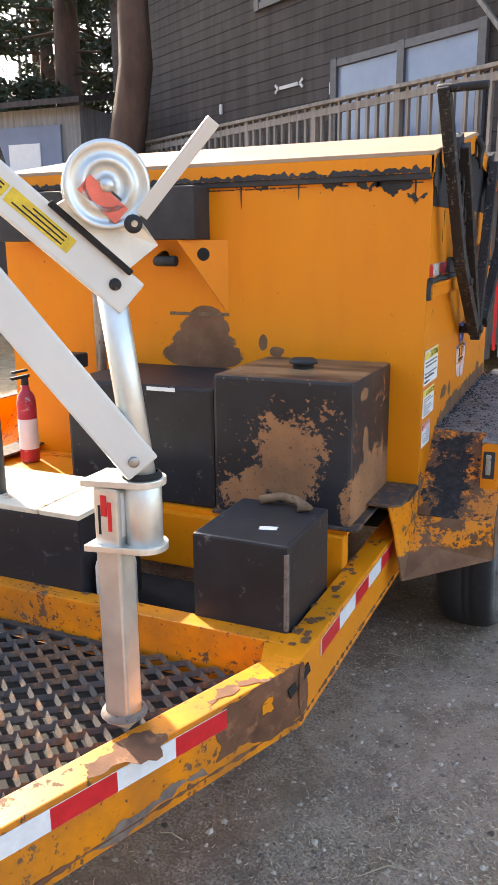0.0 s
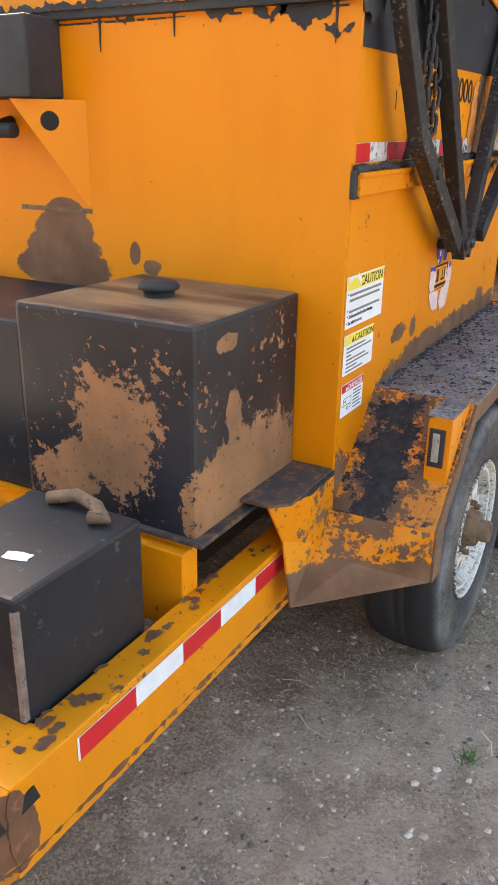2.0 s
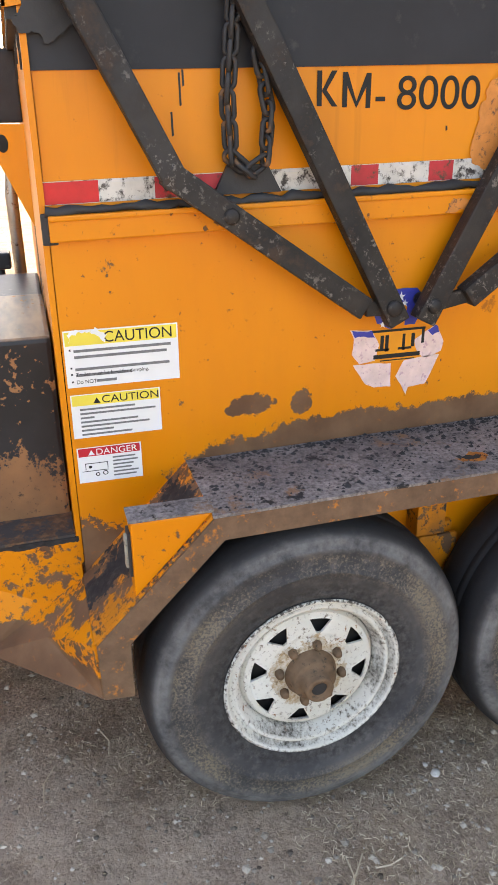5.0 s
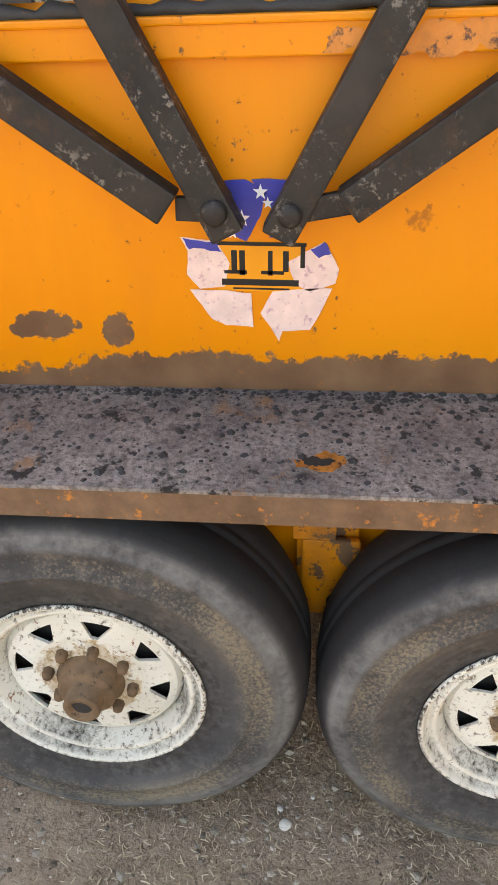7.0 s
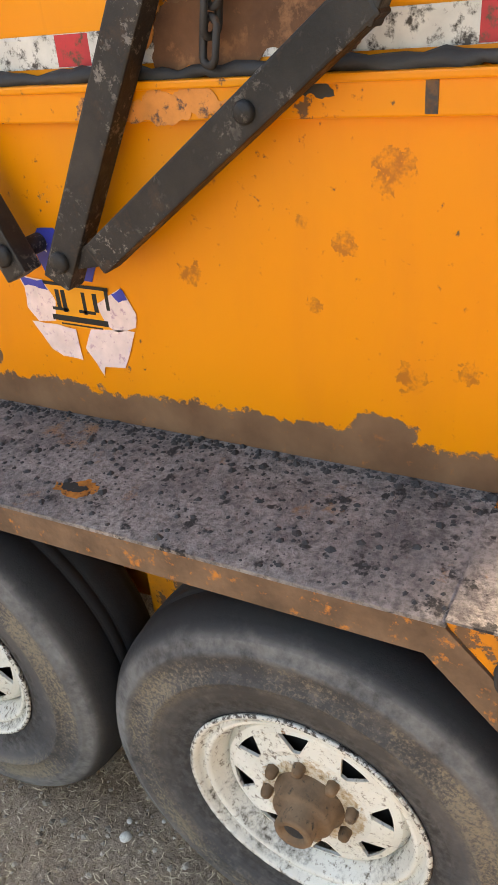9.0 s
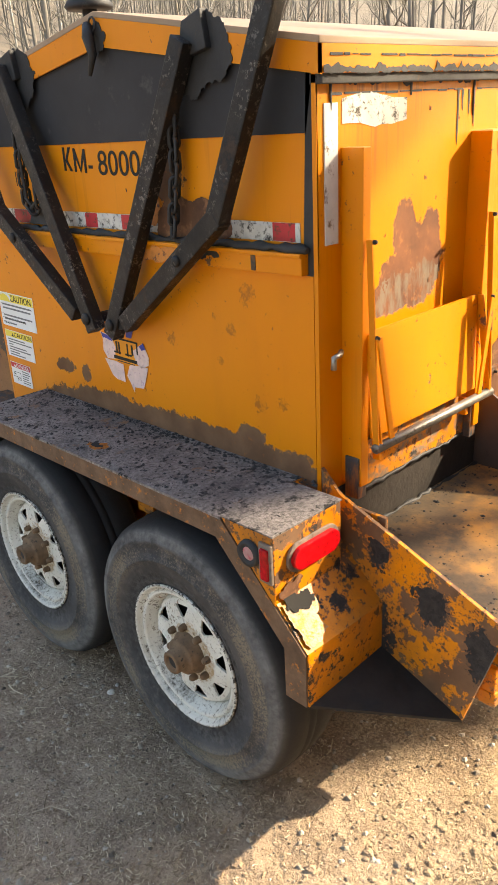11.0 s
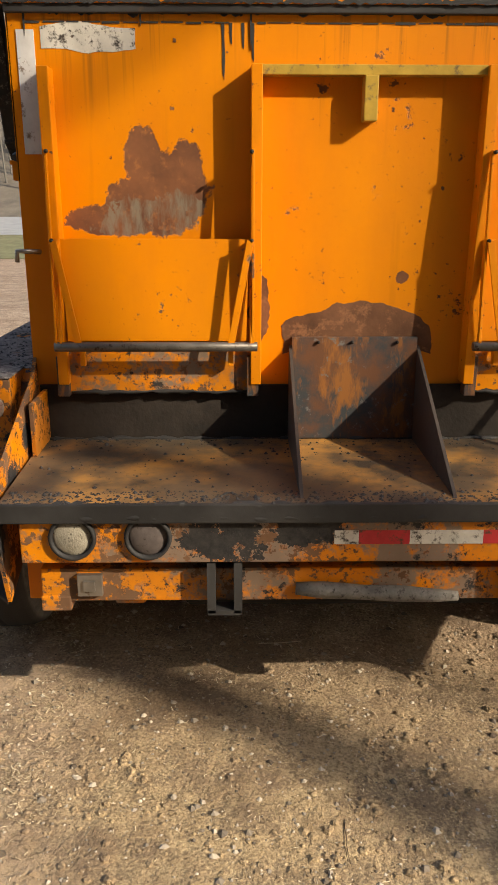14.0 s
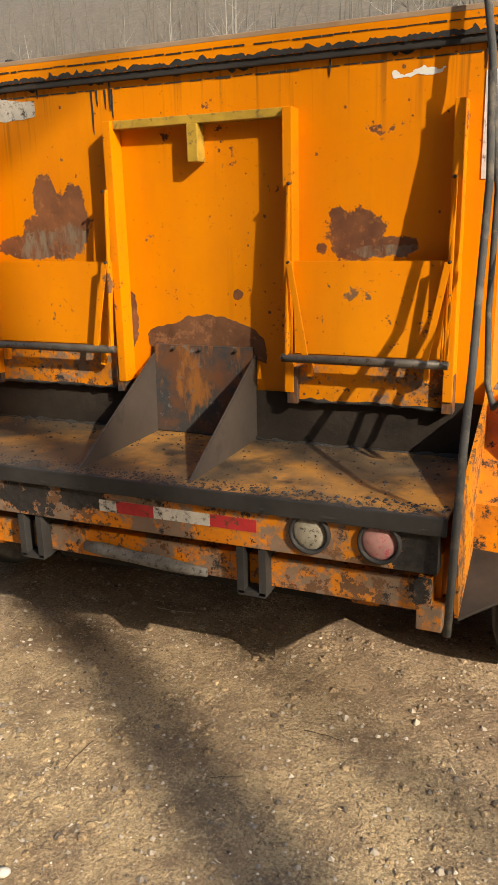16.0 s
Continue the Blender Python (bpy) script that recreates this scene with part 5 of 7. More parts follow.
part("side_tray", join(mesh_box(-0.72, -0.25, -0.50, -0.48, 0.56, 0.65), mesh_box(-0.72, -0.25, -0.04, -0.02, 0.56, 0.65)), M["railtop"], trailer, "orange tray edge")

# fire extinguisher on the deck
ext = thing("fire_extinguisher", "faded red fire extinguisher with white label on the deck", "extinguisher")
EX = (-0.612, -0.20)
ext.location, ext.scale = (-0.082, 0.02, -0.022), (0.85, 0.85, 0.85)
part("bottle", lathe([(0, 0.0), (0.042, 0.0), (0.047, 0.01), (0.047, 0.30), (0.04, 0.335), (0.022, 0.36), (0.02, 0.385), (0, 0.385)], (EX[0], EX[1], 0.785), (0, 0, 1), 28), M["extred"], ext, "faded red steel bottle")
part("label", lathe([(0.0475, 0.07), (0.0475, 0.22)], (EX[0], EX[1], 0.785), (0, 0, 1), 28), M["white"], ext, "worn white label")
part("valve", join(rod((EX[0], EX[1], 1.165), (EX[0], EX[1], 1.21), 0.018), mesh_box(EX[0] - 0.01, EX[0] + 0.01, EX[1] - 0.09, EX[1] + 0.03, 1.205, 1.22, 0.004), mesh_box(EX[0] - 0.01, EX[0] + 0.01, EX[1] - 0.08, EX[1] + 0.02, 1.235, 1.247, 0.004)), M["black"], ext, "black valve and lever")

# ---- davit crane ----
davit = thing("davit_crane", "small galvanised davit crane with a hand winch on the trailer frame", "crane")
PX, PY = 0.640, -1.585
SX, SY = PX + 0.068, PY + 0.022
post = part("post", mesh_box(PX - 0.033, PX + 0.033, PY - 0.033, PY + 0.033, 0.655, 1.268, 0.007), M["galv"], davit, "galvanised square post welded to the rail")
part("weld", lathe([(0.058, 0.0), (0.055, 0.008), (0.045, 0.014)], (PX, PY, 0.680), (0, 0, 1), 20), M["scuff"], davit)
part("sleeve", rod((SX, SY, 1.115), (SX, SY, 1.285), 0.043, 32), M["galv"], davit, "galvanised sleeve")
for z in (1.115, 1.272):
    plate = [(PX - 0.05, PY - 0.055), (SX, SY - 0.055)] + [(SX + 0.055 * math.sin(a), SY - 0.055 * math.cos(a)) for a in (math.pi * k / 10 for k in range(1, 10))] + [(SX, SY + 0.055), (PX - 0.05, PY + 0.055)]
    part("flange_plate", prism([(x, y, z) for x, y in plate], (0, 0, 0.016), 0.002), M["galv"], davit, "thick galvanised flange")
mast = part("mast", rod((SX, SY, 1.28), (SX - 0.012, SY, 1.70), 0.032, 32), M["galv"], davit, "shiny galvanised tube mast")
part("weld_ring", lathe([(0.036, 0.0), (0.046, 0.002), (0.044, 0.010), (0.036, 0.014)], (SX, SY, 1.287), (0, 0, 1), 28), M["dark"], davit)
B0, B1 = Vector((0.735, -1.545, 1.635)), Vector((-0.06, -2.27, 2.60))
bd = (B1 - B0).normalized()
bn = bd.cross(Vector((0, 0, 1))).normalized()  # across
bt = bn.cross(bd).normalized()                 # up off the boom
boom = part("boom", bar(B0, B1, 0.075, 0.062, bn, 0.006), M["silver"], davit, "pale grey steel boom with yellow warning stickers")
S0, S1 = Vector((0.715, -1.575, 1.315)), Vector((0.10, -2.10, 2.43))
part("brace", bar(S0, S1, 0.085, 0.05, bn, 0.006), M["silver"], davit, "pale grey steel brace")
face = -bn if (-bn).dot(Vector((0.8, -0.6, 0))) > 0 else bn
for a, b, w in ((0.10, 0.26, 0.030), (0.265, 0.34, 0.026)):
    c0, c1 = B0 + bd * (0.06 + a * 0.9) + face * 0.0315, B0 + bd * (0.06 + b * 0.9) + face * 0.0315
    st = part("sticker", prism([c0 - bt * w / 2, c1 - bt * w / 2, c1 + bt * w / 2, c0 + bt * w / 2], face * 0.0008), M["stick_yellow"], boom, "yellow warning sticker")
    for k in range(3):
        l0 = c0 + (c1 - c0) * 0.12 + bt * w * (-0.28 + 0.28 * k) + face * 0.0012
        l1 = c0 + (c1 - c0) * (0.9 - 0.12 * k) + bt * w * (-0.28 + 0.28 * k) + face * 0.0012
        part("writing_bar", bar(l0, l1, 0.003, 0.0004, face, 0), M["ink"], st)
bolt(B0 + bd * 0.045 + face * 0.031, boom, 0.018, face)
part("hinge_bolt", rod(S0 + face * 0.024 + bd * 0.03, S0 + face * 0.034 + bd * 0.03, 0.012), M["steel"], davit)
mark = part("maker_mark", prism([(PX + 0.0335, PY - 0.02, 1.15), (PX + 0.0335, PY + 0.02, 1.15), (PX + 0.0335, PY + 0.02, 1.255), (PX + 0.0335, PY - 0.02, 1.255)], (0.0006, 0, 0)), M["white"], davit)
bm = join(mesh_box(PX - 0.012, PX + 0.004, PY - 0.0345, PY - 0.033, 1.20, 1.25), mesh_box(PX + 0.006, PX + 0.016, PY - 0.0345, PY - 0.033, 1.165, 1.235))
part("maker_mark", bm, M["tape_red"], davit, "small red maker mark")
part("maker_mark", mesh_box(PX - 0.020, PX - 0.014, PY - 0.0345, PY - 0.033, 1.155, 1.225), M["ink"], davit)

# hand winch on the boom
WC = Vector((0.716, -1.59, 1.845))
wax = face
winch = part("winch", lathe([(r * 0.87, q) for r, q in ((0, 0.0), (0.088, 0.0), (0.092, 0.006), (0.092, 0.014), (0.083, 0.018), (0.078, 0.010), (0.060, 0.010), (0.056, 0.016), (0.045, 0.016), (0.042, 0.006), (0.016, 0.006), (0.014, 0.022), (0, 0.022))], WC + wax * 0.03, wax, 48), M["galv"], davit, "zinc-plated winch gear cover")
part("drum", lathe([(0.03, -0.05), (0.03, 0.03)], WC, wax, 24), M["steel"], winch)
part("back_plate", lathe([(0, 0), (0.074, 0), (0.074, 0.006), (0, 0.006)], WC - wax * 0.055, wax, 40), M["galv"], winch)
w0 = B0 + bd * 0.12 + bt * 0.036
frame_pts = [w0 - bd * 0.075, w0 + bd * 0.10, WC + bd * 0.02 + bt * 0.0, WC - bd * 0.06 + bt * 0.0, w0 - bd * 0.09 + bt * 0.075]
part("winch_frame", prism([p + wax * 0.036 for p in frame_pts], wax * 0.005, 0.001), M["galv"], winch, "zinc-plated winch side plate")
part("winch_frame", prism([p - wax * 0.05 for p in frame_pts], wax * 0.005, 0.001), M["galv"], winch)
part("foot_strip", bar(w0 - bd * 0.085 - bt * 0.0, w0 + bd * 0.11, 0.012, 0.09, bn), M["dark"], winch)
CR = WC + Vector((0.068, 0, -0.055))
part("crank_arm", bar(CR + wax * 0.050, CR + wax * 0.050 + Vector((0.135, 0.03, 0.155)), 0.026, 0.006, wax, 0.002), M["silver"], winch, "flat crank arm")
part("crank_nut", lathe([(0.006, 0.012), (0.012, 0.012), (0.016, 0.006), (0.017, 0.0)], CR + wax * 0.044 - bt * 0.02 - bd * 0.0, wax, 20), M["black"], winch, "black crank bush")
rs = WC - bd * 0.0 + wax * 0.045 - bt * 0.025
part("sticker", prism([rs - bd * 0.055 - bt * 0.018, rs + bd * 0.035 - bt * 0.018, rs + bd * 0.035 + bt * 0.018, rs - bd * 0.055 + bt * 0.018], wax * 0.001), M["stick_red"], winch, "faded red sticker")

RING, RING_AT = Vector((0.708, -1.563, 1.287)), Vector((0.752, -1.42, 1.078))
HINGE_AT = Vector((0.732, -1.404, 1.425))
mast.data.transform(Matrix.Translation(RING) @ Matrix(((1, 0, -0.12, 0), (0, 1, 0, 0), (0, 0, 1.04, 0), (0, 0, 0, 1))) @ Matrix.Translation(-RING))
head = (boom, winch, *boom.children_recursive, *winch.children_recursive)
for ob in davit.children_recursive:
    if ob in head:
        ob.data.transform(Matrix.Translation(HINGE_AT) @ Matrix.Diagonal((0.96, 0.96, 0.96, 1)) @ Matrix.Translation(-B0))
    else:
        ob.data.transform(Matrix.Translation(RING_AT) @ Matrix.Diagonal((0.87, 0.87, 0.87, 1)) @ Matrix.Translation(-RING))

# ---- engine stack beyond the tanks ----
part("exhaust_pipe", rod((-0.16, -0.85, 0.40), (-0.16, -0.85, 2.215), 0.035, 20), M["tar"], trailer, "sooty upright exhaust pipe")
part("rain_cap", lathe([(0, 0.07), (0.08, 0.055), (0.12, 0.0), (0.11, -0.015), (0.0, -0.015)], (-0.16, -0.85, 2.222), (0, 0, 1), 24), M["black"], trailer, "black rain cap")

# ---- stickers on the side ----
def sheet(y0, y1, z0, z1, material, parent, x=1.0012, name="panel", label="", lean=0.0):
    return part(name, prism([(x, y0, z0), (x, y1, z0 + lean), (x, y1, z1 + lean), (x, y0, z1)], (0.0006, 0, 0)), material, parent, label)


def line_bars(parent, y, z, widths, gap, h, x=1.0022):
    for k, w in enumerate(widths):
        if w:
            part("writing_bar", prism([(x, y, z - k * gap), (x, y + w, z - k * gap), (x, y + w, z - k * gap + h), (x, y, z - k * gap + h)], (0.0003, 0, 0)), M["greyink"], parent)


c1 = sheet(0.002, 0.254, 1.158, 1.284, M["white"], trailer, name="caution_sticker", label="white and yellow caution sticker, scuffed")
sheet(0.005, 0.251, 1.251, 1.281, M["yellow"], c1, 1.0019)
text("lettering", "CAUTION", 0.034, side_pose(0.088, 1.2545, 1.0027), M["ink"], c1)
flake("scuff", [(0, 0), (0.08, -0.004), (0.085, 0.012), (0.03, 0.02), (0.0, 0.018)], (1.0026, 0.012, 1.258), (0, 1, 0), (0, 0, 1), M["white"], c1, 2, 0.3, 0.0003)
line_bars(c1, 0.022, 1.236, (0.215, 0.205, 0, 0.21, 0.125), 0.0135, 0.006)
text("lettering", "Trailer must be level for dumping.", 0.0118, side_pose(0.022, 1.183, 1.0022), M["ink"], c1)
text("lettering", "Do NOT", 0.0118, side_pose(0.022, 1.166, 1.0022), M["ink"], c1)
line_bars(c1, 0.066, 1.167, (0.045,), 0.01, 0.006)
for z in (1.240, 1.20, 1.186, 1.169):
    part("writing_bar", mesh_box(1.0019, 1.0023, 0.012, 0.016, z, z + 0.004), M["ink"], c1)
c1.location, c1.scale = (0, 0.046, -0.1157), (1, 0.965, 0.992)
c2 = sheet(0.0, 0.195, 1.020, 1.136, M["white"], trailer, name="caution_sticker", label="smaller white and yellow caution sticker")
sheet(0.003, 0.192, 1.107, 1.134, M["yellow"], c2, 1.0019)
text("lettering", "CAUTION", 0.028, side_pose(0.066, 1.1105, 1.0027), M["ink"], c2)
part("warning_triangle", prism([(1.0026, 0.048, 1.111), (1.0026, 0.064, 1.111), (1.0026, 0.056, 1.126)], (0.0003, 0, 0)), M["ink"], c2)
line_bars(c2, 0.018, 1.094, (0.12, 0.165, 0.03, 0.125, 0.15, 0.07, 0.11), 0.0112, 0.005)
c2.location, c2.scale = (0, 0.050, 0.0266), (1, 1.0, 0.871)
c3 = sheet(-0.008, 0.132, 0.916, 1.008, M["white"], trailer, name="danger_sticker", label="white and red danger sticker with a trailer drawing")
sheet(-0.005, 0.129, 0.985, 1.006, M["red"], c3, 1.0019)
text("lettering", "DANGER", 0.0225, side_pose(0.032, 0.9875, 1.0027), M["white"], c3)
part("warning_triangle", prism([(1.0026, 0.016, 0.988), (1.0026, 0.030, 0.988), (1.0026, 0.023, 1.001)], (0.0003, 0, 0)), M["white"], c3)
line_bars(c3, 0.068, 0.974, (0.05, 0.055, 0.045, 0.04, 0.055, 0.05), 0.0095, 0.004)
pic = join(*(bar((1.0022, *a), (1.0022, *b), 0.0016, 0.0004, (1, 0, 0), 0) for a, b in (((0.008, 0.966), (0.056, 0.966)), ((0.008, 0.966), (0.008, 0.950)), ((0.056, 0.966), (0.056, 0.950)), ((0.0, 0.946), (0.058, 0.946)))), lathe([(0, 0.0004), (0.004, 0.0003)], (1.0022, 0.018, 0.957), (1, 0, 0), 12), lathe([(0.004, 0.0004), (0.006, 0.0003)], (1.0022, 0.050, 0.938), (1, 0, 0), 14), lathe([(0.003, 0.0004), (0.005, 0.0003)], (1.0022, 0.033, 0.936), (1, 0, 0), 14))
part("drawing", pic, M["ink"], c3)

c3.location, c3.scale = (0, 0.060, -0.045), (1, 1.02, 0.929)

# recycling-arrow decal, drawn as plain shapes
decal = sheet(0.722, 0.876, 1.098, 1.178, M["decal_orange"], trailer, name="decal", label="torn red, white and blue arrow decal")
O3 = (1.0005, 0.0, 0.0)
def decal_piece(pts, material, seed, jit=0.03, x=1.0012):
    return flake("decal_piece", pts, (x, 0, 0), (0, 1, 0), (0, 0, 1), material, decal, seed, jit, 0.0005, rounds=2)


decal_piece([(0.722, 1.262), (0.738, 1.278), (0.775, 1.281), (0.81, 1.262), (0.80, 1.225), (0.775, 1.183), (0.735, 1.20), (0.72, 1.235)], M["decal_blue"], 1)
decal_piece([(0.785, 1.281), (0.845, 1.281), (0.875, 1.24), (0.845, 1.19), (0.815, 1.19), (0.82, 1.235)], M["decal_blue"], 2)
decal_piece([(0.660, 1.188), (0.722, 1.184), (0.745, 1.145), (0.735, 1.105), (0.69, 1.10), (0.668, 1.125), (0.672, 1.165)], M["decal_pink"], 3)
decal_piece([(0.672, 1.098), (0.738, 1.098), (0.782, 1.094), (0.785, 1.032), (0.735, 1.034), (0.71, 1.045)], M["decal_pink"], 4)
decal_piece([(0.846, 1.15), (0.908, 1.185), (0.935, 1.14), (0.93, 1.115), (0.885, 1.10), (0.86, 1.112)], M["decal_pink"], 5)
decal_piece([(0.82, 1.098), (0.925, 1.106), (0.888, 1.030), (0.838, 1.026), (0.832, 1.006), (0.798, 1.058)], M["decal_pink"], 6)
decal_piece([(0.664, 1.187), (0.722, 1.183), (0.732, 1.165), (0.69, 1.17), (0.675, 1.168)], M["decal_blue"], 7, 0.1, 1.0019)
decal_piece([(0.885, 1.172), (0.908, 1.185), (0.92, 1.165), (0.9, 1.158)], M["decal_blue"], 8, 0.1, 1.0019)
for k, (y, z, r) in enumerate(((0.742, 1.247, 0.014), (0.768, 1.220, 0.015), (0.800, 1.262, 0.013), (0.752, 1.196, 0.010), (0.812, 1.245, 0.010))):
    pts = [(1.0021, y + r * (1 if i % 2 == 0 else 0.4) * math.sin(i * math.pi / 5), z + r * (1 if i % 2 == 0 else 0.4) * math.cos(i * math.pi / 5)) for i in range(10)]
    part("star", prism(pts, (0.0003, 0, 0)), M["white"], decal)
for y0, y1, z0, z1 in ((0.722, 0.878, 1.176, 1.182), (0.868, 0.876, 1.140, 1.178), (0.735, 0.775, 1.128, 1.134), (0.80, 0.84, 1.128, 1.134), (0.748, 0.758, 1.133, 1.168), (0.762, 0.772, 1.126, 1.168), (0.812, 0.820, 1.126, 1.168), (0.838, 0.848, 1.133, 1.168), (0.730, 0.866, 1.108, 1.119), (0.75, 0.85, 1.101, 1.104)):
    part("decal_bar", mesh_box(1.0019, 1.0024, y0, y1, z0, z1), M["ink"], decal)

decal.location, decal.scale = (0, 0.1096, -0.0167), (1, 0.884, 0.945)

# big model marking on the upper side: two drawn shapes and a number
marking = part("marking", join(mesh_box(0.9952, 0.996, 0.612, 0.624, 1.691, 1.763), prism([(0.9952, 0.624, 1.722), (0.9952, 0.648, 1.763), (0.9952, 0.662, 1.763), (0.9952, 0.636, 1.724), (0.9952, 0.664, 1.690), (0.9952, 0.650, 1.690)], (0.0008, 0, 0)),
               mesh_box(0.9952, 0.996, 0.676, 0.688, 1.688, 1.760), mesh_box(0.9952, 0.996, 0.736, 0.748, 1.686, 1.758), prism([(0.9952, 0.688, 1.760), (0.9952, 0.712, 1.700), (0.9952, 0.736, 1.758), (0.9952, 0.736, 1.730), (0.9952, 0.712, 1.686), (0.9952, 0.688, 1.732)], (0.0008, 0, 0))), M["ink"], trailer, "black stencilled model marking")
text("lettering", "-", 0.102, side_pose(0.757, 1.682, 0.9956), M["ink"], marking, stretch=1.0)
text("lettering", "8000", 0.102, side_pose(0.814, 1.682, 0.9956), M["ink"], marking, stretch=1.13)
marking.location, marking.scale = (0, 0.071, 0.0296), (1, 0.868, 0.918)
flake("wear", [(0.972, 1.46), (1.03, 1.455), (1.045, 1.54), (1.03, 1.60), (1.015, 1.65), (0.99, 1.59), (0.975, 1.54)], (0.9966, 0, 0), (0, 1, 0), (0, 0, 1), M["scuff_orange"], trailer, 31, 0.2, 0.0006, "paint rubbed through by a lever")
for k, (y, z, h) in enumerate(((0.318, 1.585, 0.06), (0.325, 1.62, 0.03), (0.30, 1.53, 0.045), (0.90, 1.53, 0.01))):
    part("drip", prism([(0.9945, y, z), (0.9945, y + 0.004, z + 0.002), (0.9945, y + 0.003, z + h), (0.9945, y - 0.001, z + h)], (0.0008, 0, 0)), M["tar"], trailer)

# ---- rear details ----
def rear_flake(pts, material, seed, jit=0.22, label="", y=Y1, rounds=4):
    return flake("stain", pts, (0, y, -0.012), (-1, 0, 0), (0, 0, 1), material, trailer, seed, jit, 0.0008, label, rounds)


rear_flake([(-0.30, 0.92), (-0.305, 1.0), (-0.24, 1.03), (-0.15, 1.065), (0.02, 1.05), (0.11, 1.0), (0.12, 0.92)], M["barerust"], 55, 0.12, "brown burnt patch on the middle panel")
rear_flake([(-0.372, 1.14), (-0.345, 1.13), (-0.335, 1.05), (-0.345, 0.98), (-0.365, 0.95), (-0.372, 0.95)], M["barerust"], 56, 0.15)
for k in range(34):
    x, z = rnd.uniform(-0.9, 0.7), rnd.uniform(1.0, 1.75)
    r = rnd.uniform(0.003, 0.009)
    rear_flake([(x, z), (x + r, z), (x + r, z + r), (x, z + r * 1.3)], M["barerust"], 100 + k, 0.3, rounds=1)
part("white_strip", mesh_box(0.932, 0.976, Y1, Y1 + 0.003, 1.436, 1.728), M["white_dirty"], trailer, "white painted corner strip")
part("white_strip", mesh_box(-0.785, -0.742, Y1, Y1 + 0.003, 1.435, 1.70), M["white_dirty"], trailer, "white painted corner strip")
rear_flake([(-0.916, 1.697), (-0.679, 1.697), (-0.679, 1.744), (-0.916, 1.747)], M["tape_worn"], 57, 0.05, "tarred remains of a white sticker")
rear_flake([(0.50, 1.712), (0.62, 1.715), (0.64, 1.73), (0.58, 1.738), (0.50, 1.732)], M["tape_white"], 58, 0.2, "shiny sticker remains")
def seam_drips(y, z, seed, count, sgn, long=0.02):
    r = random.Random(seed)
    bm = bmesh.new()
    for k in range(count):
        x = r.uniform(-0.78, 0.98)
        w, h = r.uniform(0.012, 0.05), r.choice((0.003, 0.005, 0.008, 0.012))
        if r.random() < long:
            w, h = 0.006, r.uniform(0.03, 0.09)
        zz = z + r.uniform(-0.004, 0.01)
        pts = [(x, zz), (x + w, zz), (x + w * 0.8, zz - h * 0.6), (x + w * 0.5, zz - h), (x + w * 0.2, zz - h * 0.7)]
        f = bm.faces.new([bm.verts.new((a, y, b)) for a, b in pts])
        e = bmesh.ops.extrude_face_region(bm, geom=[f])
        bmesh.ops.translate(bm, verts=[v for v in e["geom"] if isinstance(v, bmesh.types.BMVert)], vec=(0, 0.004 * sgn, 0))
    bmesh.ops.recalc_face_normals(bm, faces=list(bm.faces))
    return bm


tagged(part("tar_drips", seam_drips(Y1, 1.770, 3, 90, 1, 0.07), M["tar"], trailer, "dried tar drips"), kind="stuff")
tagged(part("tar_drips", seam_drips(Y0, 1.738, 5, 80, -1), M["tar"], trailer, "dried tar drips"), kind="stuff")
def seam_band(y, z, seed, wide, u):
    """A long ragged band of tar along a seam."""
    r = random.Random(seed)
    n = 120
    top = [(-0.80 + 1.80 * k / n, z + wide * (0.55 + 0.75 * noise.noise((k * 0.9, seed, 0))) * (0.5 if r.random() < 0.15 else 1)) for k in range(n + 1)]
    low = [(1.0 - 1.80 * k / n, z) for k in range(n + 1)]
    pts = [((x if u > 0 else -x), zz) for x, zz in top + low]
    return flake("tar_band", pts, (0, y, 0), (u, 0, 0), (0, 0, 1), M["tar"], trailer, seed, 0.25, 0.0012, "ragged tar band under the lid", 1, (0, -u, 0))


for k, (y, z, s) in enumerate(((0.45, 1.85, 1.2), (1.27, 1.855, 1.3), (0.09, 1.775, 1.0), (0.86, 1.915, 0.6))):
    flake("tar_smear", [(-0.07, -0.05), (-0.02, -0.08), (0.05, -0.05), (0.075, 0.0), (0.04, 0.045), (0.01, 0.06), (-0.03, 0.04), (-0.06, 0.02)], (1.0105, y, z), (0, s, 0), (0, 0, s), M["tar"], trailer, 130 + k, 0.3, 0.0012, "ragged tar smear at the lid edge", facing=(1, 0, 0))
for k, (x, h) in enumerate(((0.46, 0.13), (0.41, 0.06), (0.385, 0.09), (0.44, 0.05))):
    rear_flake([(-x - 0.004, 1.757), (-x + 0.004, 1.757), (-x + 0.003, 1.757 - h), (-x - 0.001, 1.757 - h * 0.9)], M["tar"], 150 + k, 0.015, rounds=3)
for k, (x, z, s) in enumerate(((0.94, 1.717, 1.3), (0.84, 1.724, 1.0), (0.70, 1.727, 0.8), (0.42, 1.728, 0.6), (0.99, 1.682, 0.7))):
    flake("tar_smear", [(-0.05, 0.012), (-0.045, -0.006), (-0.02, -0.016), (0.0, -0.03), (0.012, -0.012), (0.04, -0.01), (0.05, 0.012)], (x - 0.05 * s, Y0 - 0.0005, z), (s, 0, 0), (0, 0, s), M["tar"], trailer, 170 + k, 0.3, 0.0012, "tar run out of the front lid seam", facing=(0, -1, 0))
seam_band(1.6225, 1.784, 4, 0.026, -1)
seam_band(0.0045, 1.750, 6, 0.030, 1)
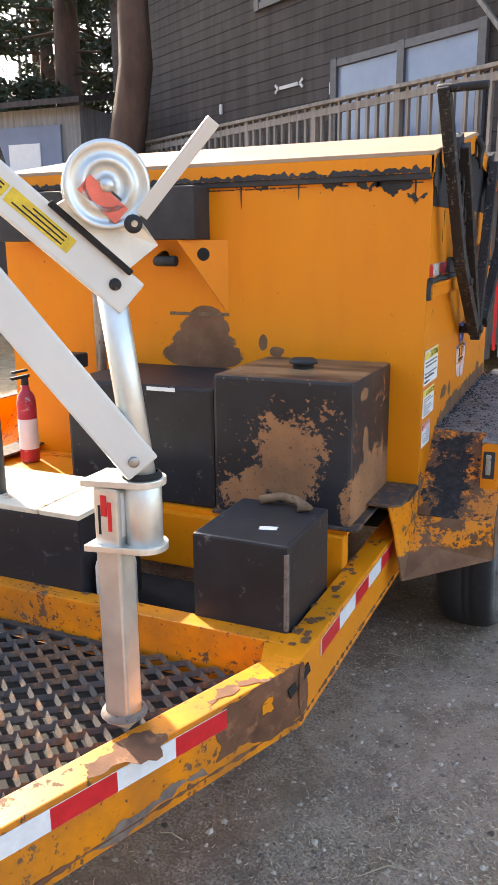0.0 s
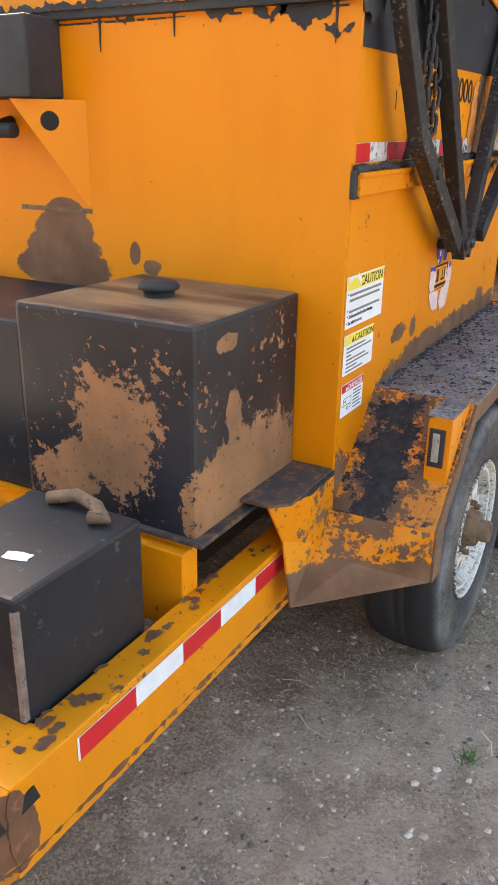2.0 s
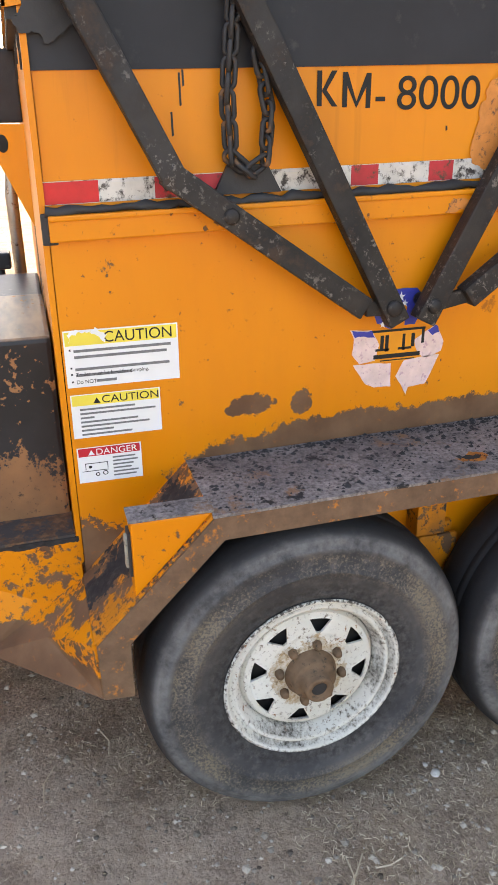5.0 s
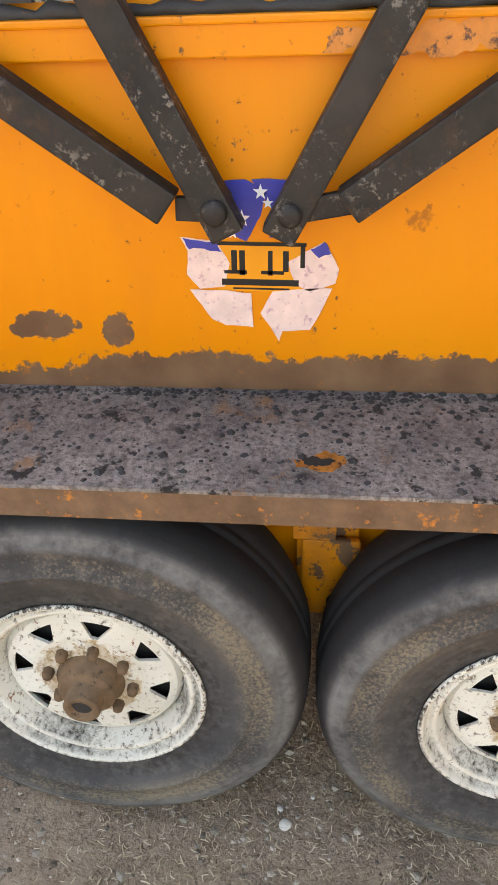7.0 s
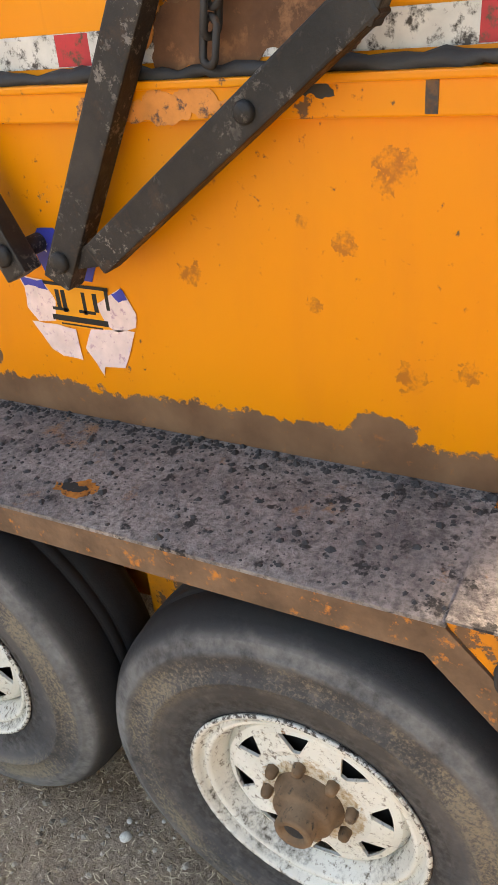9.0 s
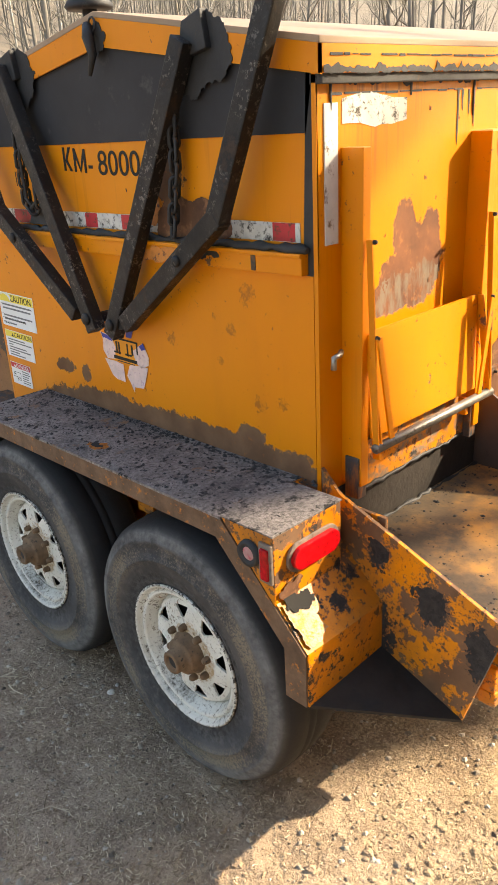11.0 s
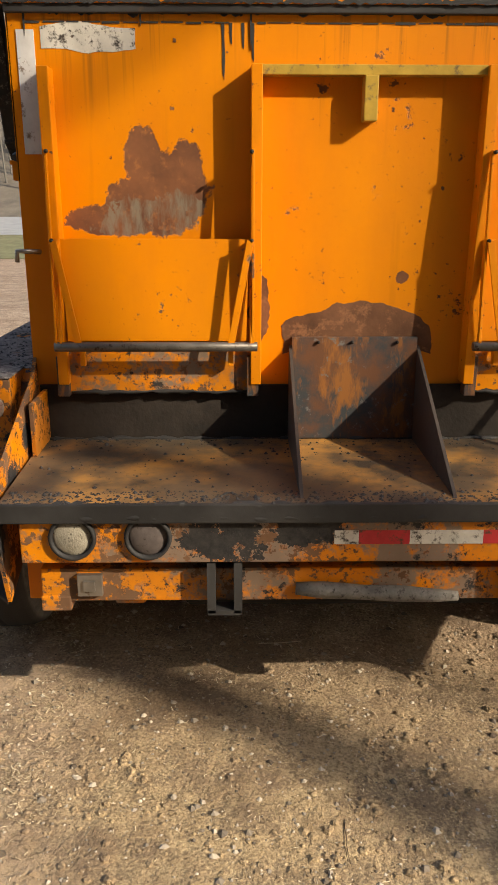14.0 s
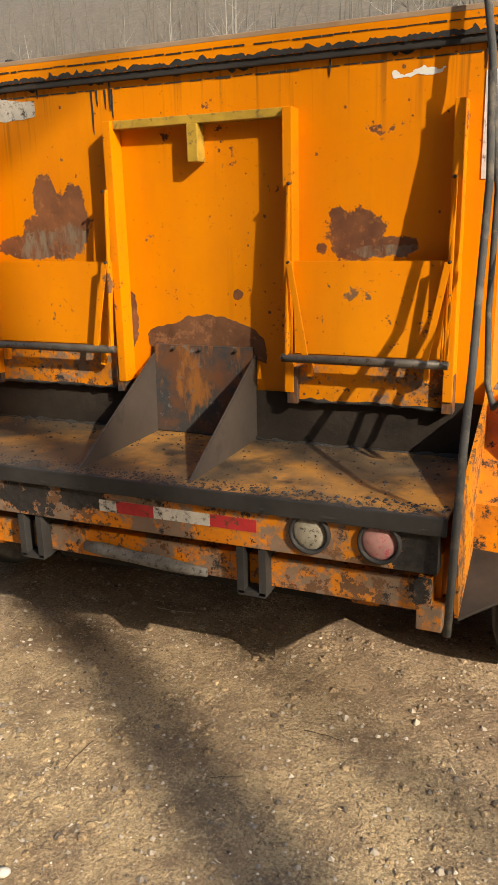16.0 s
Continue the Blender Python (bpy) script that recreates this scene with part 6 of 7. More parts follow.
def dashes(y0, z, seed, sgn):
    r = random.Random(seed)
    x = -0.78
    pieces = []
    while x < 0.95:
        w = r.uniform(0.015, 0.06)
        if r.random() < 0.92:
            pieces.append(mesh_box(x, min(0.98, x + w), min(y0, y0 + sgn * 0.002), max(y0, y0 + sgn * 0.002), z + r.uniform(-0.002, 0.001), z + r.uniform(0.002, 0.004)))
        x += w + r.uniform(0.002, 0.010)
    return join(*pieces)


tagged(part("tar_dash_line", dashes(Y1, 1.744, 5, 1), M["tar"], trailer, "broken tar line"), kind="stuff")
tagged(part("tar_dash_line", dashes(1.622, 1.818, 6, 1), M["tar"], trailer, "broken tar line"), kind="stuff")
tagged(part("tar_dash_line", dashes(Y0, 1.720, 7, -1), M["tar"], trailer, "broken tar line"), kind="stuff")

# middle back plate and links
part("wear_plate", prism([(0.273, 1.610, 0.668), (-0.077, 1.610, 0.668), (-0.077, 1.602, 0.958), (0.273, 1.602, 0.958)], (0, 0.014, 0)), M["wearplate"], shelf, "multi-coloured burnt wear plate")
for x in (0.20, 0.105, -0.02):
    bolt((x, 1.617, 0.945), shelf, 0.007, (0, 1, 0))
for x, s in ((0.908, 1), (0.384, -1), (-0.224, 1), (-0.690, -1)):
    part("link_bar", bar((x, 1.672, 1.445), (x, 1.70, 0.94), 0.016, 0.006, (1, 0, 0), 0.001), M["rear"], trailer, "flat orange link bar")
    bolt((x - 0.004 * s, 1.681, 1.440), trailer, 0.008, (0, 1, 0))
    bolt((x - 0.004 * s, 1.692, 1.223), trailer, 0.008, (0, 1, 0))
    part("door_brace", bar((x - 0.008 * s, 1.697, 1.223), (x - 0.058 * s, 1.703, 0.958), 0.018, 0.006, (0, 1, 0), 0.001), M["rear"], trailer, "slanting orange door brace")
    part("post_foot", mesh_box(x - 0.016, x + 0.016, 1.615, 1.657, 0.80, 0.912, 0.002), M["wearplate"], trailer, "burnt post foot")
    part("hinge_tab", bar((x - 0.06 * s, 1.655, 0.938), (x - 0.06 * s, 1.66, 0.888), 0.022, 0.014, (1, 0, 0), 0.002), M["rear"], trailer)
part("side_latch", sweep([(0.95, 1.625, 1.190), (0.98, 1.645, 1.193), (1.006, 1.65, 1.193), (1.008, 1.65, 1.165)], 0.007, 8), M["steel"], trailer, "bent steel latch hook")

# bumper tape, tie plate, tag holder
b_strip = part("reflective_strip", mesh_box(-0.295, 0.205, 2.1005, 2.1015, 0.553, 0.592), M["bumper"], trailer, "scraped red and white reflective tape")
for x0, x1, mm in ((0.143, 0.20, "tape_worn"), (0.023, 0.143, "tape_red_worn"), (-0.062, 0.023, "tape_worn"), (-0.15, -0.062, "tape_worn"), (-0.285, -0.15, "tape_red_worn")):
    part("tape_piece", mesh_box(x0, x1, 2.1015, 2.1025, 0.555, 0.590), M[mm], b_strip)
part("torn_rubber", sweep([(0.285, 2.064, 0.420), (0.22, 2.066, 0.416), (0.12, 2.068, 0.410), (0.02, 2.066, 0.404), (-0.06, 2.064, 0.398), (-0.115, 2.06, 0.394)], [0.016, 0.022, 0.019, 0.021, 0.017, 0.012], 10), M["flap"], trailer, "torn grey rubber flap")
part("tag_light", join(mesh_box(0.755, 0.815, 2.058, 2.073, 0.405, 0.462, 0.002), mesh_box(0.772, 0.80, 2.073, 2.078, 0.42, 0.447)), M["steel"], trailer, "small steel tag bracket")
part("beam_end", mesh_box(0.835, 0.908, 1.97, 2.062, 0.36, 0.40, 0.004), M["bumper"], trailer)
part("beam_end", mesh_box(-0.765, -0.70, 1.97, 2.062, 0.335, 0.40, 0.004), M["bumper"], trailer)
for x in (0.70, -0.55):
    part("hanger", mesh_box(x - 0.04, x + 0.04, 1.90, 1.995, 0.34, 0.52, 0.01), M["bumper"], trailer, "orange frame hanger")
part("spring_hanger", join(mesh_box(0.977, 1.06, 0.875, 0.955, 0.56, 0.815, 0.004), mesh_box(0.978, 1.02, 0.882, 1.0, 0.37, 0.57, 0.004), mesh_box(1.02, 1.032, 0.882, 1.0, 0.38, 0.54, 0.004)), M["fender"], trailer, "rusty orange suspension hanger")
part("inner_skirt", mesh_box(0.965, 0.975, 0.04, 1.78, 0.52, 0.81), M["fender"], trailer, "orange inner fender skirt")
flake("rust_hole", [(0, 0), (0.06, 0.0), (0.075, 0.02), (0.03, 0.035), (-0.01, 0.02)], (1.222, 0.885, 0.8435), (0, 1, 0), (-1, 0, 0), M["rusthole"], trailer, 71, 0.3, 0.0006, "rusted-through hole with bright edges")
flake("rust_hole", [(0.01, 0.004), (0.045, 0.004), (0.055, 0.018), (0.025, 0.024), (0.005, 0.016)], (1.219, 0.888, 0.8445), (0, 1, 0), (-1, 0, 0), M["dark"], trailer, 73, 0.3, 0.0006)
S = 0.7071
flake("scraped_patch", [(0, 0), (0.09, 0.0), (0.10, 0.03), (0.075, 0.06), (0.085, 0.10), (0.045, 0.118), (0.01, 0.118), (0.0, 0.06)], (1.270, 1.7065, 0.6845), (-1, 0, 0), (0, S, -S), M["bare_pale"], trailer, 75, 0.18, 0.0006, "paint scraped to bright bare metal", facing=(0, S, S))
flake("rust_hole", [(0, 0), (0.03, -0.012), (0.075, 0.0), (0.088, 0.022), (0.055, 0.040), (0.02, 0.036), (-0.006, 0.018)], (1.255, 1.7075, 0.6870), (-1, 0, 0), (0, S, -S), M["dark"], trailer, 72, 0.35, 0.0008, "rusted-through hole", facing=(0, S, S))
flake("rust_stain", [(0, 0), (0.06, 0.0), (0.07, 0.03), (0.03, 0.035), (-0.01, 0.02)], (1.258, 1.7032, 0.690), (-1, 0, 0), (0, 0, 1), M["barerust"], trailer, 76, 0.35, 0.0008, "rust stain over the hole")
flake("burnt_patch", [(1.03, 1.425), (1.06, 1.50), (1.10, 1.50), (1.13, 1.53), (1.20, 1.525), (1.28, 1.535), (1.32, 1.49), (1.31, 1.435), (1.18, 1.425)], (0.9966, 0, 0), (0, 1, 0), (0, 0, 1), M["barerust"], trailer, 74, 0.2, 0.0006, "brown burnt patch behind the chain")

# brown run-off on the lip rail under the chain
flake("rust_stain", [(0.90, 1.362), (0.92, 1.392), (0.98, 1.396), (1.06, 1.398), (1.13, 1.400), (1.16, 1.385), (1.12, 1.366), (1.03, 1.363)], (1.0226, 0, 0), (0, 1, 0), (0, 0, 1), M["scuff_orange"], trailer, 77, 0.25, 0.0006, "brown run-off on the lip rail", facing=(1, 0, 0))
flake("tar_smear", [(1.17, 1.372), (1.18, 1.402), (1.24, 1.404), (1.29, 1.405), (1.30, 1.392), (1.24, 1.384)], (1.0226, 0, 0), (0, 1, 0), (0, 0, 1), M["tar"], trailer, 78, 0.25, 0.0006, "tar run over the lip rail", facing=(1, 0, 0))

# hose down the far rear corner
hose = thing("hose", "black rubber hose looped over the far rear corner of the trailer", "hose")
part("hose_line", sweep([(-0.72, 1.65, 2.00), (-0.765, 1.69, 1.73), (-0.783, 1.75, 1.43), (-0.781, 1.81, 1.19), (-0.795, 1.98, 0.99), (-0.803, 2.115, 0.85), (-0.797, 2.135, 0.6), (-0.789, 2.13, 0.37)], 0.010, 10), M["rubber"], hose, "black rubber hose")
part("hose_line", sweep([(-0.765, 1.70, 1.75), (-0.80, 1.72, 1.40), (-0.80, 1.76, 1.10), (-0.815, 1.83, 0.93), (-0.84, 1.90, 0.885), (-0.87, 1.93, 0.92), (-0.90, 1.90, 1.10), (-0.93, 1.80, 1.35)], 0.008, 10), M["rubber"], hose, "thin black cable loop")

# tar caked along the platform's edge and under the door plates
def tar_roll(x0, x1, y, z, seed, radii):
    r = random.Random(seed)
    n = max(8, int((x1 - x0) / 0.022))
    line = [(x0 + (x1 - x0) * k / n, y + r.uniform(-0.004, 0.004), z + r.uniform(-0.003, 0.003)) for k in range(n + 1)]
    return sweep(line, [r.choice(radii) for p in line], 8)


part("tar_crust", tar_roll(-0.77, 0.97, 2.108, 0.657, 81, (0.004, 0.006, 0.008, 0.010)), M["tar"], shelf, "thick tar crust on the platform edge")
part("tar_crust", tar_roll(-0.77, 0.97, 2.112, 0.628, 82, (0.005, 0.007, 0.009)), M["tar"], shelf)
part("tar_crust", tar_roll(-0.77, 0.97, 1.618, 0.664, 85, (0.003, 0.005, 0.009)), M["tar"], shelf, "tar crust in the platform's inner corner")
for k, (x0, x1) in enumerate(((0.395, 0.89), (-0.672, -0.232))):
    part("tar_crust", tar_roll(x0, x1, 1.636, 0.808, 83 + k, (0.003, 0.005, 0.007)), M["tar"], trailer, "tar on the lower door edge")
part("hanger_plate", mesh_box(1.034, 1.046, 0.893, 1.002, 0.355, 0.548, 0.004), M["fender"], trailer, "rusty hanger plate")
bolt((1.046, 0.965, 0.392), trailer, 0.034)

# asphalt crumbs on the fenders and the shelf
def crumbs(count, seed, x0, x1, y0, y1, z, bias):
    r = random.Random(seed)
    v, f = [], []
    for k in range(count):
        x = x0 + (x1 - x0) * (r.random() ** bias)
        y = r.uniform(y0, y1)
        s = min(0.007, 0.0009 + 0.0014 * r.expovariate(1.0))
        n0 = len(v)
        a0 = r.uniform(0, 6.28)
        z1 = z + (sag(y) if y < 1.6 and x > 1.0 else 0.0)
        v += [(x + s * 1.3 * math.cos(a0 + q * 1.2566) * r.uniform(0.7, 1.2), y + s * 1.3 * math.sin(a0 + q * 1.2566) * r.uniform(0.7, 1.2), z1) for q in range(5)] + [(x, y, z1 + s * r.uniform(0.6, 1.1))]
        f += [(n0 + q, n0 + (q + 1) % 5, n0 + 5) for q in range(5)]
    me = bpy.data.meshes.new("asphalt_grit")
    me.from_pydata(v, [], f)
    me.materials.append(M["tar"])
    ob = new("asphalt_grit", me)
    ob.parent = trailer
    return tagged(ob, "black asphalt crumbs", kind="stuff")


crumbs(1300, 1, 1.01, 1.27, 0.31, 1.53, 0.841, 1.6)
crumbs(450, 2, 1.003, 1.03, 0.31, 1.60, 0.841, 1.0)
crumbs(900, 3, -0.78, 0.97, 1.62, 2.10, 0.6635, 1.0)
crumbs(1500, 5, -0.77, 0.97, 2.035, 2.115, 0.6640, 1.0)
crumbs(400, 4, -0.78, 0.98, 1.612, 1.68, 0.6635, 1.0)

# ---- house beyond the trailer ----
BACKDROP_THINGS = ("house", "wall_ornament", "deck", "board_screen", "tree", "pine_tree", "outbuilding", "box_trailer")
HU, HN, H0 = Vector((0.848, -0.53, 0)), Vector((-0.53, -0.848, 0)), Vector((-0.6, 8.0, 0))


def hp(u, off, z):
    """A point by its run along the house wall, its distance out from it, and its height."""
    return H0 + HU * u + HN * off + Vector((0, 0, z))


def hbox(u0, u1, o0, o1, z0, z1, bevel=0.0):
    return prism([hp(u0, o0, z0), hp(u1, o0, z0), hp(u1, o1, z0), hp(u0, o1, z0)], (0, 0, z1 - z0), bevel)


def boards(name, color, scale=1.0, across=14.0):
    """Weathered upright boards."""
    m = Mat(name, 0.85)
    g = m.noise(7 * scale, 6, 0.65, (1, 1, 0.08))
    c = m.mix(m.step(g, 0.3, 0.7), tuple(v * 0.65 for v in color), tuple(v * 1.4 for v in color))
    c = m.mix(m.step(m.noise(1.2, 4), 0.45, 0.75, 0, 0.5), c, tuple(v * 0.5 for v in color))
    return m.out(c, 0.85, g, 0.4, 0.01)


M["shingle"] = boards("dark_siding", (0.060, 0.050, 0.045))
M["greywood"] = boards("grey_deck_wood", (0.20, 0.18, 0.16), 2.0)
M["shedwood"] = boards("grey_shed_boards", (0.26, 0.25, 0.24), 2.0)
M["winframe"] = plain("dark_window_frame", (0.09, 0.085, 0.085), 0.5, vary=0.2)
M["glass"] = plain("window_glass", (0.10, 0.13, 0.18), 0.05, vary=0.15, scale=0.8, bump=0.02)
M["glass"].node_tree.nodes["Principled BSDF"].inputs["Specular IOR Level"].default_value = 1.0
# Pane colour stands in for pale sky reflected in the windows.
M["skypane"] = plain("pale_blind", (0.20, 0.235, 0.31), 0.12, vary=0.12, scale=2)
M["bone"] = plain("bare_metal_ornament", (0.55, 0.53, 0.50), 0.5, vary=0.1)

house = thing("house", "two-storey dark-sided house with a raised grey wooden deck", "house")
wall = part("wall", hbox(-8.2, 7.0, -0.25, 0.0, -0.1, 7.6), M["shingle"], house, "dark weathered siding")
for k in range(48):
    z = 0.15 + k * 0.155
    part("siding_board", hbox(-8.2, 7.0, 0.0, 0.016 + 0.004 * (k % 2), z - 0.07, z + 0.078), M["shingle"], wall)
part("roof", prism([hp(-8.5, 0.6, 7.5), hp(7.3, 0.6, 7.5), hp(7.3, -3.0, 9.6), hp(-8.5, -3.0, 9.6)], (0, 0, 0.12)), M["shingle"], house)
part("end_wall", prism([hp(-8.2, -0.25, -0.1), hp(-8.2, -6.0, -0.1), hp(-8.2, -6.0, 7.6), hp(-8.2, -0.25, 7.6)], HU * 0.2), M["shingle"], house)
part("end_wall", prism([hp(6.8, -0.25, -0.1), hp(6.8, -6.0, -0.1), hp(6.8, -6.0, 7.6), hp(6.8, -0.25, 7.6)], HU * 0.2), M["shingle"], house)
part("back_wall", hbox(-8.2, 7.0, -6.2, -6.0, -0.1, 7.6), M["shingle"], house)
part("roof", prism([hp(-8.5, -3.0, 9.6), hp(7.3, -3.0, 9.6), hp(7.3, -6.8, 7.5), hp(-8.5, -6.8, 7.5)], (0, 0, 0.12)), M["shingle"], house)
for u0, u1, z0, z1, n in ((-1.40, 1.14, 2.05, 3.60, 2), (-3.2, -2.25, 4.72, 5.9, 1), (3.2, 4.4, 4.7, 5.9, 1)):
    win = part("window", hbox(u0, u1, 0.02, 0.03, z0, z1), M["skypane"], house, "wide window with a pale sky reflection put into its colour")
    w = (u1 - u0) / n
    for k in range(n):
        part("pane", hbox(u0 + k * w + 0.05, u0 + (k + 1) * w - 0.05, 0.032, 0.038, z0 + 0.05, z1 - 0.05), M["skypane"], win)
    for k in range(n + 1):
        part("window_frame", hbox(u0 + k * w - 0.06, u0 + k * w + 0.06, 0.03, 0.085, z0 - 0.06, z1 + 0.06, 0.004), M["winframe"], win)
    for z in (z0, z1):
        part("window_frame", hbox(u0 + 0.06, u1 - 0.06, 0.03, 0.08, z - 0.05, z + 0.05, 0.004), M["winframe"], win)
spanner = thing("wall_ornament", "big pale spanner hung on the dark house wall", "ornament")
part("shank", bar(hp(-2.66, 0.04, 3.475), hp(-2.22, 0.04, 3.475), 0.05, 0.02, HN), M["bone"], spanner)
for u, s in ((-2.70, -1), (-2.18, 1)):
    part("jaw", join(*(bar(hp(u, 0.04, 3.475), hp(u + s * 0.07, 0.04, 3.475 + q), 0.04, 0.02, HN) for q in (0.06, -0.06))), M["bone"], spanner)
for u, z in ((-4.27, 3.42), (-1.49, 3.33)):
    o = thing("wall_ornament", "small pale hanging ornament on the dark house wall", "ornament")
    part("plaque", hbox(u - 0.035, u + 0.035, 0.018, 0.05, z - 0.11, z + 0.05, 0.01), M["bone"], o)
    part("hanger", bar(hp(u, 0.03, z + 0.05), hp(u, 0.03, z + 0.16), 0.01, 0.01, HN), M["winframe"], o)
deckset = thing("deck", "raised grey wooden deck with a slatted railing along the house", "deck")
part("deck_floor", hbox(-4.6, 4.2, 0.05, 1.35, 1.86, 1.94), M["greywood"], deckset)
part("fascia", hbox(-4.6, 4.2, 1.352, 1.39, 1.80, 2.0), M["greywood"], deckset)
part("top_rail", hbox(-4.6, 4.2, 1.26, 1.38, 2.78, 2.82, 0.004), M["greywood"], deckset)
part("rail", hbox(-4.6, 4.2, 1.31, 1.345, 2.66, 2.74), M["greywood"], deckset)
u, k = -4.55, 0
while u < 4.2:
    thick = k % 9 == 0
    w = 0.045 if thick else 0.018
    part("post" if thick else "baluster", hbox(u - w, u + w, 1.30 - (0.02 if thick else 0), 1.34, 1.95, 2.78), M["greywood"], deckset)
    u += 0.155
    k += 1
for u in (-4.4, -1.5, 1.4, 2.30, 4.1):
    part("support_post", hbox(u - 0.06, u + 0.06, 1.20, 1.32, -0.05, 1.86), M["greywood"], deckset)
part("brace", bar(hp(1.09, 0.12, 3.85), hp(2.3, 0.5, 2.66), 0.05, 0.05, HN), M["greywood"], deckset)
shed = thing("board_screen", "grey board screen with red tape under the deck", "screen")
u = 2.47
while u < 4.1:
    part("board", hbox(u, u + 0.19, 1.20, 1.225, -0.02, 1.79), M["shedwood"], shed)
    u += 0.195
part("cross_rail", hbox(2.45, 4.1, 1.226, 1.26, 0.78, 0.85), M["winframe"], shed)
part("tape", bar(hp(2.43, 1.24, 0.05), hp(2.43, 1.24, 0.80), 0.035, 0.004, HN, 0), M["tape_red"], shed, "red tape strip")
part("tape", bar(hp(2.66, 1.27, 0.05), hp(2.77, 1.27, 1.1), 0.03, 0.004, HN, 0), M["tape_red"], shed, "red tape strip")
part("under_wall", hbox(-6.2, 2.4, 0.05, 0.12, -0.05, 1.8), M["winframe"], house)

# ---- pickup ----
G = -0.09
TRUCK_Y = -5.0
truck = thing("pickup_truck", "silver-white pickup truck parked with its tailgate towards the trailer", "truck", at=(0, 0, 0))
M["carpaint"] = plain("silver_white_paint", (0.47, 0.48, 0.48), 0.25, 0.15, vary=0.03)
M["carglass"] = plain("dark_car_glass", (0.012, 0.014, 0.016), 0.05, vary=0.1)
M["chrome"] = plain("dull_chrome", (0.62, 0.62, 0.63), 0.25, 0.9, vary=0.06)
M["carrubber"] = plain("car_tyre", (0.03, 0.03, 0.031), 0.8, vary=0.2)


def ty(a):
    return TRUCK_Y - a


TX0, TX1, TC = -1.2, 0.83, -0.185
gate = part("tailgate", prism([(TX0 + 0.13, ty(0.0), G + 0.70), (TX1 - 0.13, ty(0.0), G + 0.70), (TX1 - 0.13, ty(0.03), G + 1.32), (TX0 + 0.13, ty(0.03), G + 1.32)], (0, -0.06, 0), 0.012), M["carpaint"], truck)
part("gate_handle", mesh_box(TC - 0.12, TC + 0.12, ty(0.0) - 0.005, ty(-0.02), G + 1.12, G + 1.20, 0.01), M["black"], gate)
for x0, x1, z in ((0.27, 0.61, 0.80), (-1.02, -0.62, 0.80)):
    n = 6
    for k in range(n):
        a = x0 + (x1 - x0) * k / n
        part("writing_bar", mesh_box(a, a + (x1 - x0) / n * 0.65, ty(-0.008), ty(-0.004), G + z, G + z + 0.05), M["ink"], gate)
for sx, x in ((1, TX1), (-1, TX0)):
    x_in = x - sx * 0.10
    side = prism([(x, ty(0.0), G + 0.68), (x, ty(0.02), G + 1.30), (x, ty(1.75), G + 1.32), (x, ty(1.75), G + 0.55), (x, ty(1.45), G + 0.55), (x, ty(1.32), G + 0.80), (x, ty(1.05), G + 0.88), (x, ty(0.78), G + 0.80), (x, ty(0.62), G + 0.55), (x, ty(0.1), G + 0.60)], (-sx * 0.10, 0, 0), 0.015)
    part("bed_side", side, M["carpaint"], truck)
    part("tail_lamp", mesh_box(min(x - sx * 0.125, x - sx * 0.012), max(x - sx * 0.125, x - sx * 0.012), ty(0.03), ty(-0.025), G + 0.80, G + 1.27, 0.015), M["lens_red"], truck, "red tail lamp")
    part("lamp_window", mesh_box(min(x - sx * 0.115, x - sx * 0.02), max(x - sx * 0.115, x - sx * 0.02), ty(-0.025), ty(-0.03), G + 0.93, G + 1.03, 0.004), M["lens_clear"], truck)
    doors = prism([(x, ty(1.78), G + 0.45), (x, ty(1.78), G + 1.30), (x, ty(4.0), G + 1.28), (x, ty(5.15), G + 1.10), (x, ty(5.2), G + 0.5), (x, ty(4.9), G + 0.5), (x, ty(4.45), G + 0.88), (x, ty(4.0), G + 0.5)], (-sx * 0.10, 0, 0), 0.02)
    part("cab_side", doors, M["carpaint"], truck)
    glass = prism([(x - sx * 0.08, ty(1.95), G + 1.32), (x - sx * 0.24, ty(2.2), G + 1.80), (x - sx * 0.24, ty(3.5), G + 1.80), (x - sx * 0.08, ty(4.05), G + 1.30)], (-sx * 0.02, 0, 0))
    part("side_glass", glass, M["carglass"], truck)
    mirror_ob = part("wing_mirror", mesh_box(min(x + sx * 0.04, x + sx * 0.24), max(x + sx * 0.04, x + sx * 0.24), ty(3.75), ty(3.65), G + 1.32, G + 1.50, 0.03), M["black"], truck, "black wing mirror")
    part("mirror_arm", mesh_box(min(x - sx * 0.02, x + sx * 0.06), max(x - sx * 0.02, x + sx * 0.06), ty(3.72), ty(3.68), G + 1.36, G + 1.40), M["black"], mirror_ob)
    for a in (1.05, 4.45):
        wh = part("wheel", lathe([(0.20, -0.02), (0.33, 0.0), (0.37, -0.03), (0.375, -0.2), (0.33, -0.24), (0.2, -0.24)], (x - sx * 0.005, ty(a), G + 0.36), (sx, 0, 0), 36, True), M["carrubber"], truck, "black tyre")
        part("rim", lathe([(0, -0.05), (0.06, -0.05), (0.17, -0.07), (0.20, -0.02)], (x - sx * 0.005, ty(a), G + 0.36), (sx, 0, 0), 28), M["chrome"], wh)
bump = part("rear_bumper", prism([(TX0 + 0.0, ty(-0.10), G + 0.50), (TX1 - 0.0, ty(-0.10), G + 0.50), (TX1, ty(0.12), G + 0.50), (TX0, ty(0.12), G + 0.50)], (0, 0, 0.18), 0.03), M["chrome"], truck, "dull silver bumper")
part("bumper_step", mesh_box(TC - 0.35, TC + 0.35, ty(-0.08), ty(-0.105), G + 0.62, G + 0.67, 0.005), M["black"], bump)
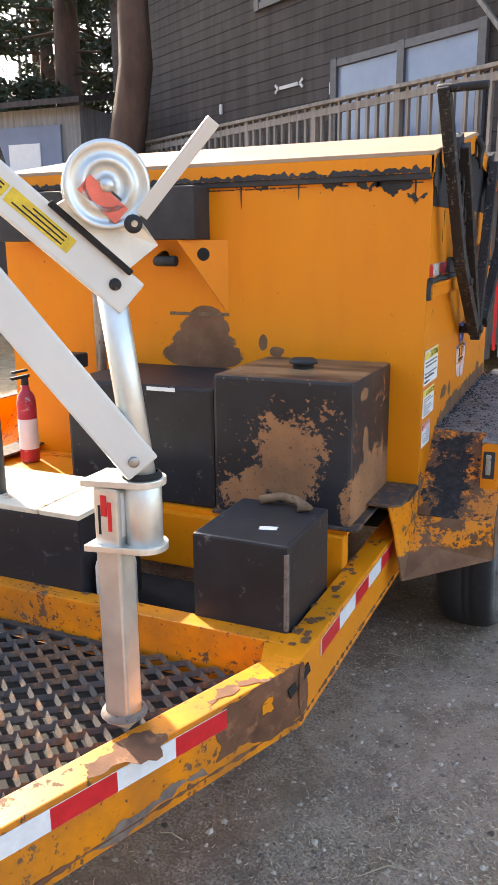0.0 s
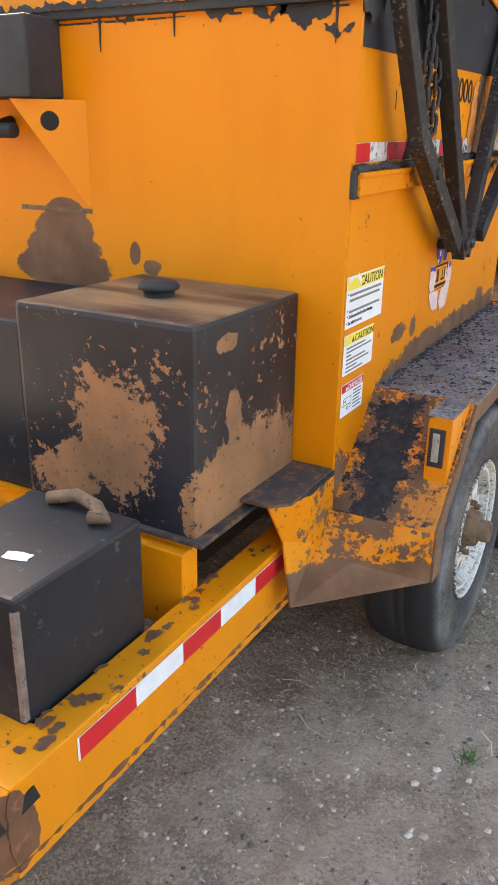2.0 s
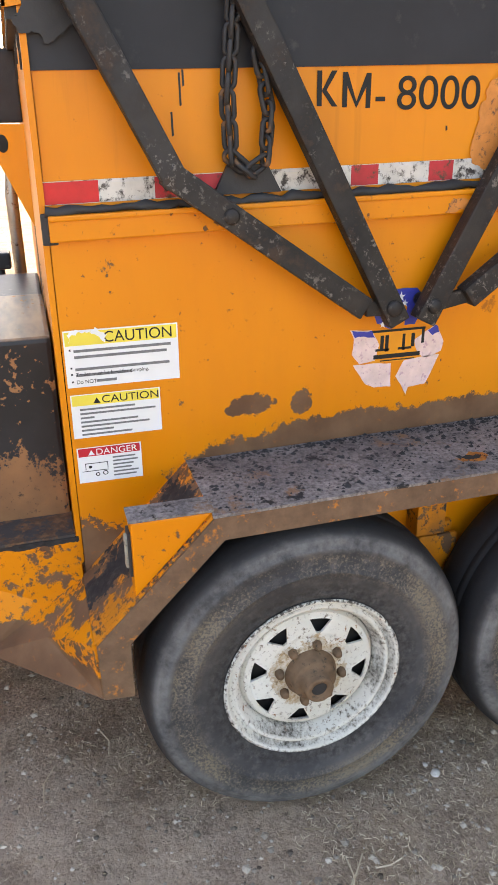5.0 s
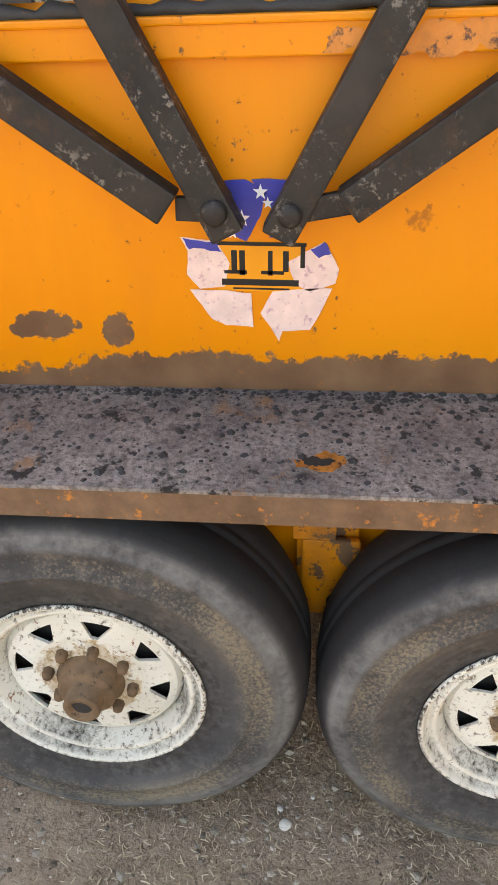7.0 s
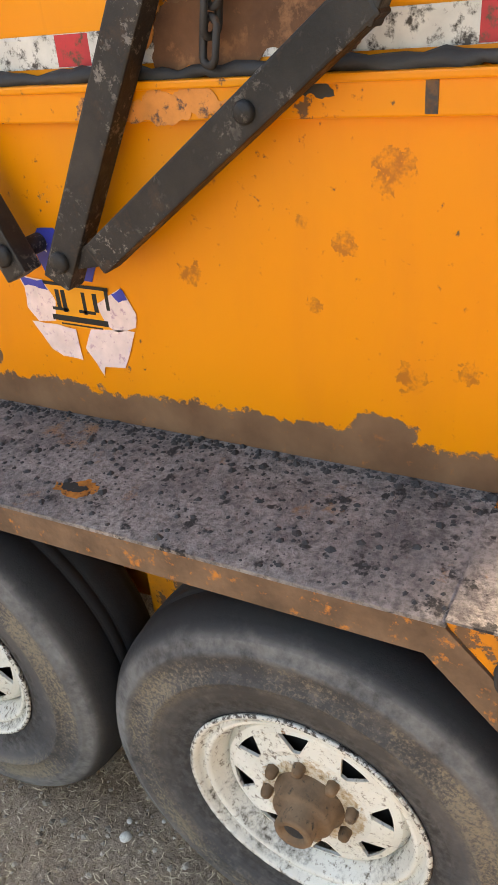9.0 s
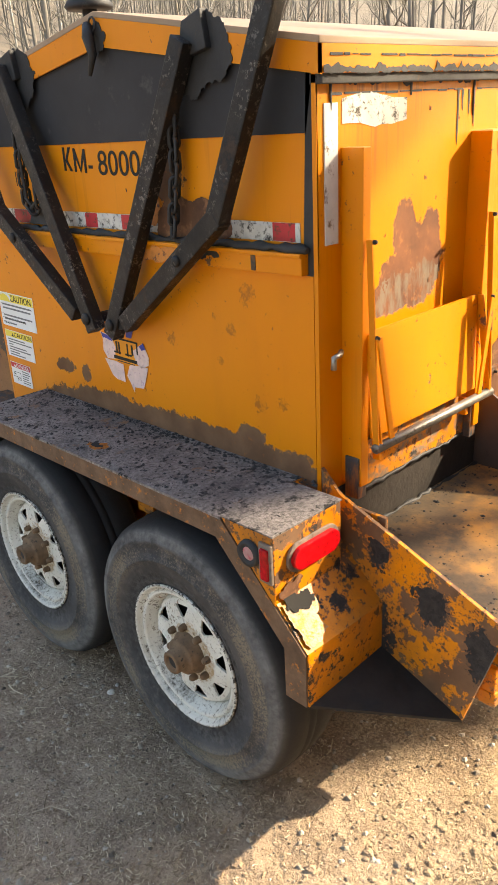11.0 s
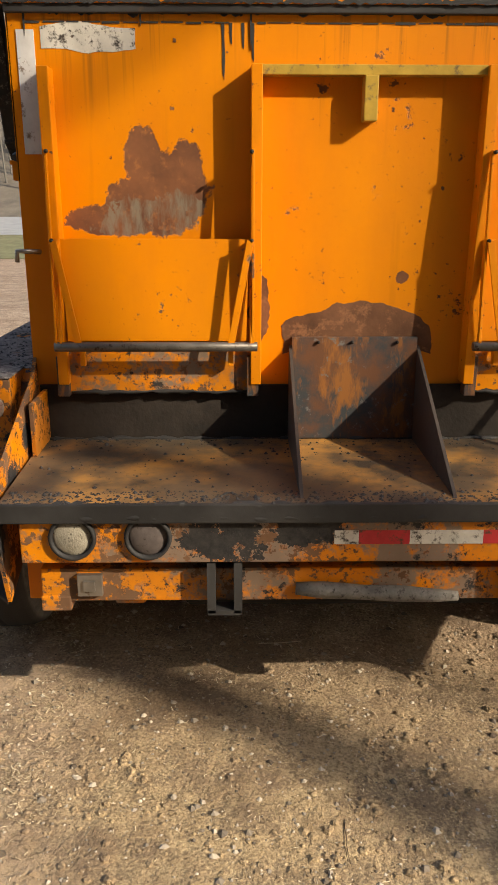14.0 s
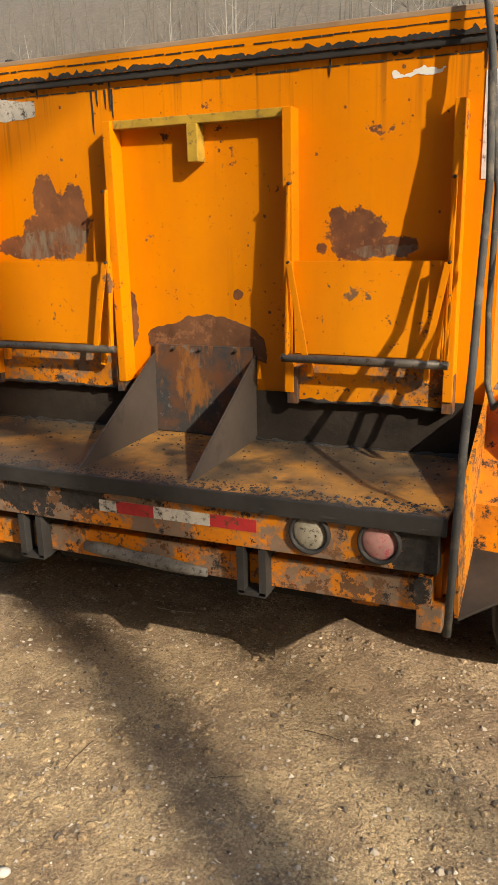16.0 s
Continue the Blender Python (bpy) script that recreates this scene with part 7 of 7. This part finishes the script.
part("bed_floor", mesh_box(TX0 + 0.1, TX1 - 0.1, ty(1.75), ty(0.05), G + 0.62, G + 0.70), M["dark"], truck)
part("cab_back", mesh_box(TX0 + 0.06, TX1 - 0.06, ty(1.86), ty(1.80), G + 0.6, G + 1.32), M["carpaint"], truck)
part("rear_window", prism([(TX0 + 0.14, ty(1.86), G + 1.34), (TX1 - 0.14, ty(1.86), G + 1.34), (TX1 - 0.28, ty(2.08), G + 1.78), (TX0 + 0.28, ty(2.08), G + 1.78)], (0, -0.02, 0)), M["carglass"], truck, "dark rear window")
roof = prism([(TX0 + 0.22, ty(2.02), G + 1.80), (TX1 - 0.22, ty(2.02), G + 1.80), (TX1 - 0.24, ty(3.6), G + 1.80), (TX0 + 0.24, ty(3.6), G + 1.80)], (0, 0, 0.09), 0.03)
part("roof", roof, M["carpaint"], truck)
for x0, x1 in ((TX0 + 0.02, TX0 + 0.22), (TX1 - 0.02, TX1 - 0.22)):
    part("pillar", bar((x0, ty(1.84), G + 1.30), (x1, ty(2.06), G + 1.84), 0.09, 0.06, (1, 0, 0), 0.01), M["carpaint"], truck)
part("bonnet", mesh_box(TX0 + 0.08, TX1 - 0.08, ty(5.3), ty(4.0), G + 1.0, G + 1.16, 0.06), M["carpaint"], truck)
part("front_end", mesh_box(TX0 + 0.02, TX1 - 0.02, ty(5.35), ty(5.1), G + 0.45, G + 1.02, 0.05), M["carpaint"], truck)
part("under_body", mesh_box(TX0 + 0.12, TX1 - 0.12, ty(5.1), ty(0.2), G + 0.32, G + 0.56), M["dark"], truck)
part("windscreen", prism([(TX0 + 0.12, ty(4.15), G + 1.18), (TX1 - 0.12, ty(4.15), G + 1.18), (TX1 - 0.28, ty(3.58), G + 1.80), (TX0 + 0.28, ty(3.58), G + 1.80)], (0, 0.02, 0)), M["carglass"], truck)

# ---- road, verge ----
M["grass"] = plain("winter_grass", (0.15, 0.145, 0.075), 0.95, vary=0.35, scale=1.5, dirt=0.3, dirt_color=(0.22, 0.18, 0.10))
M["tarmac"] = plain("pale_road", (0.30, 0.30, 0.30), 0.8, vary=0.15, scale=2)
tagged(part("verge", prism([(-120, -24.5, far_height(0, -24.5) + 0.02), (120, -24.5, far_height(0, -24.5) + 0.02), (120, -32, far_height(0, -32) + 0.02), (-120, -32, far_height(0, -32) + 0.02)], (0, 0, 0.01)), M["grass"], None), "strip of dull winter grass below the road", "grass", kind="structure")
tagged(part("road", prism([(-120, -32.05, far_height(0, -32.05) + 0.04), (120, -32.05, far_height(0, -32.05) + 0.04), (120, -39.9, far_height(0, -39.9) + 0.04), (-120, -39.9, far_height(0, -39.9) + 0.04)], (0, 0, 0.01)), M["tarmac"], None), "pale grey road along the foot of a wooded bank", "road", kind="structure")

# ---- woods ----
def bark(name, color):
    m = Mat(name, 0.9)
    g = m.noise(3.5, 5, 0.65, (1, 1, 0.25))
    c = m.mix(m.step(g, 0.3, 0.7), tuple(v * 0.6 for v in color), tuple(v * 1.35 for v in color))
    return m.out(c, 0.9, g, 0.4, 0.02)


M["bark"] = bark("grey_bark", (0.155, 0.140, 0.120))
M["bark_brown"] = bark("brown_bark", (0.085, 0.052, 0.038))
M["bark_pale"] = bark("pale_bark", (0.33, 0.31, 0.275))
M["needles"] = plain("pine_needles", (0.030, 0.042, 0.022), 0.8, vary=0.4, scale=3)


class Tubes:
    """Collects tapered tubes into one mesh."""

    def __init__(self):
        self.v, self.f = [], []

    def add(self, pts, radii, sides=5):
        base = len(self.v)
        for i, p in enumerate(pts):
            dd = (pts[min(i + 1, len(pts) - 1)] - pts[max(i - 1, 0)]).normalized()
            a = dd.cross(Vector((0.31, 0.2, 0.93)) if abs(dd.z) < 0.9 else Vector((1, 0.1, 0))).normalized()
            b = dd.cross(a)
            for k in range(sides):
                q = 2 * math.pi * k / sides
                self.v.append(p + (a * math.cos(q) + b * math.sin(q)) * radii[i])
        for i in range(len(pts) - 1):
            for k in range(sides):
                self.f.append((base + i * sides + k, base + i * sides + (k + 1) % sides, base + (i + 1) * sides + (k + 1) % sides, base + (i + 1) * sides + k))

    def mesh(self, name, material):
        me = bpy.data.meshes.new(name)
        me.from_pydata([tuple(v) for v in self.v], [], self.f)
        me.materials.append(material)
        for p in me.polygons:
            p.use_smooth = True
        return me


def grow(tubes, twigs, base, height, radius, r, limbs=9, sub=3, lean=0.05, low=0.35):
    """A bare tree: a leaning tapered trunk, limbs and twigs."""
    top = base + Vector((r.uniform(-lean, lean) * height, r.uniform(-lean, lean) * height, height))
    n = 6
    pts = [base + (top - base) * (i / n) + Vector((r.uniform(-1, 1), r.uniform(-1, 1), 0)) * radius * 0.8 * (i > 0) for i in range(n + 1)]
    tubes.add(pts, [radius * (1 - 0.88 * i / n) * (1.25 if i == 0 else 1) for i in range(n + 1)], 6)
    for k in range(limbs):
        t = r.uniform(low, 0.97)
        p = base + (top - base) * t
        a = r.uniform(0, 2 * math.pi)
        ln = height * (1.05 - t) * r.uniform(0.22, 0.42) + 0.3
        dirv = Vector((math.cos(a), math.sin(a), r.uniform(0.5, 1.3))).normalized()
        q1, q2 = p + dirv * ln * 0.5, p + dirv * ln + Vector((0, 0, ln * 0.2))
        rr = radius * (1 - 0.85 * t) * 0.5
        tubes.add([p, q1, q2], [rr, rr * 0.65, rr * 0.15], 4)
        for j in range(sub):
            s = r.uniform(0.3, 0.95)
            e = p + (q2 - p) * s
            b = r.uniform(0, 2 * math.pi)
            d2 = (dirv + Vector((math.cos(b), math.sin(b), r.uniform(-0.1, 0.8))) * 0.8).normalized()
            l2 = ln * r.uniform(0.25, 0.5)
            twigs.add([e, e + d2 * l2 * 0.6, e + d2 * l2 + Vector((0, 0, l2 * 0.15))], [rr * 0.35, rr * 0.22, rr * 0.06], 3)


def woods(seed, spots_list, material, name, label, small=False):
    r = random.Random(seed)
    tb = Tubes()
    for x, y, h, rad in spots_list:
        grow(tb, tb, Vector((x, y, far_height(x, y) - 0.3)), h, rad, r, 9, 5)
    ob = new(name, tb.mesh(name, material))
    return tagged(ob, label, "woods", kind="stuff")


wr = random.Random(17)
far_list = []
for k in range(640):
    x, y = wr.uniform(-75, 60), -42 - 40 * wr.random() ** 1.3
    far_list.append((x, y, wr.uniform(8, 17), wr.uniform(0.04, 0.14)))
for k in range(520):
    far_list.append((wr.uniform(-75, 60), -41 - 44 * wr.random(), wr.uniform(1.8, 4.5), wr.uniform(0.015, 0.035)))
woods(1, far_list, M["bark"], "far_woods", "grey leafless woods on the bank beyond the road")
pale_list = [(wr.uniform(-60, 45), wr.uniform(-56, -41), wr.uniform(10, 16), wr.uniform(0.06, 0.12)) for k in range(44)]
woods(2, pale_list, M["bark_pale"], "birch_woods", "pale-stemmed leafless trees among the woods")
west = []
for k in range(150):
    a = radians(wr.uniform(95, 178))
    rr = wr.uniform(28, 60)
    west.append((-math.sin(a) * rr, math.cos(a) * rr, wr.uniform(9, 16), wr.uniform(0.08, 0.2)))
woods(3, west, M["bark"], "side_woods", "grey leafless woods beyond the yard")
north = [(wr.uniform(-34, -9), wr.uniform(16, 40), wr.uniform(9, 15), wr.uniform(0.08, 0.2)) for k in range(70)]
woods(4, north, M["bark"], "house_woods", "leafless trees beside the house")


def bare_tree(x, y, h, rad, limbs, seed, label="tall leafless tree with grey bark"):
    t = thing("bare_tree", label, "tree", "leafless trees round the yard")
    r = random.Random(seed)
    a, b = Tubes(), Tubes()
    grow(a, b, Vector((x, y, far_height(x, y) - 0.1)), h, rad, r, limbs, 5, 0.0, 0.8)
    ob = new("trunk", a.mesh("trunk", M["bark"]))
    ob.parent = t
    ob = new("crown", b.mesh("crown", M["bark"]))
    ob.parent = t
    return t


for k, (x, y, h, rad, limbs) in enumerate(SHADE_TREES):
    bare_tree(x, y, h, rad, limbs, 60 + k)


def brown_trunk(x, y, h, rad):
    t = thing("tree", "tall brown-barked tree trunk in front of the house", "tree")
    a, b, r = Tubes(), Tubes(), random.Random(9)
    grow(a, b, Vector((x, y, -0.1)), h, rad, r, 7, 5, 0.02, 0.7)
    new("trunk", a.mesh("trunk", M["bark_brown"])).parent = t
    new("crown", b.mesh("crown", M["bark_brown"])).parent = t


brown_trunk(-5.35, 9.2, 12.0, 0.38)


def pine(x, y, h, rad, seed):
    t = thing("pine_tree", "dark pine with a brown trunk beside the house", "tree")
    r = random.Random(seed)
    a = Tubes()
    base = Vector((x, y, -0.1))
    a.add([base, base + Vector((0.1, 0, h * 0.5)), base + Vector((0, 0, h))], [rad * 1.2, rad * 0.8, rad * 0.1], 10)
    boughs = []
    for k in range(46):
        z = h * (0.20 + 0.78 * k / 46)
        q = r.uniform(0, 2 * math.pi)
        ln = (1.06 - z / h) * h * 0.42 * r.uniform(0.7, 1.1) + 0.3
        p = base + Vector((0, 0, z))
        e = p + Vector((math.cos(q) * ln, math.sin(q) * ln, -0.12 * ln))
        a.add([p, e], [0.04, 0.01], 4)
        boughs.append((p, e))
    ob = new("trunk", a.mesh("trunk", M["bark_brown"]))
    ob.parent = t
    v, f = [], []
    for p, e in boughs:
        for j in range(110):
            s = r.uniform(0.25, 1.05)
            c = p + (e - p) * s + Vector((r.uniform(-0.3, 0.3), r.uniform(-0.3, 0.3), r.uniform(-0.15, 0.1)))
            d1 = Vector((r.uniform(-1, 1), r.uniform(-1, 1), r.uniform(-0.6, 0.4))).normalized()
            d2 = d1.cross(Vector((r.uniform(-1, 1), r.uniform(-1, 1), r.uniform(-1, 1)))).normalized() * 0.05
            n0 = len(v)
            v += [c - d2, c + d2, c + d1 * 0.34]
            f.append((n0, n0 + 1, n0 + 2))
    me = bpy.data.meshes.new("crown")
    me.from_pydata([tuple(q) for q in v], [], f)
    me.materials.append(M["needles"])
    ob = new("crown", me)
    ob.parent = t
    return t


pine(-9.3, 13.2, 12.0, 0.34, 5)
pine(-12.5, 17.0, 12.0, 0.26, 6)
pine(-15.5, 16.5, 11.0, 0.26, 7)
for k, (x, y, h) in enumerate(((-12.0, 22.0, 14.0), (-16.5, 24.0, 15.0), (-9.0, 19.5, 13.0), (-20.0, 27.0, 16.0), (-14.0, 29.0, 17.0))):
    pine(x, y, h, 0.26, 8 + k)

# grey outbuilding with a blinded window, and a black box trailer before it
shed2 = thing("outbuilding", "low grey outbuilding with a blue-grey window", "shed")
part("wall", mesh_box(-11.5, -6.9, 10.0, 11.6, -0.05, 3.6), M["shedwood"], shed2)
part("roof", prism([(-11.7, 9.7, 3.6), (-6.7, 9.7, 3.6), (-6.7, 11.7, 4.0), (-11.7, 11.7, 4.0)], (0, 0, 0.1)), M["shingle"], shed2)
sw = part("window", mesh_box(-8.8, -7.3, 9.95, 10.0, 1.75, 3.3), M["skypane"], shed2, "blue-grey window")
part("blind", mesh_box(-8.45, -7.75, 9.93, 9.95, 2.2, 3.0), M["white"], sw, "white blind")
boxt = thing("box_trailer", "black enclosed box trailer with a pale trim line", "trailer")
part("body", mesh_box(-8.2, -4.9, 6.9, 8.6, 0.45, 1.75, 0.03), M["black"], boxt)
part("trim", join(mesh_box(-5.05, -5.0, 6.88, 6.90, 0.6, 1.6), mesh_box(-8.0, -5.05, 6.88, 6.90, 0.6, 0.65)), M["bone"], boxt)
for k in range(2):
    wh = part("wheel", lathe([(0.1, 0.0), (0.32, 0.0), (0.34, -0.05), (0.33, -0.2), (0.1, -0.2)], (-6.2 - 0.75 * k, 6.9, 0.33), (0, -1, 0), 28, True), M["carrubber"], boxt)
for k in range(2):
    part("writing_bar", mesh_box(-6.9, -6.6, 6.885, 6.90, 1.2 - 0.2 * k, 1.27 - 0.2 * k), M["bone"], boxt)

# the house side of the yard, turned and raised to where it stands
BACK = Matrix.Translation((1.549, -2.596, 0.40)) @ Matrix.Rotation(radians(2.4), 4, "Z") @ Matrix.Translation((-1.456, 2.759, 0))
for ob in [o for o in scene.collection.objects if o.parent is None and o.type == "EMPTY" and (o.name.split(".")[0] in BACKDROP_THINGS)]:
    ob.matrix_basis = BACK @ ob.matrix_basis

# ---- grit, straw and twigs on the yard ----
def scatter_stones(count, seed):
    r = random.Random(seed)
    v, f = [], []
    for k in range(count):
        x, y = r.uniform(-2.2, 3.0), r.uniform(-2.6, 4.4)
        s = min(0.013, 0.002 + 0.0026 * r.expovariate(1.0))
        z = ground_height(x, y)
        n0 = len(v)
        a0 = r.uniform(0, 6.28)
        ring = [Vector((x + s * math.cos(a0 + q * 1.2566) * r.uniform(0.7, 1.2), y + s * math.sin(a0 + q * 1.2566) * r.uniform(0.7, 1.2), z + s * r.uniform(-0.1, 0.25))) for q in range(5)]
        v += [tuple(p) for p in ring] + [(x + s * 0.2, y, z + s * r.uniform(0.5, 0.9))]
        for q in range(5):
            f.append((n0 + q, n0 + (q + 1) % 5, n0 + 5))
    me = bpy.data.meshes.new("gravel")
    me.from_pydata(v, [], f)
    m = Mat("loose_grit", 0.9)
    geo = m.t.nodes.new("ShaderNodeNewGeometry")
    ramp = m.mix(geo.outputs["Random Per Island"], (0.09, 0.066, 0.048), (0.62, 0.53, 0.42))
    me.materials.append(m.out(ramp, 0.9, m.noise(160, 3), 0.3, 0.003))
    return tagged(new("gravel", me), "loose grit and small stones on the dirt", "gravel", kind="stuff")


def scatter_straw(count, seed):
    """Short dry stalks, matted over the strip the trailer stands beside and thin on the trodden ground."""
    r = random.Random(seed)
    v, f = [], []
    for k in range(count):
        while True:
            x, y = r.uniform(-2.2, 3.1), r.uniform(-1.5, 4.4)
            thick = noise.noise((x * 1.1 + 4, y * 1.1, 5.0)) + 0.5 * noise.noise((x * 4, y * 4, 2.0))
            keep = 1.0 if thick > 0.0 else 0.30 if thick > -0.25 else 0.08
            if x < 0.9:
                keep *= 0.10 if y > 1.75 else 0.25
            if r.random() < keep:
                break
        ln, w = r.uniform(0.005, 0.019), r.uniform(0.0004, 0.0011)
        if r.random() < 0.002:
            ln, w = r.uniform(0.06, 0.15), 0.0018
        a = r.uniform(0, 6.28)
        dx, dy = math.cos(a), math.sin(a)
        z = ground_height(x, y) + 0.001
        bend, lift = r.uniform(-0.2, 0.2) * ln, r.choice((0.0, 0.15, 0.4)) * min(ln, 0.02) * r.random()
        pts = [(x, y), (x + dx * ln * 0.5 - dy * bend, y + dy * ln * 0.5 + dx * bend), (x + dx * ln, y + dy * ln)]
        n0 = len(v)
        for i, (px, py) in enumerate(pts):
            hz = z + 0.002 * r.random() + lift * i
            v += [(px - dy * w, py + dx * w, hz), (px + dy * w, py - dx * w, hz + 0.0008)]
        f += [(n0, n0 + 1, n0 + 3, n0 + 2), (n0 + 2, n0 + 3, n0 + 5, n0 + 4)]
    me = bpy.data.meshes.new("straw")
    me.from_pydata(v, [], f)
    m = Mat("dry_straw", 0.85)
    geo = m.t.nodes.new("ShaderNodeNewGeometry")
    tone = m.mix(m.step(geo.outputs["Random Per Island"], 0.0, 0.55), (0.15, 0.105, 0.065), (0.44, 0.335, 0.215))
    me.materials.append(m.out(m.mix(m.step(geo.outputs["Random Per Island"], 0.55, 1.0), tone, (0.72, 0.60, 0.42)), 0.85))
    return tagged(new("straw", me), "short dry straw strewn on the dirt", "straw", kind="stuff")


def scatter_clods(count, seed):
    """Low rounded lumps of dirt on the trodden ground behind the trailer."""
    r = random.Random(seed)
    v, f = [], []
    for k in range(count):
        while True:
            x, y = r.uniform(-2.0, 2.8), r.uniform(1.3, 3.9)
            if noise.noise((x * 1.4, y * 1.4, 8.0)) > -0.12 or r.random() < 0.15:
                break
        s = min(0.016, 0.003 + 0.0034 * r.expovariate(1.0))
        z = ground_height(x, y) - 0.001
        a0, n0 = r.uniform(0, 6.28), len(v)
        for ring, (rr, hh) in enumerate(((1.0, 0.0), (0.66, 0.46))):
            v += [(x + s * rr * math.cos(a0 + q * 0.8976) * r.uniform(0.7, 1.25), y + s * rr * math.sin(a0 + q * 0.8976) * r.uniform(0.7, 1.25), z + s * hh * r.uniform(0.6, 1.3)) for q in range(7)]
        v.append((x + s * r.uniform(-0.2, 0.2), y + s * r.uniform(-0.2, 0.2), z + s * 0.62))
        f += [(n0 + q, n0 + (q + 1) % 7, n0 + 7 + (q + 1) % 7, n0 + 7 + q) for q in range(7)]
        f += [(n0 + 7 + q, n0 + 7 + (q + 1) % 7, n0 + 14) for q in range(7)]
    me = bpy.data.meshes.new("dirt_clods")
    me.from_pydata(v, [], f)
    me.materials.append(M["soil"])
    return tagged(new("dirt_clods", me), "low lumps of dry trodden dirt", "dirt", kind="stuff")


def scatter_twigs(count, seed):
    """Thin dark twigs lying on the bare ground."""
    r = random.Random(seed)
    pieces = []
    for k in range(count):
        x, y, a = r.uniform(-1.2, 2.4), r.uniform(1.9, 3.5), r.uniform(0, 6.28)
        line = []
        for q in range(6):
            line.append((x, y, ground_height(x, y) + 0.004))
            a += r.uniform(-0.45, 0.45)
            step = r.uniform(0.012, 0.034)
            x, y = x + step * math.cos(a), y + step * math.sin(a)
        pieces.append(sweep(line, [0.0014, 0.0014, 0.0012, 0.0011, 0.0009, 0.0005], 5))
    ob = part("twigs", join(*pieces), plain("dead_twig", (0.085, 0.058, 0.038), 0.9, vary=0.4, scale=40), None)
    return tagged(ob, "thin dead twigs lying on the dirt", "twigs", kind="stuff")


def pebble(x, y, r, seed):
    """One pale rounded stone."""
    bm = bmesh.new()
    bmesh.ops.create_icosphere(bm, subdivisions=2, radius=r)
    for v in bm.verts:
        v.co *= 1.0 + 0.35 * noise.noise(v.co * (0.9 / r) + Vector((seed, 0, 0)))
        v.co.z *= 0.6
    bm.transform(Matrix.Translation((x, y, ground_height(x, y) + 0.35 * r)) @ Matrix.Rotation(seed, 4, "Z"))
    ob = part("pebble", bm, M["pebble"], None)
    smooth(ob)
    return tagged(ob, "pale rounded stone lying on the dirt", "pebble", group="pebbles on the yard")


M["pebble"] = plain("pale_stone", (0.60, 0.56, 0.50), 0.8, vary=0.2, scale=60, dirt=0.2, dirt_color=(0.30, 0.23, 0.16))
scatter_clods(10000, 31)
scatter_stones(34000, 21)
scatter_straw(120000, 22)
scatter_twigs(30, 41)
for k, (x, y, r) in enumerate(((1.257, 0.880, 0.014), (1.224, 0.867, 0.007), (1.190, 0.935, 0.005), (0.10, 2.74, 0.016), (0.13, 2.79, 0.011), (0.93, 2.62, 0.009))):
    pebble(x, y, r, 1.7 * k + 0.4)
tuft = random.Random(4)
for x, y in ((1.434, -0.004),):
    t = thing("grass_tuft", "small green weed tuft growing in the dirt", "weed", at=(0, 0, 0))
    v, f = [], []
    for k in range(60):
        a, ln = tuft.uniform(0, 6.28), tuft.uniform(0.015, 0.04)
        bx, by = x + tuft.gauss(0, 0.015), y + tuft.gauss(0, 0.015)
        n0, gz = len(v), ground_height(bx, by) - 0.002
        v += [(bx - 0.002, by, gz), (bx + 0.002, by, gz), (bx + math.cos(a) * ln, by + math.sin(a) * ln, gz + ln * 0.7)]
        f.append((n0, n0 + 1, n0 + 2))
    me = bpy.data.meshes.new("blades")
    me.from_pydata(v, [], f)
    me.materials.append(plain("weed_green", (0.07, 0.13, 0.03), 0.8))
    ob = new("blades", me)
    ob.parent = t
